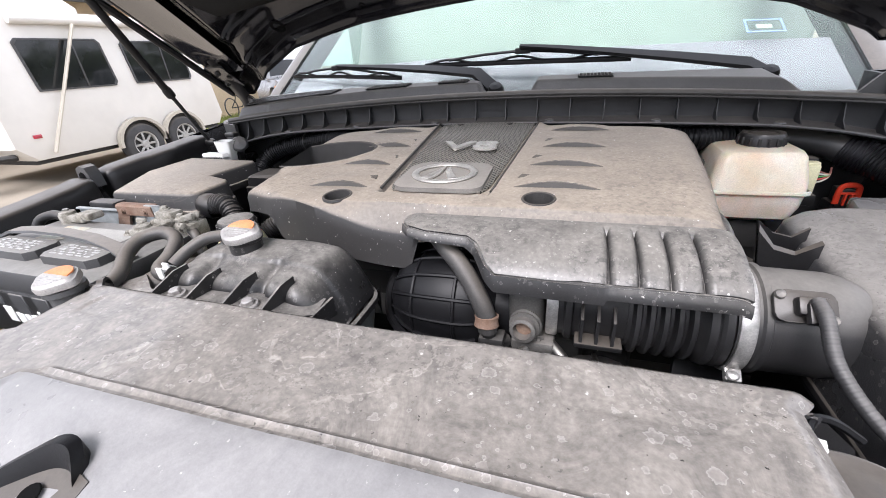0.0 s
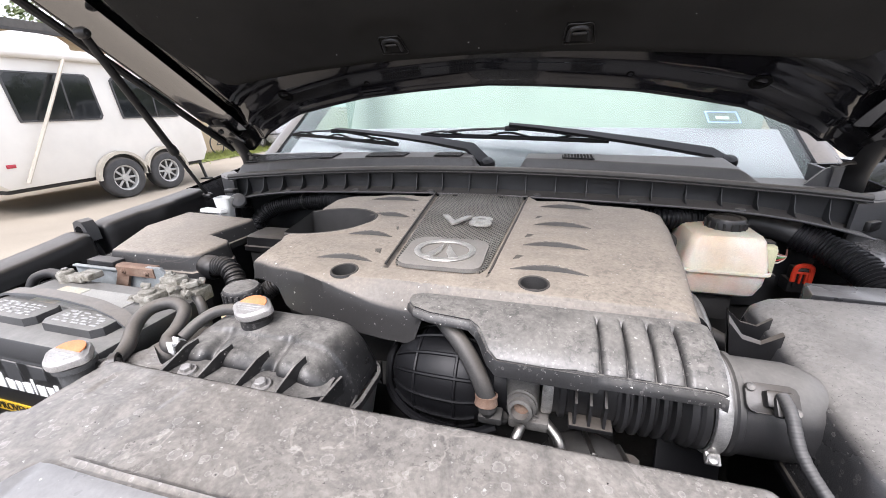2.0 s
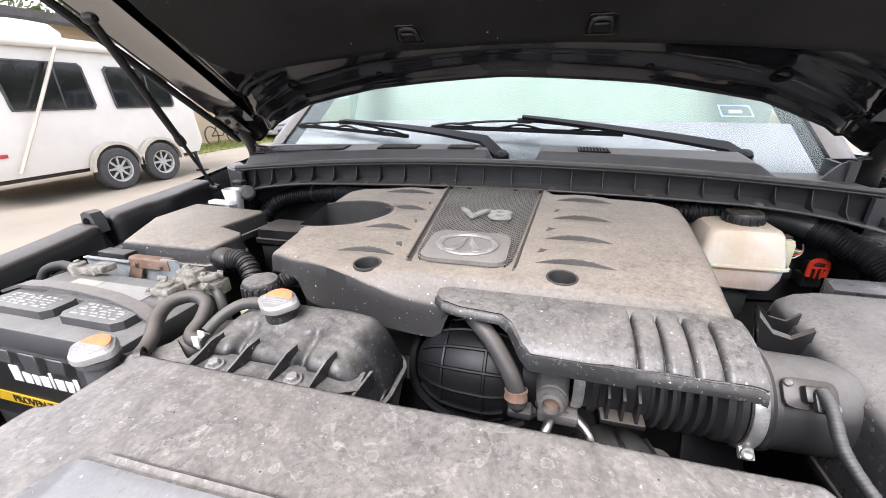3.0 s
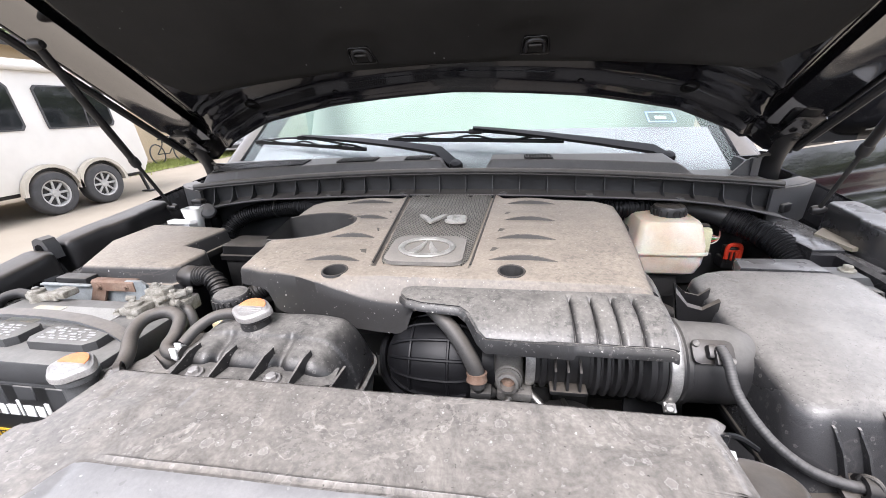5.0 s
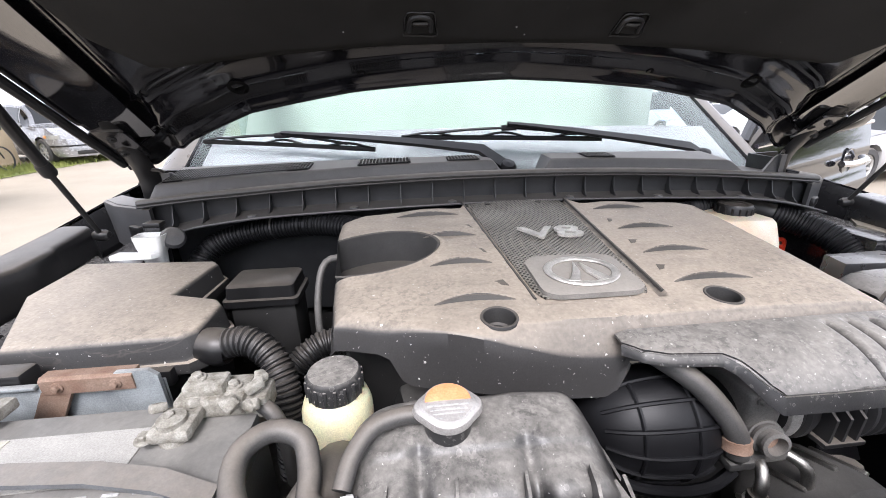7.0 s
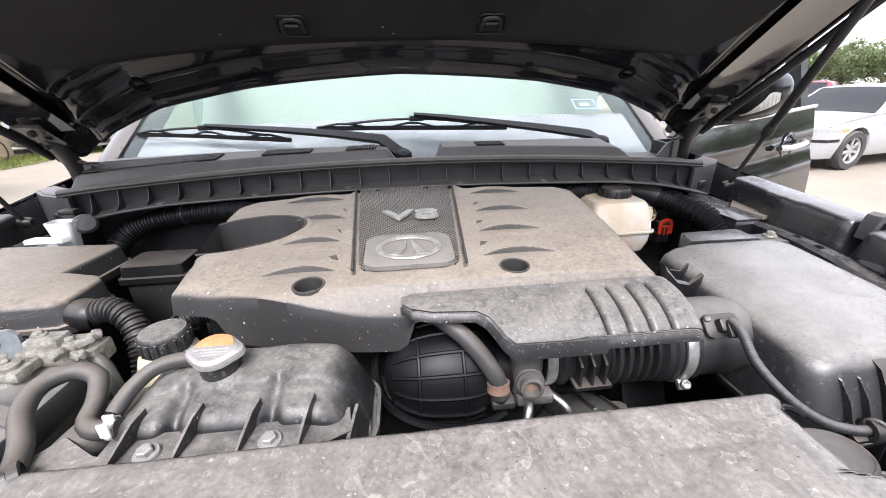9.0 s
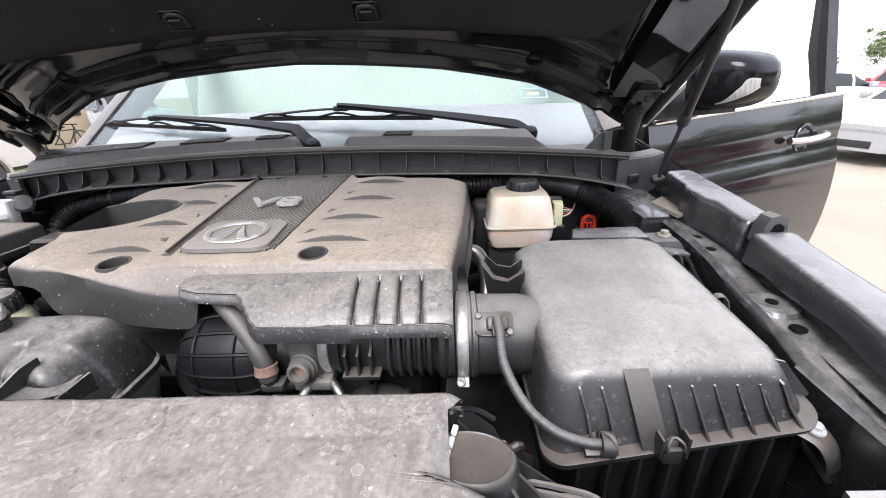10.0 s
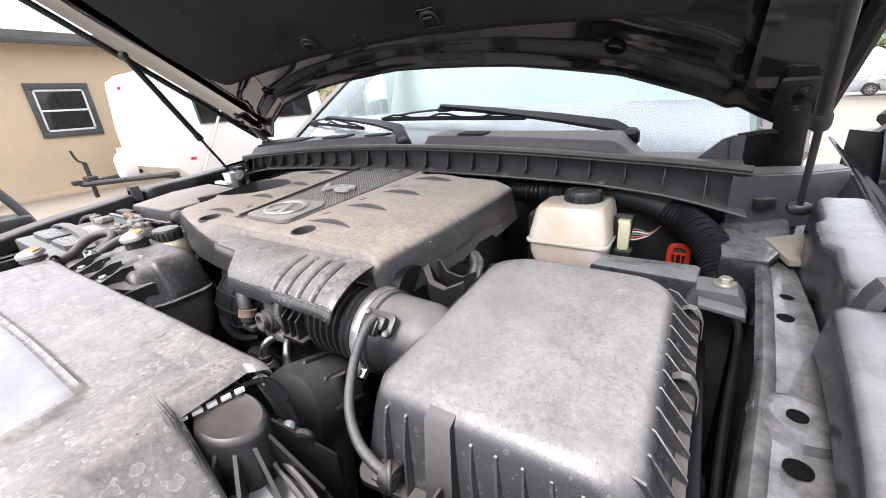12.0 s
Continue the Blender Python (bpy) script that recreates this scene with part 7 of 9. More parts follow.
for o in (0.0, 0.008):
    part("hose", tube([(0.352, 0.212 - o, 1.118), (0.372, 0.206 - o, 1.112), (0.40, 0.203 - o, 1.107), (0.43, 0.196 - o, 1.104), (0.45, 0.18 - o, 1.100)], 0.0028, 6, 0.006), M_HOSE, lug)

# ---- coolant expansion tank ----
exp_ = thing("coolant_tank", (-0.165, 0.31, 1.06), "scuffed black plastic coolant tank with moulded ribs", "coolant tank")


def tank_ring(k, z):
    return [(x, y, z) for x, y in rrect(-0.270 + 0.012 * k, -0.050 - 0.016 * k, 0.272 + 0.010 * k, 0.372 - 0.010 * k, 0.034, 7)]


LOBES = (-0.214, -0.132)        # creases between the three lobes


def tank_top(u, v):
    """Upper half: a loaf that leans to the front, its front edge swelling into three lobes."""
    x = -0.272 + 0.220 * u
    crease = sum(math.exp(-((x - c) / 0.0075) ** 2) for c in LOBES)
    y = 0.262 + 0.009 * crease * (1 - v) + 0.112 * v
    back = 1.194 - 0.004 * smooth(0.70, 0.9, u) - 0.012 * (1 - smooth(0.0, 0.22, u))
    front = 1.187 - 0.003 * crease - 0.006 * smooth(0.72, 0.95, u)
    z = front + (back - front) * smooth(0.10, 0.62, v) - 0.0045 * crease * (1 - smooth(0.16, 0.46, v)) - 0.0030 * (1 - smooth(0.36, 0.42, v))
    z -= 0.028 * (1 - math.sqrt(max(0.0, 1 - (1 - min(1, v / 0.17)) ** 2)))
    z -= 0.050 * (1 - math.sqrt(max(0.0, 1 - (1 - min(1, (1 - v) / 0.22)) ** 2)))
    ex = min(1, u / 0.13)
    z -= 0.034 * (1 - math.sqrt(max(0.0, 1 - (1 - ex) ** 2)))
    z -= 0.054 * max(0.0, (u - 0.83) / 0.17) ** 1.9
    z += 0.0008 * noise.noise((x * 60, y * 60, 4))
    return (x, y, z)


part("tank_body", join(sheet(tank_top, 110, 60), loft([[tank_top(k / 40, 0.0) for k in range(41)], [(q[0], q[1] + 0.002, 1.128) for q in (tank_top(k / 40, 0.0) for k in range(41))], [(q[0], q[1] + 0.01, 1.05) for q in (tank_top(k / 40, 0.0) for k in range(41))]], False, False, False),
                            loft([[tank_top(1.0, k / 20) for k in range(21)], [(q[0] + 0.002, q[1], 1.126) for q in (tank_top(1.0, k / 20) for k in range(21))]], False, False, False)), M_DEGAS, exp_, sharp=60)
part("seam_flange", loft([tank_ring(-0.30, 1.116), tank_ring(-0.52, 1.118), tank_ring(-0.52, 1.126), tank_ring(-0.30, 1.128)], False, False), M_DEGAS, exp_)
part("lower_half", loft([tank_ring(1.2, 1.02), tank_ring(0.4, 1.05), tank_ring(-0.15, 1.10), tank_ring(-0.2, 1.120)]), M_TANKLOW, exp_, "dull grey translucent lower half")
part("mounting_shelf", join(box(-0.262, -0.100, 0.232, 0.272, 1.1655, 1.1715, 0.0015), loft([[(-0.100, 0.234, z - 0.001), (-0.062, 0.262, z - 0.010), (-0.066, 0.290, z - 0.010), (-0.104, 0.280, z)] for z in (1.1655, 1.1712)])), M_DEGAS, exp_)
for x in (-0.246, -0.198, -0.150, -0.103):
    part("gusset", loft([[(x + d, 0.2335, 1.171), (x + d + 0.002, 0.2345, 1.1765), (x + d + 0.007, 0.266, 1.1895), (x + d + 0.009, 0.282, 1.1905), (x + d + 0.009, 0.282, 1.169)] for d in (-0.0012, 0.0012)]), M_DEGAS, exp_)
part("end_gusset", loft([[(-0.066, 0.252, z0), (-0.063, 0.252, z0), (-0.058, 0.292, z1), (-0.061, 0.292, z1)] for z0, z1 in ((1.13, 1.12), (1.160, 1.163))]), M_DEGAS, exp_)
for x in (-0.2215, -0.1255):
    bolt(exp_, (x, 0.249, 1.1715), 0.0098, (0, -0.1, 1), M_CAP)
part("filler_neck", lathe([(0.0185, -0.03), (0.0185, 0.004), (0.0205, 0.006), (0.0205, 0.010), (0.018, 0.013), (0, 0.013)], (-0.190, 0.326, 1.198), (0, 0, 1), 24), M_DEGAS, exp_)


def rad_cap(parent, at, tilt):
    """Pressed metal radiator cap with two ears and an orange half label."""
    q = Matrix.Translation(at) @ Matrix.Rotation(radians(tilt), 4, "X")
    pts = []
    for k in range(40):
        a = 2 * math.pi * k / 40
        r = 0.0215 + 0.0055 * max(0, math.cos(2 * a)) ** 3
        pts.append((r * math.cos(a), r * 0.96 * math.sin(a)))
    c = part("pressure_cap", moved(loft([[(x * s, y * s, z) for x, y in pts] for s, z in ((0.93, -0.002), (1.0, -0.0015), (1.0, 0.0025), (0.95, 0.005), (0.84, 0.0056), (0.80, 0.0066), (0.76, 0.0074), (0.3, 0.0078))]), q), M_CAP, parent, "worn zinc pressure cap with a faded orange label")
    half = [(0.0175 * math.cos(a), 0.002 + 0.0150 * math.sin(a)) for a in [math.pi * k / 14 for k in range(15)]]
    part("warning_label", moved(prism(half, 0.0070, 0.0084, 0.0003), q), M_ORANGE, c)
    for k in range(4):
        w = 0.016 - 0.0022 * k
        part("text_bar", moved(box(-w, w, -0.0015 - 0.0034 * k - 0.0011, -0.0015 - 0.0034 * k, 0.0068, 0.0081 - 0.0002 * k, 0.0001, 1), q), M_GRIT, c)
    return c


rad_cap(exp_, (-0.190, 0.324, 1.2115), 13)
# hoses about the tank and the radiator filler
rf = thing("radiator_filler", (-0.334, 0.21, 1.13), "radiator filler neck with a zinc pressure cap", "radiator filler")
rad_cap(rf, (-0.332, 0.213, 1.197), 9)
part("neck", lathe([(0.016, -0.06), (0.016, -0.012), (0.0195, -0.010), (0.0195, -0.004), (0, -0.004)], (-0.330, 0.214, 1.196), (0, 0, 1), 24), M_PLATE, rf)
hz = part("overflow_hose", tube([(-0.312, 0.222, 1.180), (-0.312, 0.238, 1.176), (-0.322, 0.262, 1.180), (-0.338, 0.288, 1.192), (-0.340, 0.312, 1.200), (-0.322, 0.328, 1.202), (-0.300, 0.324, 1.196), (-0.292, 0.304, 1.184), (-0.290, 0.286, 1.177), (-0.276, 0.277, 1.176), (-0.256, 0.276, 1.178)], 0.0085, 12, 0.006), M_HOSE, rf, "looped grey rubber overflow hose")
part("hose_clip", join(lathe([(0.0088, -0.0025), (0.0100, -0.002), (0.0100, 0.002), (0.0088, 0.0025)], (-0.262, 0.276, 1.178), (1, 0, 0), 16), box(-0.2665, -0.2575, 0.266, 0.2685, 1.176, 1.190, 0.0008), box(-0.2665, -0.2575, 0.2745, 0.277, 1.182, 1.192, 0.0008), box(-0.2665, -0.2575, 0.2665, 0.277, 1.1835, 1.186, 0.0008)), M_WHITE, hz, "white plastic hose clip")
part("wire_clip", lathe([(0.0098, -0.004), (0.0125, -0.003), (0.0125, 0.003), (0.0098, 0.004)], (-0.298, 0.231, 1.181), (1, 0.8, 0), 14), M_BLACK, hz)
part("tank_hose", tube([(-0.268, 0.288, 1.182), (-0.262, 0.306, 1.192), (-0.248, 0.322, 1.201), (-0.228, 0.328, 1.2045), (-0.204, 0.328, 1.205)], 0.0072, 10, 0.006), M_HOSE, exp_, "small grey tank hose")
part("lower_hose", tube([(-0.300, 0.10, 1.0), (-0.318, 0.20, 1.09), (-0.306, 0.262, 1.140), (-0.288, 0.31, 1.150), (-0.285, 0.36, 1.12), (-0.28, 0.40, 1.06)], 0.024, 16, 0.01), M_HOSE, rf, "thick grey radiator hose")

# ---- power steering bottle ----
psb = thing("power_steering_bottle", (-0.292, 0.415, 1.08), "cream plastic fluid bottle with a dusty black cap", "fluid bottle")
part("bottle", lathe([(0, -0.11), (0.030, -0.11), (0.034, -0.10), (0.0352, -0.045), (0.0345, -0.032), (0.031, -0.021), (0.025, -0.016), (0.0225, -0.012), (0, -0.012)], (-0.292, 0.413, 1.181), (0, 0, 1), 30), M_BOTTLE, psb)
pc = part("cap", lathe([(0.0235, -0.020), (0.026, -0.018), (0.0265, 0.002), (0.024, 0.006), (0.012, 0.0068), (0, 0.007)], (-0.292, 0.413, 1.183), (0, 0, 1), 34), M_SHROUD, psb, "dusty black ribbed cap")
for k in range(18):
    a = 2 * math.pi * k / 18
    part("grip", box(-0.0015, 0.0015, -0.0015, 0.0015, 0, 0.017, 0.0005), M_SHROUD, pc).matrix_basis = pose(-0.292 + 0.0266 * math.cos(a), 0.413 + 0.0266 * math.sin(a), 1.167)

# ---- battery ----
bat = thing("battery", (-0.51, 0.335, 0.95), "dusty grey car battery with a black and gold label", "battery")
case = part("case", join(box(-0.662, -0.358, 0.247, 0.400, 0.955, 1.150, 0.006), box(-0.665, -0.355, 0.244, 0.403, 1.138, 1.172, 0.005)), M_BATTERY, bat)
for x0, x1 in ((-0.626, -0.508), (-0.490, -0.386)):
    vc = part("vent_cover", prism([(x0 + 0.010, 0.270), (x1 - 0.010, 0.270), (x1, 0.280), (x1, 0.306), (x1 - 0.006, 0.312), (x0, 0.312), (x0, 0.280)], 1.170, 1.184, 0.002), M_BATTERY, case)
    random.seed(int(1000 * abs(x0)))
    for r in range(5):
        xx = x0 + 0.014
        while xx < x1 - 0.018:
            w = random.uniform(0.003, 0.013)
            part("print_bar", box(xx, min(xx + w, x1 - 0.012), 0.279 + 0.0056 * r, 0.2795 + 0.0056 * r + random.uniform(0.0012, 0.0032), 1.1835, 1.1846, 0.0002, 1), M_GRIT, vc)
            xx += w + random.uniform(0.002, 0.010)
part("strap", loft([[(x, y - 0.009, z), (x, y + 0.009, z), (x, y + 0.009, z + 0.004), (x, y - 0.009, z + 0.004)] for x, y, z in [(-0.664, 0.318, 1.174), (-0.62, 0.318, 1.188), (-0.56, 0.318, 1.193), (-0.50, 0.317, 1.193), (-0.44, 0.314, 1.190), (-0.395, 0.308, 1.184), (-0.358, 0.300, 1.172)]]), M_GREYPL, case, "grey carrying strap across the battery")
part("top_label", box(-0.606, -0.438, 0.322, 0.376, 1.1715, 1.1730, 0.0003, 1), M_PAPER, case, "faded paper label")
part("top_label_band", box(-0.604, -0.55, 0.324, 0.374, 1.1728, 1.1736, 0.0003, 1), M_FADED, case)
lab = part("front_label", box(-0.655, -0.366, 0.2452, 0.2475, 1.015, 1.134, 0.0006, 1), M_LABEL, case, "black label with white and gold print")
part("label_band", box(-0.655, -0.366, 0.2438, 0.2455, 1.040, 1.058, 0.0004, 1), M_GOLD, lab)
# brand wordmark as plain white blocks
for x0, w, h in ((-0.632, 0.018, 0.026), (-0.610, 0.016, 0.018), (-0.591, 0.011, 0.018), (-0.577, 0.016, 0.018), (-0.558, 0.005, 0.026), (-0.550, 0.016, 0.018), (-0.531, 0.013, 0.018), (-0.515, 0.008, 0.024)):
    part("wordmark_block", box(x0 + 0.06, x0 + 0.06 + w, 0.2438, 0.2455, 1.085, 1.085 + h, 0.001, 1), M_WHITE, lab)
for x0, w in ((-0.512, 0.010), (-0.500, 0.010), (-0.488, 0.007), (-0.479, 0.010)):
    part("wordmark_block", box(x0 + 0.05, x0 + 0.05 + w, 0.2440, 0.2455, 1.066, 1.078, 0.0005, 1), M_GOLD, lab)
part("label_text", text_mesh("PROVEN TOUGH", 0.017, 0.0004, Matrix.Translation((-0.53, 0.2434, 1.049)) @ Matrix.Rotation(radians(90), 4, "X")), M_LABEL, lab)
for k in range(5):
    part("side_groove", box(-0.662 + 0.05 * k + 0.02, -0.662 + 0.05 * k + 0.05, 0.2442, 0.2472, 1.100 + 0.012 * (k % 2), 1.134, 0.001, 1), M_BATTERY, lab)
tp = thing("battery_terminal", (-0.405, 0.395, 1.172), "corroded positive battery terminal with a fuse block", "terminal")
part("clamp_body", join(lathe([(0, 0), (0.013, 0), (0.011, 0.02), (0.006, 0.022), (0, 0.022)], (-0.402, 0.375, 1.172), (0, 0, 1), 18), box(-0.418, -0.385, 0.362, 0.395, 1.176, 1.188, 0.004)), M_CORRODE, tp)
part("fuse_block", join(box(-0.412, -0.352, 0.392, 0.428, 1.172, 1.192, 0.004), box(-0.405, -0.37, 0.398, 0.420, 1.19, 1.202, 0.003), box(-0.36, -0.335, 0.395, 0.425, 1.165, 1.187, 0.003)), M_CORRODE, tp, "pale corroded fuse block")
for q in ((-0.404, 0.376, 1.190), (-0.395, 0.41, 1.202), (-0.365, 0.408, 1.192), (-0.347, 0.41, 1.187), (-0.42, 0.366, 1.180)):
    bolt(tp, q, 0.0075, mat=M_CORRODE)
random.seed(21)
for _ in range(12):
    part("crust", moved(box(-random.uniform(0.004, 0.010), random.uniform(0.004, 0.010), -0.0045, 0.0045, -0.003, 0.005, 0.002), pose(-0.418 + 0.075 * random.random(), 0.365 + 0.06 * random.random(), 1.186 + 0.010 * random.random(), random.uniform(-30, 30), random.uniform(-30, 30), random.uniform(0, 180))), M_CORRODE, tp)
part("cable", tube([(-0.345, 0.402, 1.178), (-0.33, 0.395, 1.168), (-0.322, 0.39, 1.14), (-0.325, 0.40, 1.08)], 0.007, 10, 0.006), M_HOSE, tp)
tp.matrix_basis = Matrix.Translation((-0.012, -0.012, 0)) @ tp.matrix_basis
tn = thing("battery_terminal", (-0.628, 0.40, 1.172), "grey negative battery terminal and cable", "terminal")
part("clamp_body", join(lathe([(0, 0), (0.013, 0), (0.011, 0.018), (0.006, 0.02), (0, 0.02)], (-0.628, 0.392, 1.172), (0, 0, 1), 18), box(-0.645, -0.585, 0.384, 0.402, 1.174, 1.186, 0.003), box(-0.60, -0.57, 0.386, 0.412, 1.178, 1.19, 0.003)), M_CORRODE, tn)
bolt(tn, (-0.628, 0.392, 1.189), 0.0075, mat=M_ALU)
part("cable", tube([(-0.645, 0.393, 1.18), (-0.67, 0.392, 1.182), (-0.695, 0.38, 1.17), (-0.70, 0.36, 1.12)], 0.008, 10, 0.006), M_RUBBER, tn)
hold = thing("battery_hold_down", (-0.51, 0.445, 1.10), "galvanised battery hold-down bracket with rust on top", "bracket")
part("back_plate", box(-0.662, -0.440, 0.4315, 0.4350, 1.10, 1.178, 0.0015), M_GALV, hold, "pale galvanised plate")
part("plate_rim", box(-0.662, -0.556, 0.4270, 0.4350, 1.178, 1.182, 0.0015), M_GALV, hold)
part("leg", loft([[(-0.580, y, 1.12), (-0.552, y, 1.12), (-0.520, y, 1.178), (-0.548, y, 1.178)] for y in (0.424, 0.4285)]), M_RUST, hold, "rusty slanted leg")
part("leg", loft([[(-0.470, y, 1.12), (-0.438, y, 1.12), (-0.440, y, 1.188), (-0.448, y, 1.195), (-0.478, y, 1.195), (-0.484, y, 1.180)] for y in (0.424, 0.4285)]), M_GALV, hold)
part("rusty_top", loft([[(x, 0.4225, 1.176), (x, 0.4220, 1.1915), (x, 0.425, 1.1945), (x, 0.436, 1.1945), (x, 0.436, 1.190), (x, 0.428, 1.176)] for x in (-0.545, -0.520, -0.490, -0.462)]), M_RUST, hold, "rust-brown upper flange")
for x in (-0.530, -0.478):
    bolt(hold, (x, 0.4225, 1.184), 0.0055, (0, -1, 0), M_RUST)
part("foam_block", box(-0.640, -0.575, 0.437, 0.462, 1.12, 1.190, 0.004), M_BLACK, hold)
part("tray", box(-0.68, -0.34, 0.235, 0.47, 0.90, 0.956, 0.006), M_BLACK, hold)
hold.matrix_basis = Matrix.Translation((-0.024, 0.008, -0.003)) @ hold.matrix_basis

# ---- fuse box ----
fuse = thing("fuse_box", (-0.60, 0.61, 1.02), "dusty black fuse box with an L-shaped lid", "fuse box")
FB = [(-0.648, 0.480), (-0.470, 0.486), (-0.455, 0.500), (-0.452, 0.560), (-0.462, 0.574), (-0.530, 0.598), (-0.520, 0.712), (-0.530, 0.724), (-0.742, 0.742), (-0.735, 0.62)]


def grow(pts, d):
    c = Vector((-0.60, 0.60))
    return [tuple(Vector(p) + (Vector(p) - c).normalized() * d) for p in pts]


part("lid", loft([[(x, y, z) for x, y in grow(FB, d)] for d, z in ((0.009, 1.150), (0.0095, 1.158), (0.0085, 1.1625), (0.004, 1.164), (0.002, 1.168), (-0.001, 1.188), (-0.003, 1.192), (-0.0055, 1.1940), (-0.009, 1.1945))]), M_COVER, fuse, sharp=40)
part("body", loft([[(x, y, z) for x, y in grow(FB, d)] for d, z in ((-0.012, 1.02), (-0.004, 1.12), (-0.001, 1.152))]), M_BLACK, fuse)
for x in (-0.60, -0.50):
    part("latch", box(x - 0.022, x + 0.022, 0.470, 0.482, 1.142, 1.162, 0.002), M_BLACK, fuse)
part("rubber_boot", lathe([(0.020, -0.012), (0.022, 0.0), (0.022, 0.012), (0.018, 0.02)], (-0.445, 0.505, 1.168), (1, -0.2, -0.1), 16), M_BLACK, fuse)
hf = thing("corrugated_hose", (-0.43, 0.50, 1.16), "black corrugated wiring conduit from the fuse box", "hose")
part("sleeve", tube([(-0.435, 0.503, 1.170), (-0.405, 0.500, 1.174), (-0.378, 0.488, 1.160), (-0.362, 0.470, 1.130), (-0.358, 0.455, 1.09), (-0.36, 0.45, 1.02)], 0.0165, 14, 0.0016, 0.0064, 0.0012), M_RUBBER, hf)
hf2 = thing("corrugated_hose", (-0.35, 0.56, 1.10), "black corrugated hose beside the engine", "hose")
part("sleeve", tube([(-0.40, 0.50, 1.06), (-0.375, 0.535, 1.10), (-0.335, 0.56, 1.125), (-0.29, 0.565, 1.12)], 0.017, 14, 0.0016, 0.0064, 0.0012), M_RUBBER, hf2)
relay = thing("relay_box", (-0.44, 0.69, 1.08), "small black relay box beside the engine cover", "relay box")
part("lid", loft([[(x, y, z) for x, y in rrect(-0.496 + i, -0.384 - i, 0.640 + i, 0.722 - i, 0.008)] for i, z in ((0.0, 1.146), (0.0, 1.156), (0.004, 1.158), (0.006, 1.176), (0.010, 1.179))]), M_BLACK, relay)
part("body", box(-0.489, -0.391, 0.648, 0.716, 1.04, 1.15, 0.006), M_DARK, relay)
wf = thing("washer_filler", (-0.655, 0.78, 1.16), "white plastic washer filler funnel", "washer filler")
part("funnel", loft([[(x, y, z) for x, y in rrect(-0.651 - a, -0.651 + a, 0.772 - b, 0.772 + b, 0.006, 4)] for a, b, z in ((0.014, 0.010, 1.15), (0.017, 0.012, 1.195), (0.021, 0.014, 1.205), (0.024, 0.016, 1.229), (0.0225, 0.0145, 1.229), (0.015, 0.010, 1.20))], True, True), M_WHITE, wf)
part("ledge", prism([(-0.705, 0.742), (-0.640, 0.742), (-0.632, 0.752), (-0.70, 0.762)], 1.195, 1.204, 0.002), M_WHITE, wf)
part("cap_frame", join(box(-0.678, -0.648, 0.800, 0.822, 1.232, 1.242, 0.003), box(-0.676, -0.650, 0.802, 0.82, 1.16, 1.234, 0.004)), M_BLACK, wf)
part("grey_cap", moved(lathe([(0, -0.004), (0.018, -0.004), (0.020, 0.0), (0.016, 0.006), (0, 0.008)], (0, 0, 0), (0, 0, 1), 20), pose(-0.622, 0.785, 1.218, 60, 0, 40)), M_COWL, wf)

# ---- the yard: trailer, house, parked cars, trees ----
TX = -7.05
trailer = thing("travel_trailer", (TX - 1.1, 5.0, 0), "white travel trailer with dark windows and tandem wheels", "trailer")
PROFILE = [(3.50, 0.42), (6.80, 0.42), (6.93, 0.62), (6.86, 1.25), (6.68, 2.0), (6.50, 2.22), (6.1, 2.32), (4.0, 2.32), (3.55, 2.29), (3.38, 2.16), (3.30, 1.35), (3.30, 0.62)]


def trailer_ring(x, k):
    return [(x, 5.2 + (y - 5.2) * k, 1.4 + (z - 1.4) * k) for y, z in PROFILE]


tb = loft([trailer_ring(TX + 0.00, 0.965), trailer_ring(TX - 0.012, 0.99), trailer_ring(TX - 0.06, 1.0), trailer_ring(TX - 2.1, 1.0), trailer_ring(TX - 2.16, 0.97)])
part("shell", tb, M_TRAILER, trailer)


def side_window(y0, y1, z0, z1, slant=0.06, bars=(0.5,)):
    pts = [(y0 + slant, z0), (y1 - 0.04, z0), (y1, z0 + 0.06), (y1 - 0.05, z1 - 0.05), (y1 - 0.10, z1), (y0 + 0.05, z1), (y0, z1 - 0.05), (y0 + slant * 0.8, z0 + 0.05)]
    w = part("window", loft([[(TX + 0.016, y, z) for y, z in pts], [(TX - 0.01, y, z) for y, z in pts]]), M_TINT, trailer, "dark tinted trailer window")
    c = (0.5 * (y0 + y1), 0.5 * (z0 + z1))
    part("window_frame", loft([[(TX + o, c[0] + (y - c[0]) * k, c[1] + (z - c[1]) * (k + 0.02 * (k > 1))) for y, z in pts] for o, k in ((-0.005, 1.045), (0.022, 1.045), (0.024, 1.0), (0.012, 0.985))], False, False), M_DKTRIM, w)
    for b in bars:
        y = y0 + (y1 - y0) * b
        part("glazing_bar", box(TX + 0.012, TX + 0.024, y - 0.012, y + 0.012, z0, z1, 0.003), M_DKTRIM, w)
    return w


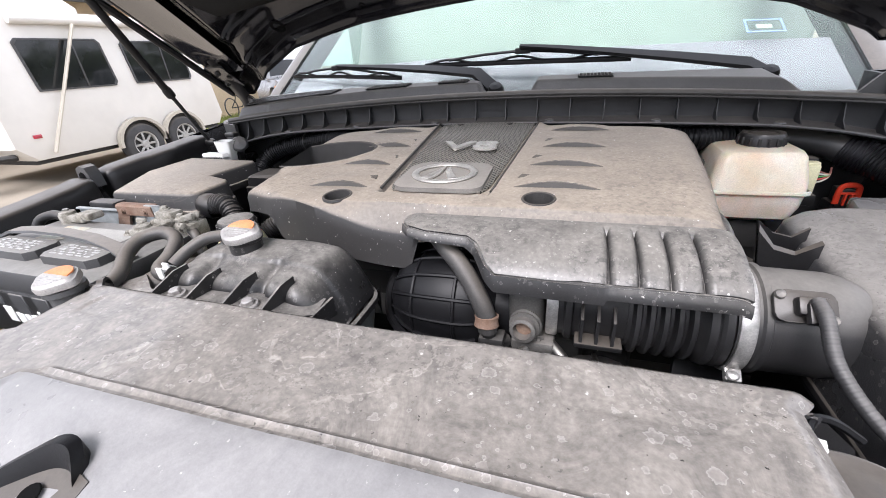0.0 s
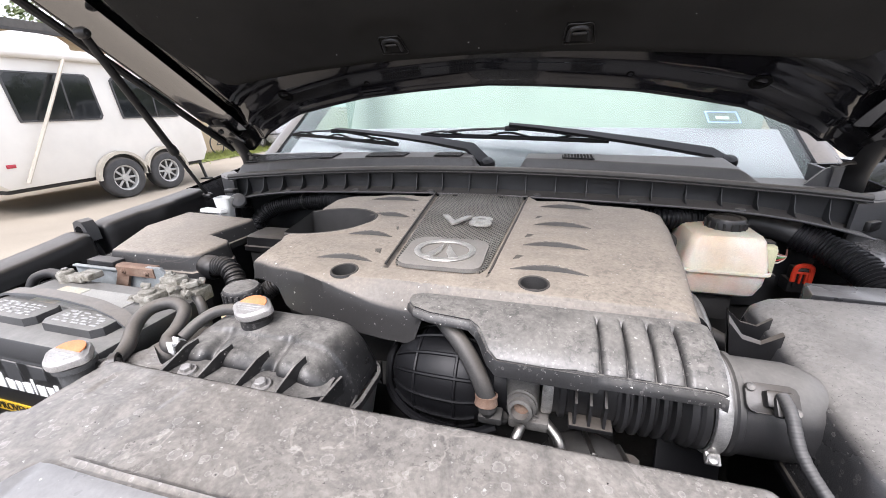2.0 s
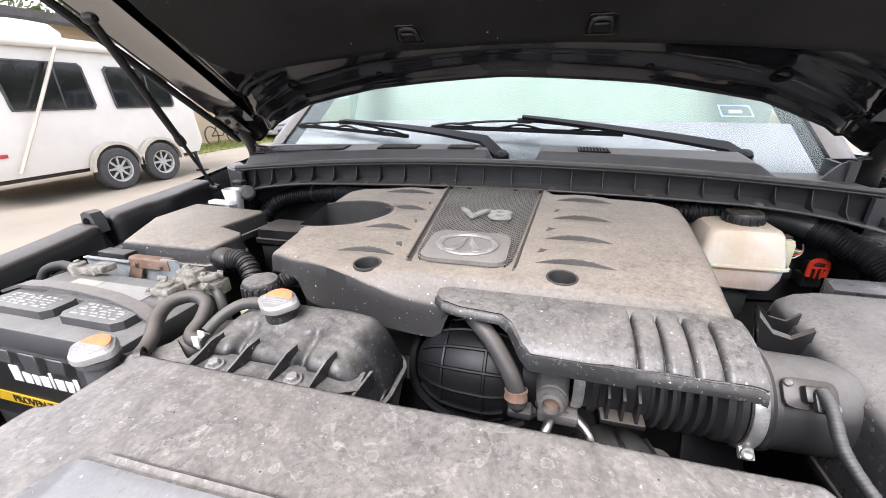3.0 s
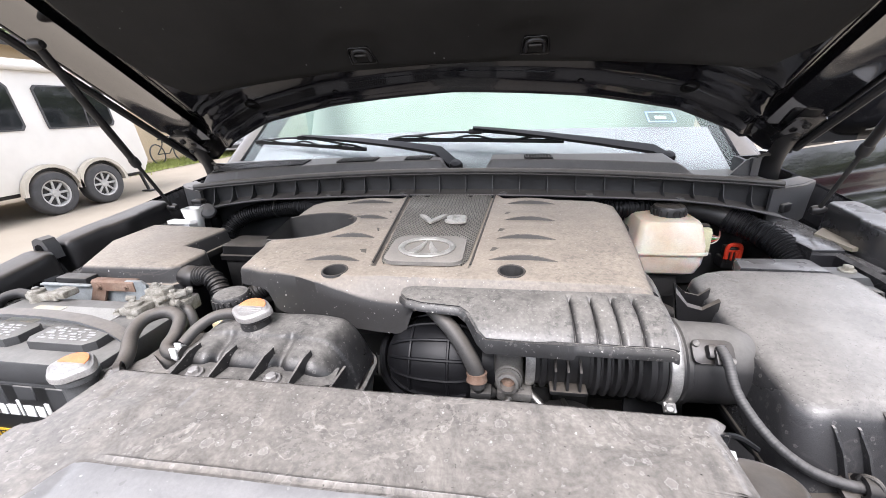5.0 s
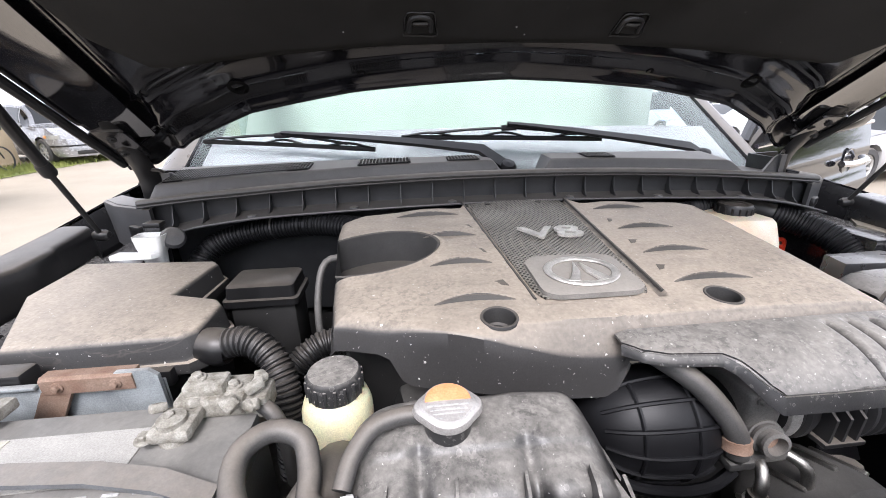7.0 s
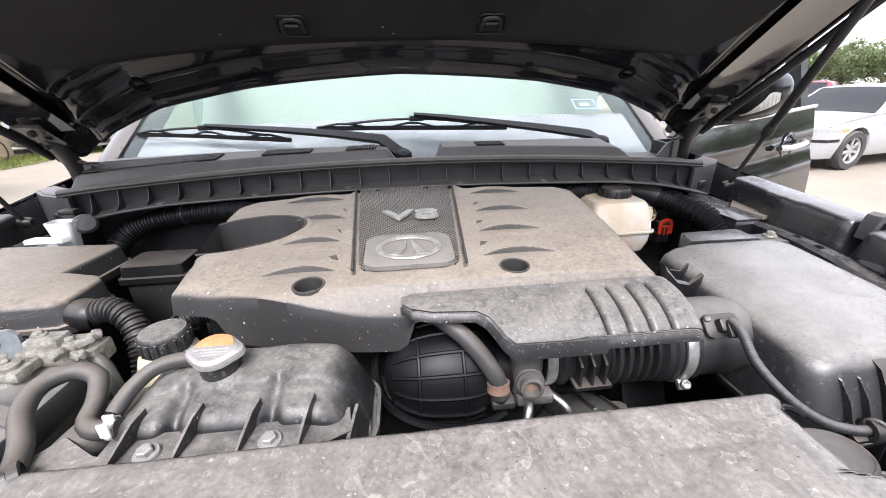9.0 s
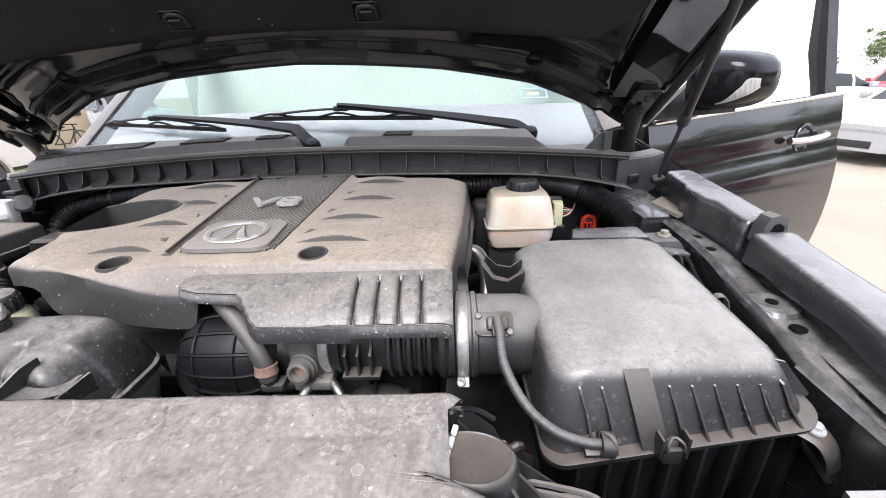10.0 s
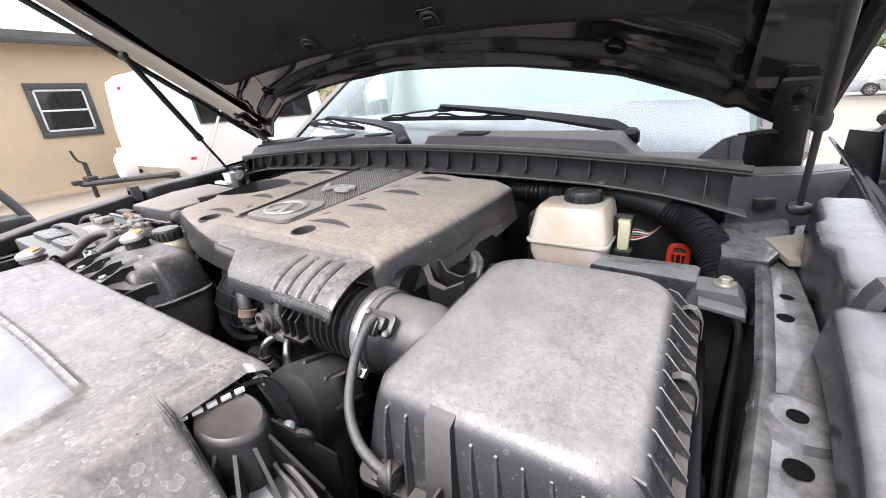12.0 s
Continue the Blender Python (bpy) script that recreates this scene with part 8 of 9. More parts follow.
side_window(3.86, 4.98, 1.33, 1.96, bars=(0.62,))
side_window(5.28, 6.40, 1.33, 1.94, bars=(0.60,))
part("fender_skirt", join(*[loft([[(TX + 0.10, yc + r * math.cos(a), 0.36 + r * math.sin(a)), (TX - 0.05, yc + r * math.cos(a), 0.36 + r * math.sin(a))] for a in [math.pi * (0.0 + k / 12) for k in range(13)]], False, False, False) for yc, r in ((5.03, 0.40), (5.85, 0.40))],
                                *[loft([[(TX + 0.012, yc + r * math.cos(a), 0.36 + r * math.sin(a)), (TX + 0.10, yc + (r - 0.0) * math.cos(a), 0.36 + r * math.sin(a)), (TX + 0.10, yc + (r - 0.05) * math.cos(a), 0.36 + (r - 0.05) * math.sin(a))] for a in [math.pi * k / 12 for k in range(13)]], False, False, False) for yc, r in ((5.03, 0.44), (5.85, 0.44))]), M_CREAM, trailer, "cream wheel fender skirt")
for yc in (5.03, 5.85):
    part("wheel_well", loft([[(TX + 0.008, yc + r * math.cos(a), 0.36 + r * math.sin(a)) for a in [math.pi * k / 12 for k in range(13)]] for r in (0.02, 0.40)], False, False, False), M_DARK, trailer)
    wheel(trailer, (TX - 0.02, yc, 0.345), 0.345, 0.21, 1, M_RIM, 8)
part("awning_arm", tube([(TX + 0.06, 3.70, 0.50), (TX + 0.12, 4.18, 1.4), (TX + 0.10, 4.62, 2.16)], 0.036, 8, 0.1, flat=0.6), M_CREAM, trailer)
part("awning_roll", tube([(TX + 0.04, 3.9, 2.20), (TX + 0.05, 4.9, 2.21), (TX + 0.04, 6.35, 2.20)], 0.055, 12, 0.3), M_TRAILER, trailer)
part("roof_vent", loft([[(x, y, z) for x, y in rrect(TX - 0.95 - i, TX - 0.35 + i, 4.3 - i, 5.1 + i, 0.08)] for i, z in ((0.0, 2.31), (0.0, 2.43), (-0.08, 2.54), (-0.2, 2.57))]), M_TRAILER, trailer, "white rooftop air conditioner")
part("rain_gutter", box(TX - 0.03, TX + 0.02, 4.0, 6.5, 2.235, 2.26, 0.008), M_TRAILER, trailer)
part("marker_lamp", box(TX - 1.50, TX - 1.42, 3.34, 3.38, 2.00, 2.06, 0.01), M_CARR, trailer)
part("lower_reflector", box(TX + 0.0, TX + 0.02, 3.56, 3.66, 0.72, 0.77, 0.004), M_CARR, trailer)
part("stabiliser_jack", join(tube([(TX - 0.15, 6.75, 0.50), (TX - 0.13, 6.78, 0.3), (TX - 0.10, 6.82, 0.02)], 0.03, 8, 0.1), box(TX - 0.2, TX, 6.75, 6.9, 0.0, 0.03, 0.005)), M_DARK, trailer)
part("tongue", join(*[tube([(TX - 1.05 + s * 0.8, 3.4, 0.50), (TX - 1.05 + s * 0.4, 2.8, 0.50), (TX - 1.05 + s * 0.03, 2.2, 0.50)], 0.045, 8, 0.2) for s in (-1, 1)]), M_DARK, trailer)
part("tongue_jack", join(tube([(TX - 1.05, 2.36, 0.25), (TX - 1.05, 2.36, 0.6), (TX - 1.05, 2.36, 0.86)], 0.035, 8, 0.1), tube([(TX - 1.05, 2.36, 0.84), (TX - 1.02, 2.27, 0.90), (TX - 1.02, 2.23, 1.06)], 0.018, 8, 0.04), box(TX - 1.16, TX - 0.94, 2.28, 2.44, 0.52, 0.62, 0.02), box(TX - 1.12, TX - 0.98, 2.10, 2.24, 0.50, 0.58, 0.02)), M_DARK, trailer, "black crank jack on the trailer tongue")
part("gas_bottle", loft([[(x, y, z) for x, y in rrect(TX - 1.00 + i, TX - 0.70 - i, 2.72 + i, 3.00 - i, 0.10)] for i, z in ((0.02, 0.5), (0.0, 0.56), (0.0, 0.84), (0.04, 0.92), (0.09, 0.96), (0.09, 1.04))]), M_TRAILER, trailer, "white gas bottle on the trailer tongue")
part("chassis", box(TX - 1.9, TX - 0.1, 3.5, 6.8, 0.36, 0.46, 0.01), M_DARK, trailer)

# beige house
house = thing("house", (-13, 5, 0), "beige stucco house with a dark low roof", "house")
part("wall", box(-15.2, -11.2, -4.0, 12.75, 0, 3.12, 0.0), M_STUCCO, house)
part("roof", loft([[(-15.8, y, 3.08), (-13.2, y, 3.2), (-10.65, y, 3.08), (-10.65, y, 3.24), (-13.2, y, 3.42), (-15.8, y, 3.24)] for y in (-4.6, 13.3)]), M_ROOF, house)
part("eave_board", box(-10.72, -10.66, -4.6, 13.3, 3.02, 3.24, 0.01), M_DKTRIM, house)


def house_window(y0, y1, z0, z1, x=-11.2):
    w = part("window", box(x - 0.02, x + 0.005, y0 + 0.08, y1 - 0.08, z0 + 0.08, z1 - 0.08, 0), M_TINT, house, "small sash window with dark trim")
    part("outer_trim", join(box(x, x + 0.05, y0, y1, z1 - 0.12, z1, 0.005), box(x, x + 0.05, y0, y1, z0, z0 + 0.12, 0.005), box(x, x + 0.05, y0, y0 + 0.10, z0 + 0.12, z1 - 0.12, 0.005), box(x, x + 0.05, y1 - 0.10, y1, z0 + 0.12, z1 - 0.12, 0.005)), M_DKTRIM, w)
    f = [box(x, x + 0.035, y0 + 0.10, y0 + 0.14, z0 + 0.12, z1 - 0.12, 0.004), box(x, x + 0.035, y1 - 0.14, y1 - 0.10, z0 + 0.12, z1 - 0.12, 0.004), box(x, x + 0.035, y0 + 0.1, y1 - 0.1, z0 + 0.12, z0 + 0.16, 0.004), box(x, x + 0.035, y0 + 0.1, y1 - 0.1, z1 - 0.16, z1 - 0.12, 0.004),
         box(x, x + 0.04, y0 + 0.1, y1 - 0.1, 0.5 * (z0 + z1) - 0.02, 0.5 * (z0 + z1) + 0.02, 0.004)]
    part("white_sash", join(*f), M_WHITE, w)
    return w


house_window(2.67, 3.73, 1.24, 2.33)
w2 = house_window(11.55, 12.5, 1.0, 2.3)
part("window_grille", join(*[box(-11.13, -11.11, 11.63 + 0.115 * k, 11.65 + 0.115 * k, 1.05, 2.25, 0.003) for k in range(8)]), M_DARK, w2)
part("base_board", box(-11.22, -11.16, -4.0, 12.75, 0, 0.12, 0.005), M_STUCCO, house)
# lawn strip along the house
gr_bm = bmesh.new()
random.seed(5)
for k in range(5200):
    x, y = random.uniform(-11.1, -9.6), random.uniform(7.5, 16.0)
    x += random.gauss(0, 0.15) + max(0, y - 13.0) * 0.4
    h, a, w = random.uniform(0.05, 0.16), random.uniform(0, math.pi), 0.012
    dx, dy = math.cos(a) * w, math.sin(a) * w
    t = gr_bm.verts.new((x + random.gauss(0, 0.03), y + random.gauss(0, 0.03), h))
    gr_bm.faces.new((gr_bm.verts.new((x - dx, y - dy, 0)), gr_bm.verts.new((x + dx, y + dy, 0)), t))
tagged(part("grass", gr_bm, M_GRASS), "strip of yellow-green grass along the house", "grass", kind="stuff")
tagged(part("lawn", sheet(lambda u, v: (-11.2 + 1.7 * u + max(0, v * 9 - 5.5) * 0.4 + 0.15 * noise.noise((u * 5, v * 20, 2)), 7.4 + 9.0 * v, 0.012), 10, 30), M_GRASS), "thin lawn strip on the sandy yard", "lawn", kind="structure")

bike = thing("bicycle", (-10.6, 11.2, 0), "small dark bicycle leaning near the house wall", "bicycle")
for y in (10.75, 11.65):
    part("wheel", lathe([(0.28, -0.012), (0.31, -0.014), (0.315, 0), (0.31, 0.014), (0.28, 0.012)], (-10.6, y, 0.315), (1, 0.1, 0.08), 28), M_TYRE, bike)
part("bicycle_frame", join(*[tube(p, 0.016, 8, 0.1) for p in ([(-10.6, 10.75, 0.315), (-10.62, 11.0, 0.55), (-10.63, 11.05, 0.72)], [(-10.6, 10.75, 0.315), (-10.6, 11.0, 0.31), (-10.6, 11.2, 0.30)], [(-10.6, 11.2, 0.30), (-10.61, 11.4, 0.5), (-10.63, 11.55, 0.72)], [(-10.63, 11.5, 0.78), (-10.62, 11.58, 0.55), (-10.6, 11.65, 0.315)], [(-10.62, 11.04, 0.66), (-10.62, 11.3, 0.66), (-10.63, 11.54, 0.66)], [(-10.85, 11.45, 0.80), (-10.63, 11.5, 0.80), (-10.42, 11.45, 0.80)])]), M_DARK, bike)
part("saddle", box(-10.70, -10.56, 10.95, 11.2, 0.72, 0.77, 0.02), M_BLACK, bike)


def parked_car(name, m, paint, label, length=4.5, width=1.78, roof=1.40, hoodh=0.95, kind="sedan", sharpnose=0.0):
    """A parked car, nose towards -x in its own axes, placed by the pose m."""
    L, W = length, width / 2
    top = {"sedan": [(0, 0.62), (0.04, 0.74), (0.10, hoodh - 0.10), (0.27, hoodh), (0.31, hoodh + 0.03), (0.45, roof - 0.03), (0.55, roof), (0.68, roof - 0.03), (0.85, hoodh + 0.10), (0.97, hoodh + 0.06), (1.0, 0.80)],
           "suv": [(0, 0.62), (0.04, 0.85), (0.10, hoodh), (0.24, hoodh + 0.06), (0.28, hoodh + 0.10), (0.40, roof - 0.06), (0.55, roof), (0.85, roof - 0.04), (0.95, hoodh + 0.22), (0.99, hoodh), (1.0, 0.8)],
           "van": [(0, 0.62), (0.03, 0.95), (0.08, hoodh + 0.12), (0.16, hoodh + 0.22), (0.18, hoodh + 0.25), (0.27, roof - 0.06), (0.45, roof), (0.9, roof), (0.98, roof - 0.06), (0.995, hoodh), (1.0, 0.8)]}[kind]
    belt = hoodh + 0.0
    car = thing(name, (0, 0, 0), label, "car", "parked cars")

    def ring(t, off=0.0):
        h = lerp(top, t) + off
        b = min(h, belt + 0.04 * t) + (0 if h < belt else 0)
        nose = math.sqrt(max(0.0, 1 - max(0.0, 1 - t / 0.07) ** 2)) * 0.25 + 0.75 if t < 0.07 else (0.80 + 0.20 * math.sqrt(max(0.0, 1 - max(0.0, (t - 0.93) / 0.07) ** 2)) if t > 0.93 else 1.0)
        w = W * nose + off
        g = w * (0.93 - 0.17 * smooth(0, 0.45, h - b))
        x = (t - 0.5) * L
        side = [(w * 0.93, 0.22), (w * 0.99, 0.32), (w, 0.55), (w * 0.985, 0.72), (w * 0.95, b - 0.02), (w * 0.93, b), ((w * 0.93 + g) / 2 + 0.02, (b + h) / 2), (g, h - 0.05 * min(1, (h - b) * 4)), (g * 0.86, h - 0.012), (g * 0.5, h), (0, h + 0.008)]
        pts = [(x, y, z) for y, z in side] + [(x, -y, z) for y, z in side[-2::-1]]
        return pts
    ts = sorted(set([0, 0.01, 0.02, 0.035, 0.05, 0.07, 0.1] + [k / 40 for k in range(4, 38)] + [0.95, 0.965, 0.98, 0.99, 1.0] + [t for t, _ in top]))
    bm = loft([ring(t) for t in ts])
    # wheel arches pressed up
    rw = 0.33 if kind != "suv" else 0.36
    axles = ((-0.5 + 0.185) * L, (-0.5 + 0.79) * L)
    for v in bm.verts:
        for ax in axles:
            d = math.hypot(v.co.x - ax, v.co.z - rw)
            if abs(v.co.y) > W * 0.6 and d < rw * 1.18 and v.co.z < 0.9:
                k = rw * 1.18 / max(d, 0.02)
                v.co.z = rw + max((v.co.z - rw) * k, math.sqrt(max(0, (rw * 1.18) ** 2 - (v.co.x - ax) ** 2)))
    body = part("body", bm, paint, car)
    glz = [(0.315, 0.44), (0.46, 0.59), (0.605, 0.70)] if kind == "sedan" else ([(0.30, 0.40), (0.42, 0.58), (0.60, 0.76), (0.78, 0.92)] if kind == "suv" else [(0.19, 0.27), (0.29, 0.42), (0.46, 0.66), (0.70, 0.92)])
    for n_, (a, b) in enumerate(glz):
        for s in (1, -1):
            rows = []
            for t in [a + (b - a) * k / 6 for k in range(7)]:
                r = ring(t, 0.006)
                q = [Vector(r[5]), Vector(r[6]), Vector(r[7])]
                q = [q[0].lerp(q[1], 0.15), q[1], q[1].lerp(q[2], 0.8)]
                rows.append([Vector((v.x, v.y * s, v.z)) for v in q])
            part("side_window", loft(rows, False, False, False), M_TINT, car)
    for a, b, nm in (((0.305, 0.455, "windshield"), (0.70, 0.84, "rear_window")) if kind == "sedan" else ((0.285, 0.40, "windshield"), (0.87, 0.95, "rear_window")) if kind == "suv" else ((0.185, 0.268, "windshield"), (0.982, 0.994, "rear_window"))):
        rows = [[Vector(ring(t, 0.007)[k]) for k in (8, 9, 10, 11, 12)] for t in [a + (b - a) * k / 6 for k in range(7)]]
        part(nm, loft(rows, False, False, False), M_TINT, car)
    for ax in axles:
        for s in (1, -1):
            c = Vector((ax, s * (W - 0.10), rw))
            wobj = part("tyre", lathe([(rw * 0.66, -0.1), (rw * 0.93, -0.1), (rw, -0.07), (rw, 0.07), (rw * 0.93, 0.1), (rw * 0.68, 0.1), (rw * 0.64, 0.06), (rw * 0.64, -0.06)], c, (0, s, 0), 32), M_TYRE, car)
            part("rim", join(lathe([(rw * 0.67, 0.075), (rw * 0.64, 0.085), (rw * 0.58, 0.06), (rw * 0.58, 0.02)], c, (0, s, 0), 28), lathe([(0, 0.07), (rw * 0.16, 0.07), (rw * 0.2, 0.05), (0, 0.04)], c, (0, s, 0), 18),
                             *[moved(box(-rw * 0.08, rw * 0.08, rw * 0.1, rw * 0.62, 0.045, 0.07, 0.006), Matrix.Translation(c) @ Vector((0, s, 0)).to_track_quat("Z", "Y").to_matrix().to_4x4() @ Matrix.Rotation(2 * math.pi * k / 7, 4, "Z")) for k in range(7)]), M_RIM, wobj)
            part("wheel_disc", lathe([(0, 0.02), (rw * 0.62, 0.02), (rw * 0.62, 0.0), (0, 0.0)], c, (0, s, 0), 24), M_DARK, wobj)
    for s in (1, -1):
        pts = [ring(t, 0.006) for t in (0.015, 0.03, 0.05, 0.075, 0.10)]
        hl = part("headlamp", loft([[Vector((p[3][0], p[3][1] * s, hoodh - 0.20)), Vector((p[4][0], p[3][1] * s, hoodh - 0.30)), Vector((p[4][0] + 0.02, p[3][1] * s * 0.93, hoodh - 0.30)), Vector((p[4][0] + 0.02, p[3][1] * s * 0.92, hoodh - 0.18))] for p in pts]), M_LAMP, car)
        p = ring(0.115, 0.008)
        part("amber_corner", box(p[3][0] - 0.06, p[3][0] + 0.10, min(p[3][1] * s, p[3][1] * s * 0.97), max(p[3][1] * s, p[3][1] * s * 0.97) + 0.004, hoodh - 0.28, hoodh - 0.20, 0.01), M_AMBER, hl)
        p = ring(0.985, 0.006)
        part("tail_lamp", box(p[3][0] - 0.06, p[3][0] + 0.02, s * W * 0.80 - 0.07, s * W * 0.80 + 0.07, hoodh - 0.25, hoodh - 0.05, 0.02), M_CARR, car)
        part("door_mirror", box(-0.5 * L + 0.335 * L, -0.5 * L + 0.365 * L, s * (W + 0.06) - 0.07, s * (W + 0.06) + 0.07, hoodh + 0.02, hoodh + 0.15, 0.03), paint, car)
        part("side_moulding", box(-0.5 * L + 0.03 * L, -0.5 * L + 0.10 * L, s * W * 0.955 - 0.03, s * W * 0.955 + 0.03, 0.50, 0.54, 0.01), M_BLACK, car)
    part("bumper_moulding", loft([[Vector((ring(t, 0.008)[2][0], ring(t, 0.008)[2][1] * s, z)) for s, t in [(1, q) for q in (0.09, 0.05, 0.025, 0.01, 0.0)] + [(-1, q) for q in (0.0, 0.01, 0.025, 0.05, 0.09)]] for z in (0.50, 0.545)], False, False, False), M_BLACK, car)
    part("lower_grille", box(-0.5 * L - 0.012, -0.5 * L + 0.05, -W * 0.55, W * 0.55, 0.27, 0.38, 0.01), M_DARK, car)
    car.matrix_basis = m
    return car


parked_car("sedan", pose(8.95, 7.1, 0, 0, 0, 10), M_CARW, "white sedan with amber corner lamps on the yard", 4.5, 1.76, 1.39, 0.90)
parked_car("sedan", pose(11.2, 12.6, 0, 0, 0, 188), M_CARS, "pale silver sedan parked behind the white one", 4.6, 1.78, 1.42, 0.95)
parked_car("sedan", pose(18.0, 16.5, 0, 0, 0, 30), M_CARR, "red sedan parked further back", 4.6, 1.8, 1.50, 0.95)
parked_car("van", pose(13.6, 19.5, 0, 0, 0, 190), M_CARW, "tall white van parked far behind", 5.4, 1.95, 2.05, 1.05, "van")
parked_car("suv", pose(-11.3, 14.3, 0, 0, 0, 150), M_CARG, "grey SUV parked beside the house", 4.6, 1.86, 1.72, 1.02, "suv")
parked_car("sedan", pose(9.5, 33.0, 0, 0, 0, 170), M_CARS, "distant silver sedan across the yard", 4.5, 1.78, 1.42, 0.93)


def tree(at, h, spread, seed, leaves, label, leaf=0.16, low=0.35, fork=0.32):
    """A trunk with forking limbs and a loose crown of single leaves in clumps."""
    random.seed(seed)
    t = thing("tree", at, label, "tree")
    base = Vector(at)
    limbs, tips = [], []
    top = base + Vector((random.uniform(-0.3, 0.3), random.uniform(-0.3, 0.3), h * fork))
    limbs.append(tube([base, base.lerp(top, 0.5) + Vector((0.1, 0.05, 0)), top], h * 0.035, 10, h * 0.05, r1=h * 0.02))
    for k in range(9):
        a, up = 2 * math.pi * k / 9 + random.uniform(-0.3, 0.3), random.uniform(0.1, 0.55) * h
        s = base.lerp(top, random.uniform(0.6, 1.0))
        e = s + Vector((math.cos(a) * spread * random.uniform(0.5, 1.0), math.sin(a) * spread * random.uniform(0.5, 1.0), up))
        mid = s.lerp(e, 0.5) + Vector((0, 0, 0.06 * h))
        limbs.append(tube([s, mid, e], h * 0.014, 7, h * 0.06, r1=h * 0.004))
        for q in (0.45, 0.65, 0.82, 1.0):
            c = s.lerp(e, q) + Vector((0, 0, 0.05 * h * (1 - q)))
            for _ in range(3):
                tips.append(c + Vector((random.gauss(0, 0.14 * spread), random.gauss(0, 0.14 * spread), random.gauss(0.0, 0.07 * h))))
    part("trunk", join(*limbs), M_BARK, t)
    bm = bmesh.new()
    for _ in range(leaves):
        c = random.choice(tips)
        r = abs(random.gauss(0, 1))
        d = Vector((random.gauss(0, 1), random.gauss(0, 1), random.gauss(0, 0.8))).normalized()
        p = c + d * min(r, 1.8) * 0.10 * spread
        if p.z < base.z + h * low * 0.5:
            continue
        n = Vector((random.gauss(0, 1), random.gauss(0, 1), random.gauss(0.6, 1))).normalized()
        u_ = n.orthogonal().normalized()
        w_ = n.cross(u_)
        s = leaf * random.uniform(0.6, 1.3)
        bm.faces.new([bm.verts.new(p + u_ * s * a + w_ * s * b) for a, b in ((-1, 0), (-0.2, 0.42), (1, 0), (-0.2, -0.42))])
    part("crown", bm, M_LEAF, t)
    return t


tree((46, 43, 0), 6.0, 4.4, 1, 10000, "distant round-topped green tree", 0.15)
tree((52, 40, 0), 6.0, 5.0, 2, 10000, "distant low green tree beside the road", 0.15)
tree((33, 42, 0), 5.0, 3.5, 3, 6000, "distant green tree behind parked cars", 0.22)
tree((30, 50, 0), 5.5, 4.5, 4, 6000, "far green tree at the edge of the lot", 0.25)
tree((50, 33, 0), 6.2, 4.6, 9, 10000, "leafy green tree by the parked cars", 0.14)
tree((54, 46, 0), 6.4, 6.0, 31, 12000, "broad leafy tree in the row behind the lot", 0.17)
tree((62, 46, 0), 6.8, 6.5, 32, 12000, "full green tree in the row behind the lot", 0.18)
tree((60, 38, 0), 6.2, 6.5, 33, 12000, "spreading green tree at the edge of the lot", 0.18)
tree((8.6, 28, 0), 5.2, 4.8, 21, 22000, "broad green tree behind the far cars", 0.10, 0.92, 0.45)
tree((12.6, 26, 0), 4.8, 4.6, 22, 22000, "bushy green tree behind the far cars", 0.10, 0.92)
tree((-13.6, 9.5, 0), 6.4, 3.2, 6, 9000, "leafy oak overhanging the trailer and house", 0.10)
tree((-12, 40, 0), 8, 5, 8, 6000, "far green tree beyond the house", 0.28)
parked_car("suv", pose(5.5, -6.0, 0, 0, 0, 95), M_PAINT, "black SUV parked across the drive", 4.8, 1.95, 1.80, 1.08, "suv")
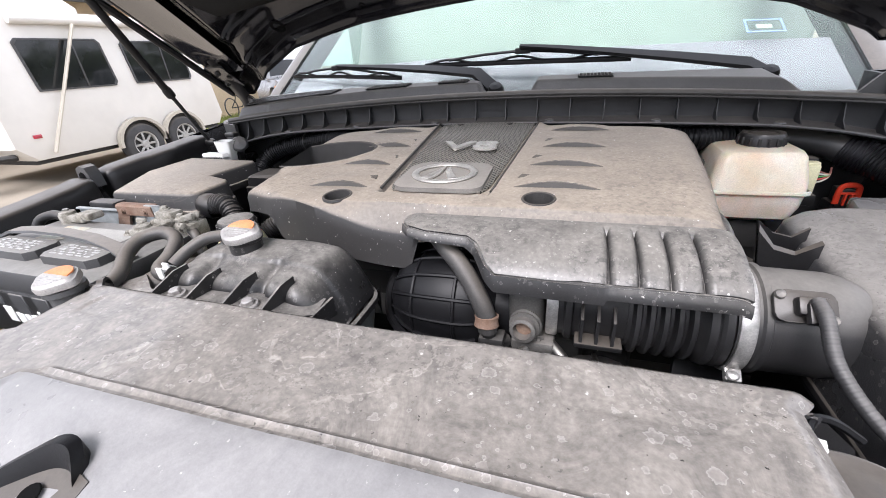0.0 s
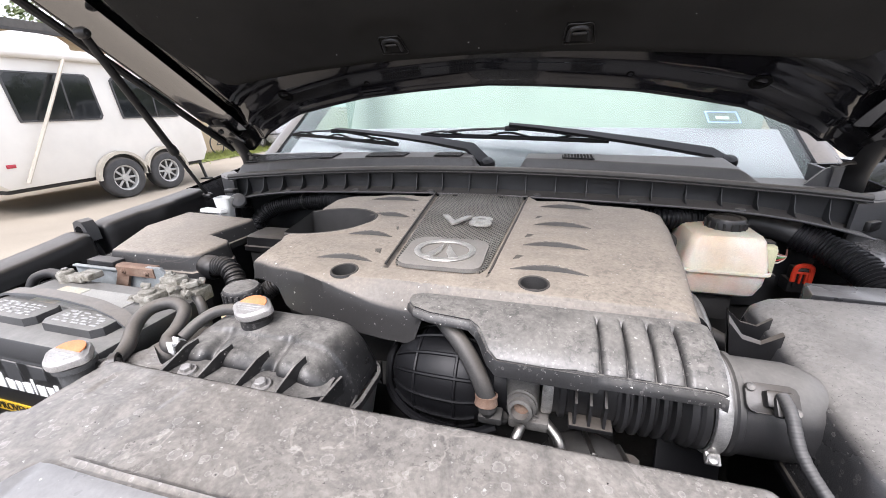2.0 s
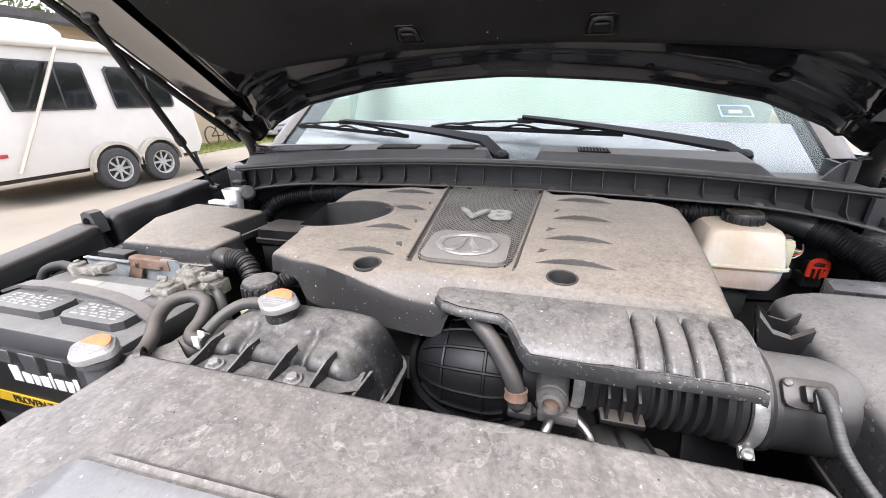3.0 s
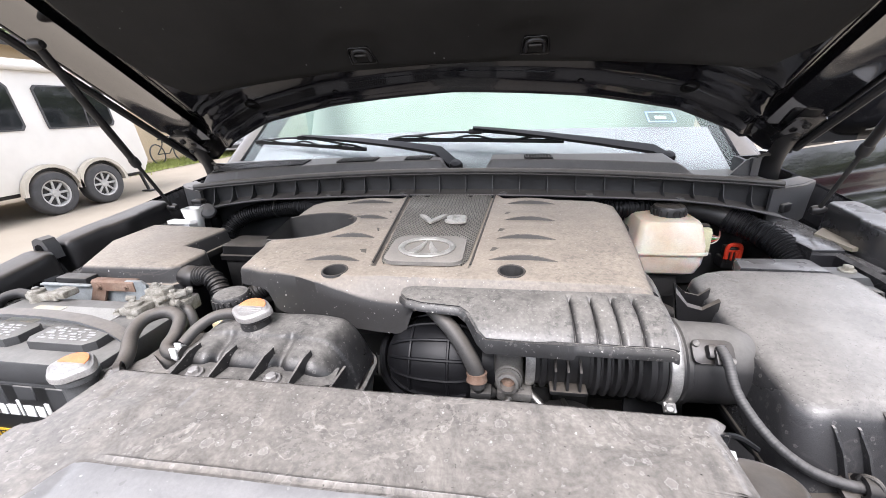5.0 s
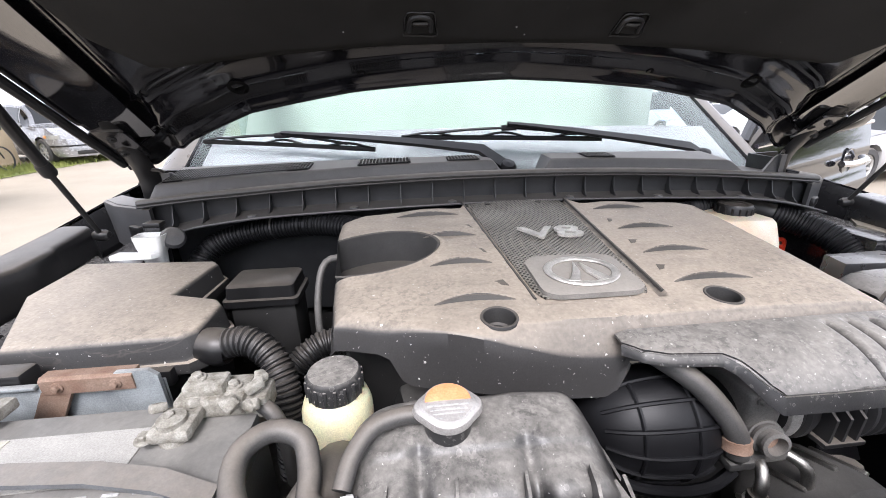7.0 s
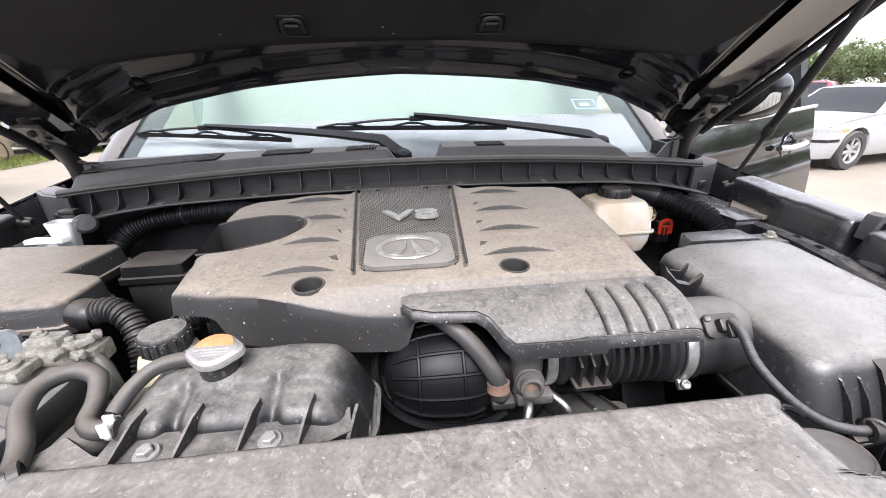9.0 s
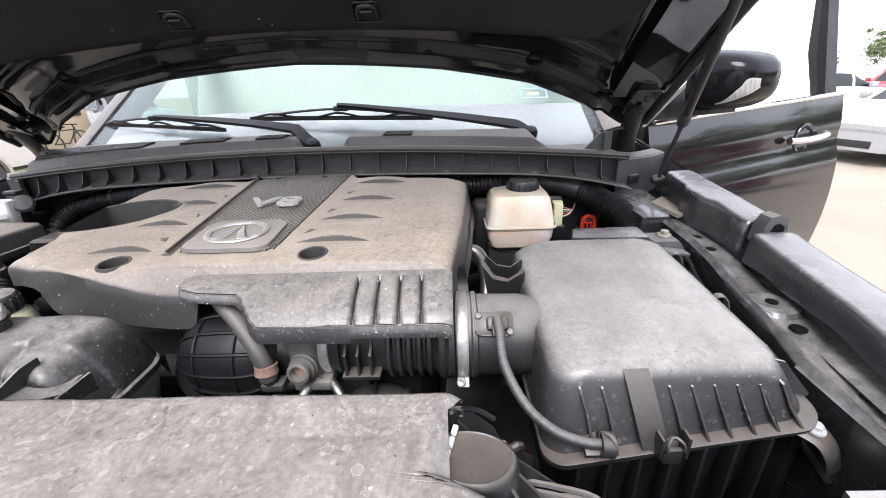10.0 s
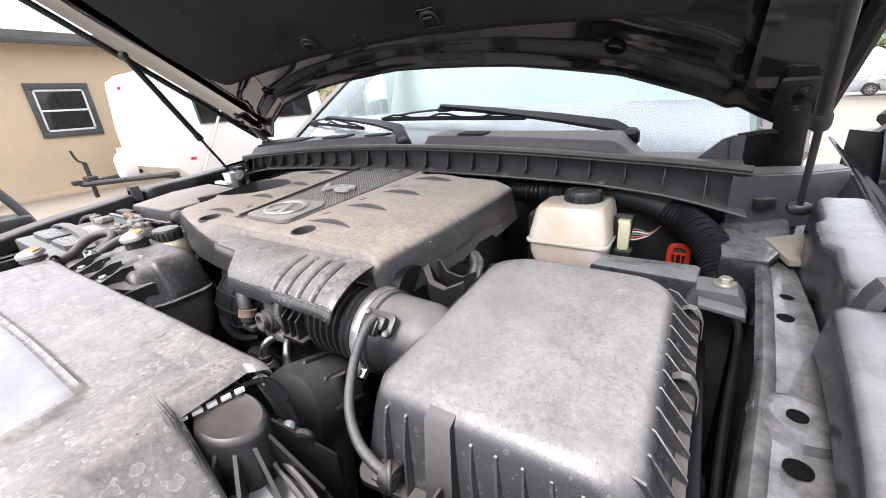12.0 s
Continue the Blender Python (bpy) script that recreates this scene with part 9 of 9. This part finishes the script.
parked_car("sedan", pose(10.5, -1.6, 0, 0, 0, 84), M_MAROON, "maroon sedan parked facing the open hood", 4.7, 1.82, 1.46, 0.96)
parked_car("suv", pose(-0.6, -6.4, 0, 0, 0, 90), M_CARG, "grey SUV parked across the yard", 4.7, 1.88, 1.74, 1.04, "suv")
tree((12, -14, 0), 9, 5, 12, 6000, "broad dark green tree behind the cars", 0.25)
tree((6, -16, 0), 8, 5, 11, 6000, "large green tree across the yard", 0.25)

cart = thing("utility_cart", (-4.3, 1.1, 0), "black wheeled yard machine with a rounded hoop bar", "cart")
for q in ((-4.0, 0.75), (-4.0, 1.45)):
    part("wheel", lathe([(0.1, -0.06), (0.22, -0.06), (0.25, -0.03), (0.25, 0.03), (0.22, 0.06), (0.1, 0.06)], (q[0], q[1], 0.25), (1, 0, 0), 24), M_TYRE, cart)
block = part("engine_block", box(-4.65, -4.05, 0.65, 1.25, 0.35, 0.95, 0.05), M_BLACK, cart)
part("cylinder_cover", box(-4.5, -4.12, 0.75, 1.15, 0.93, 1.10, 0.04), M_BLACK, block)
part("muffler_box", box(-4.3, -4.0, 1.2, 1.45, 0.5, 0.75, 0.03), M_BLACK, block)
for k in range(8):
    part("cooling_fin", box(-4.6, -4.03, 0.70 + 0.06 * k, 0.72 + 0.06 * k, 0.5, 0.9, 0.004), M_BLACK, block)
part("hoop_bar", tube([(-4.1, 1.52, 0.4), (-4.1, 1.40, 0.8), (-4.1, 1.24, 1.15), (-4.1, 1.19, 1.36), (-4.1, 1.13, 1.43), (-4.1, 1.0, 1.43), (-4.1, 0.9, 1.3)], 0.035, 10, 0.05), M_DKTRIM, cart)
part("deck", box(-4.7, -3.98, 0.6, 1.6, 0.22, 0.36, 0.04), M_DARK, cart)
cart.location.y -= 0.62

# trees along the right edge of the yard, mirrored in the open door
tree((27, -3.5, 0), 6.5, 5, 14, 6000, "broad dark tree beside the yard", 0.25)
tree((26, -11.0, 0), 6.5, 5, 15, 6000, "dark green tree at the edge of the yard", 0.25)
tree((30, 2.5, 0), 6, 4.5, 16, 5000, "tall green tree beside the yard", 0.25)
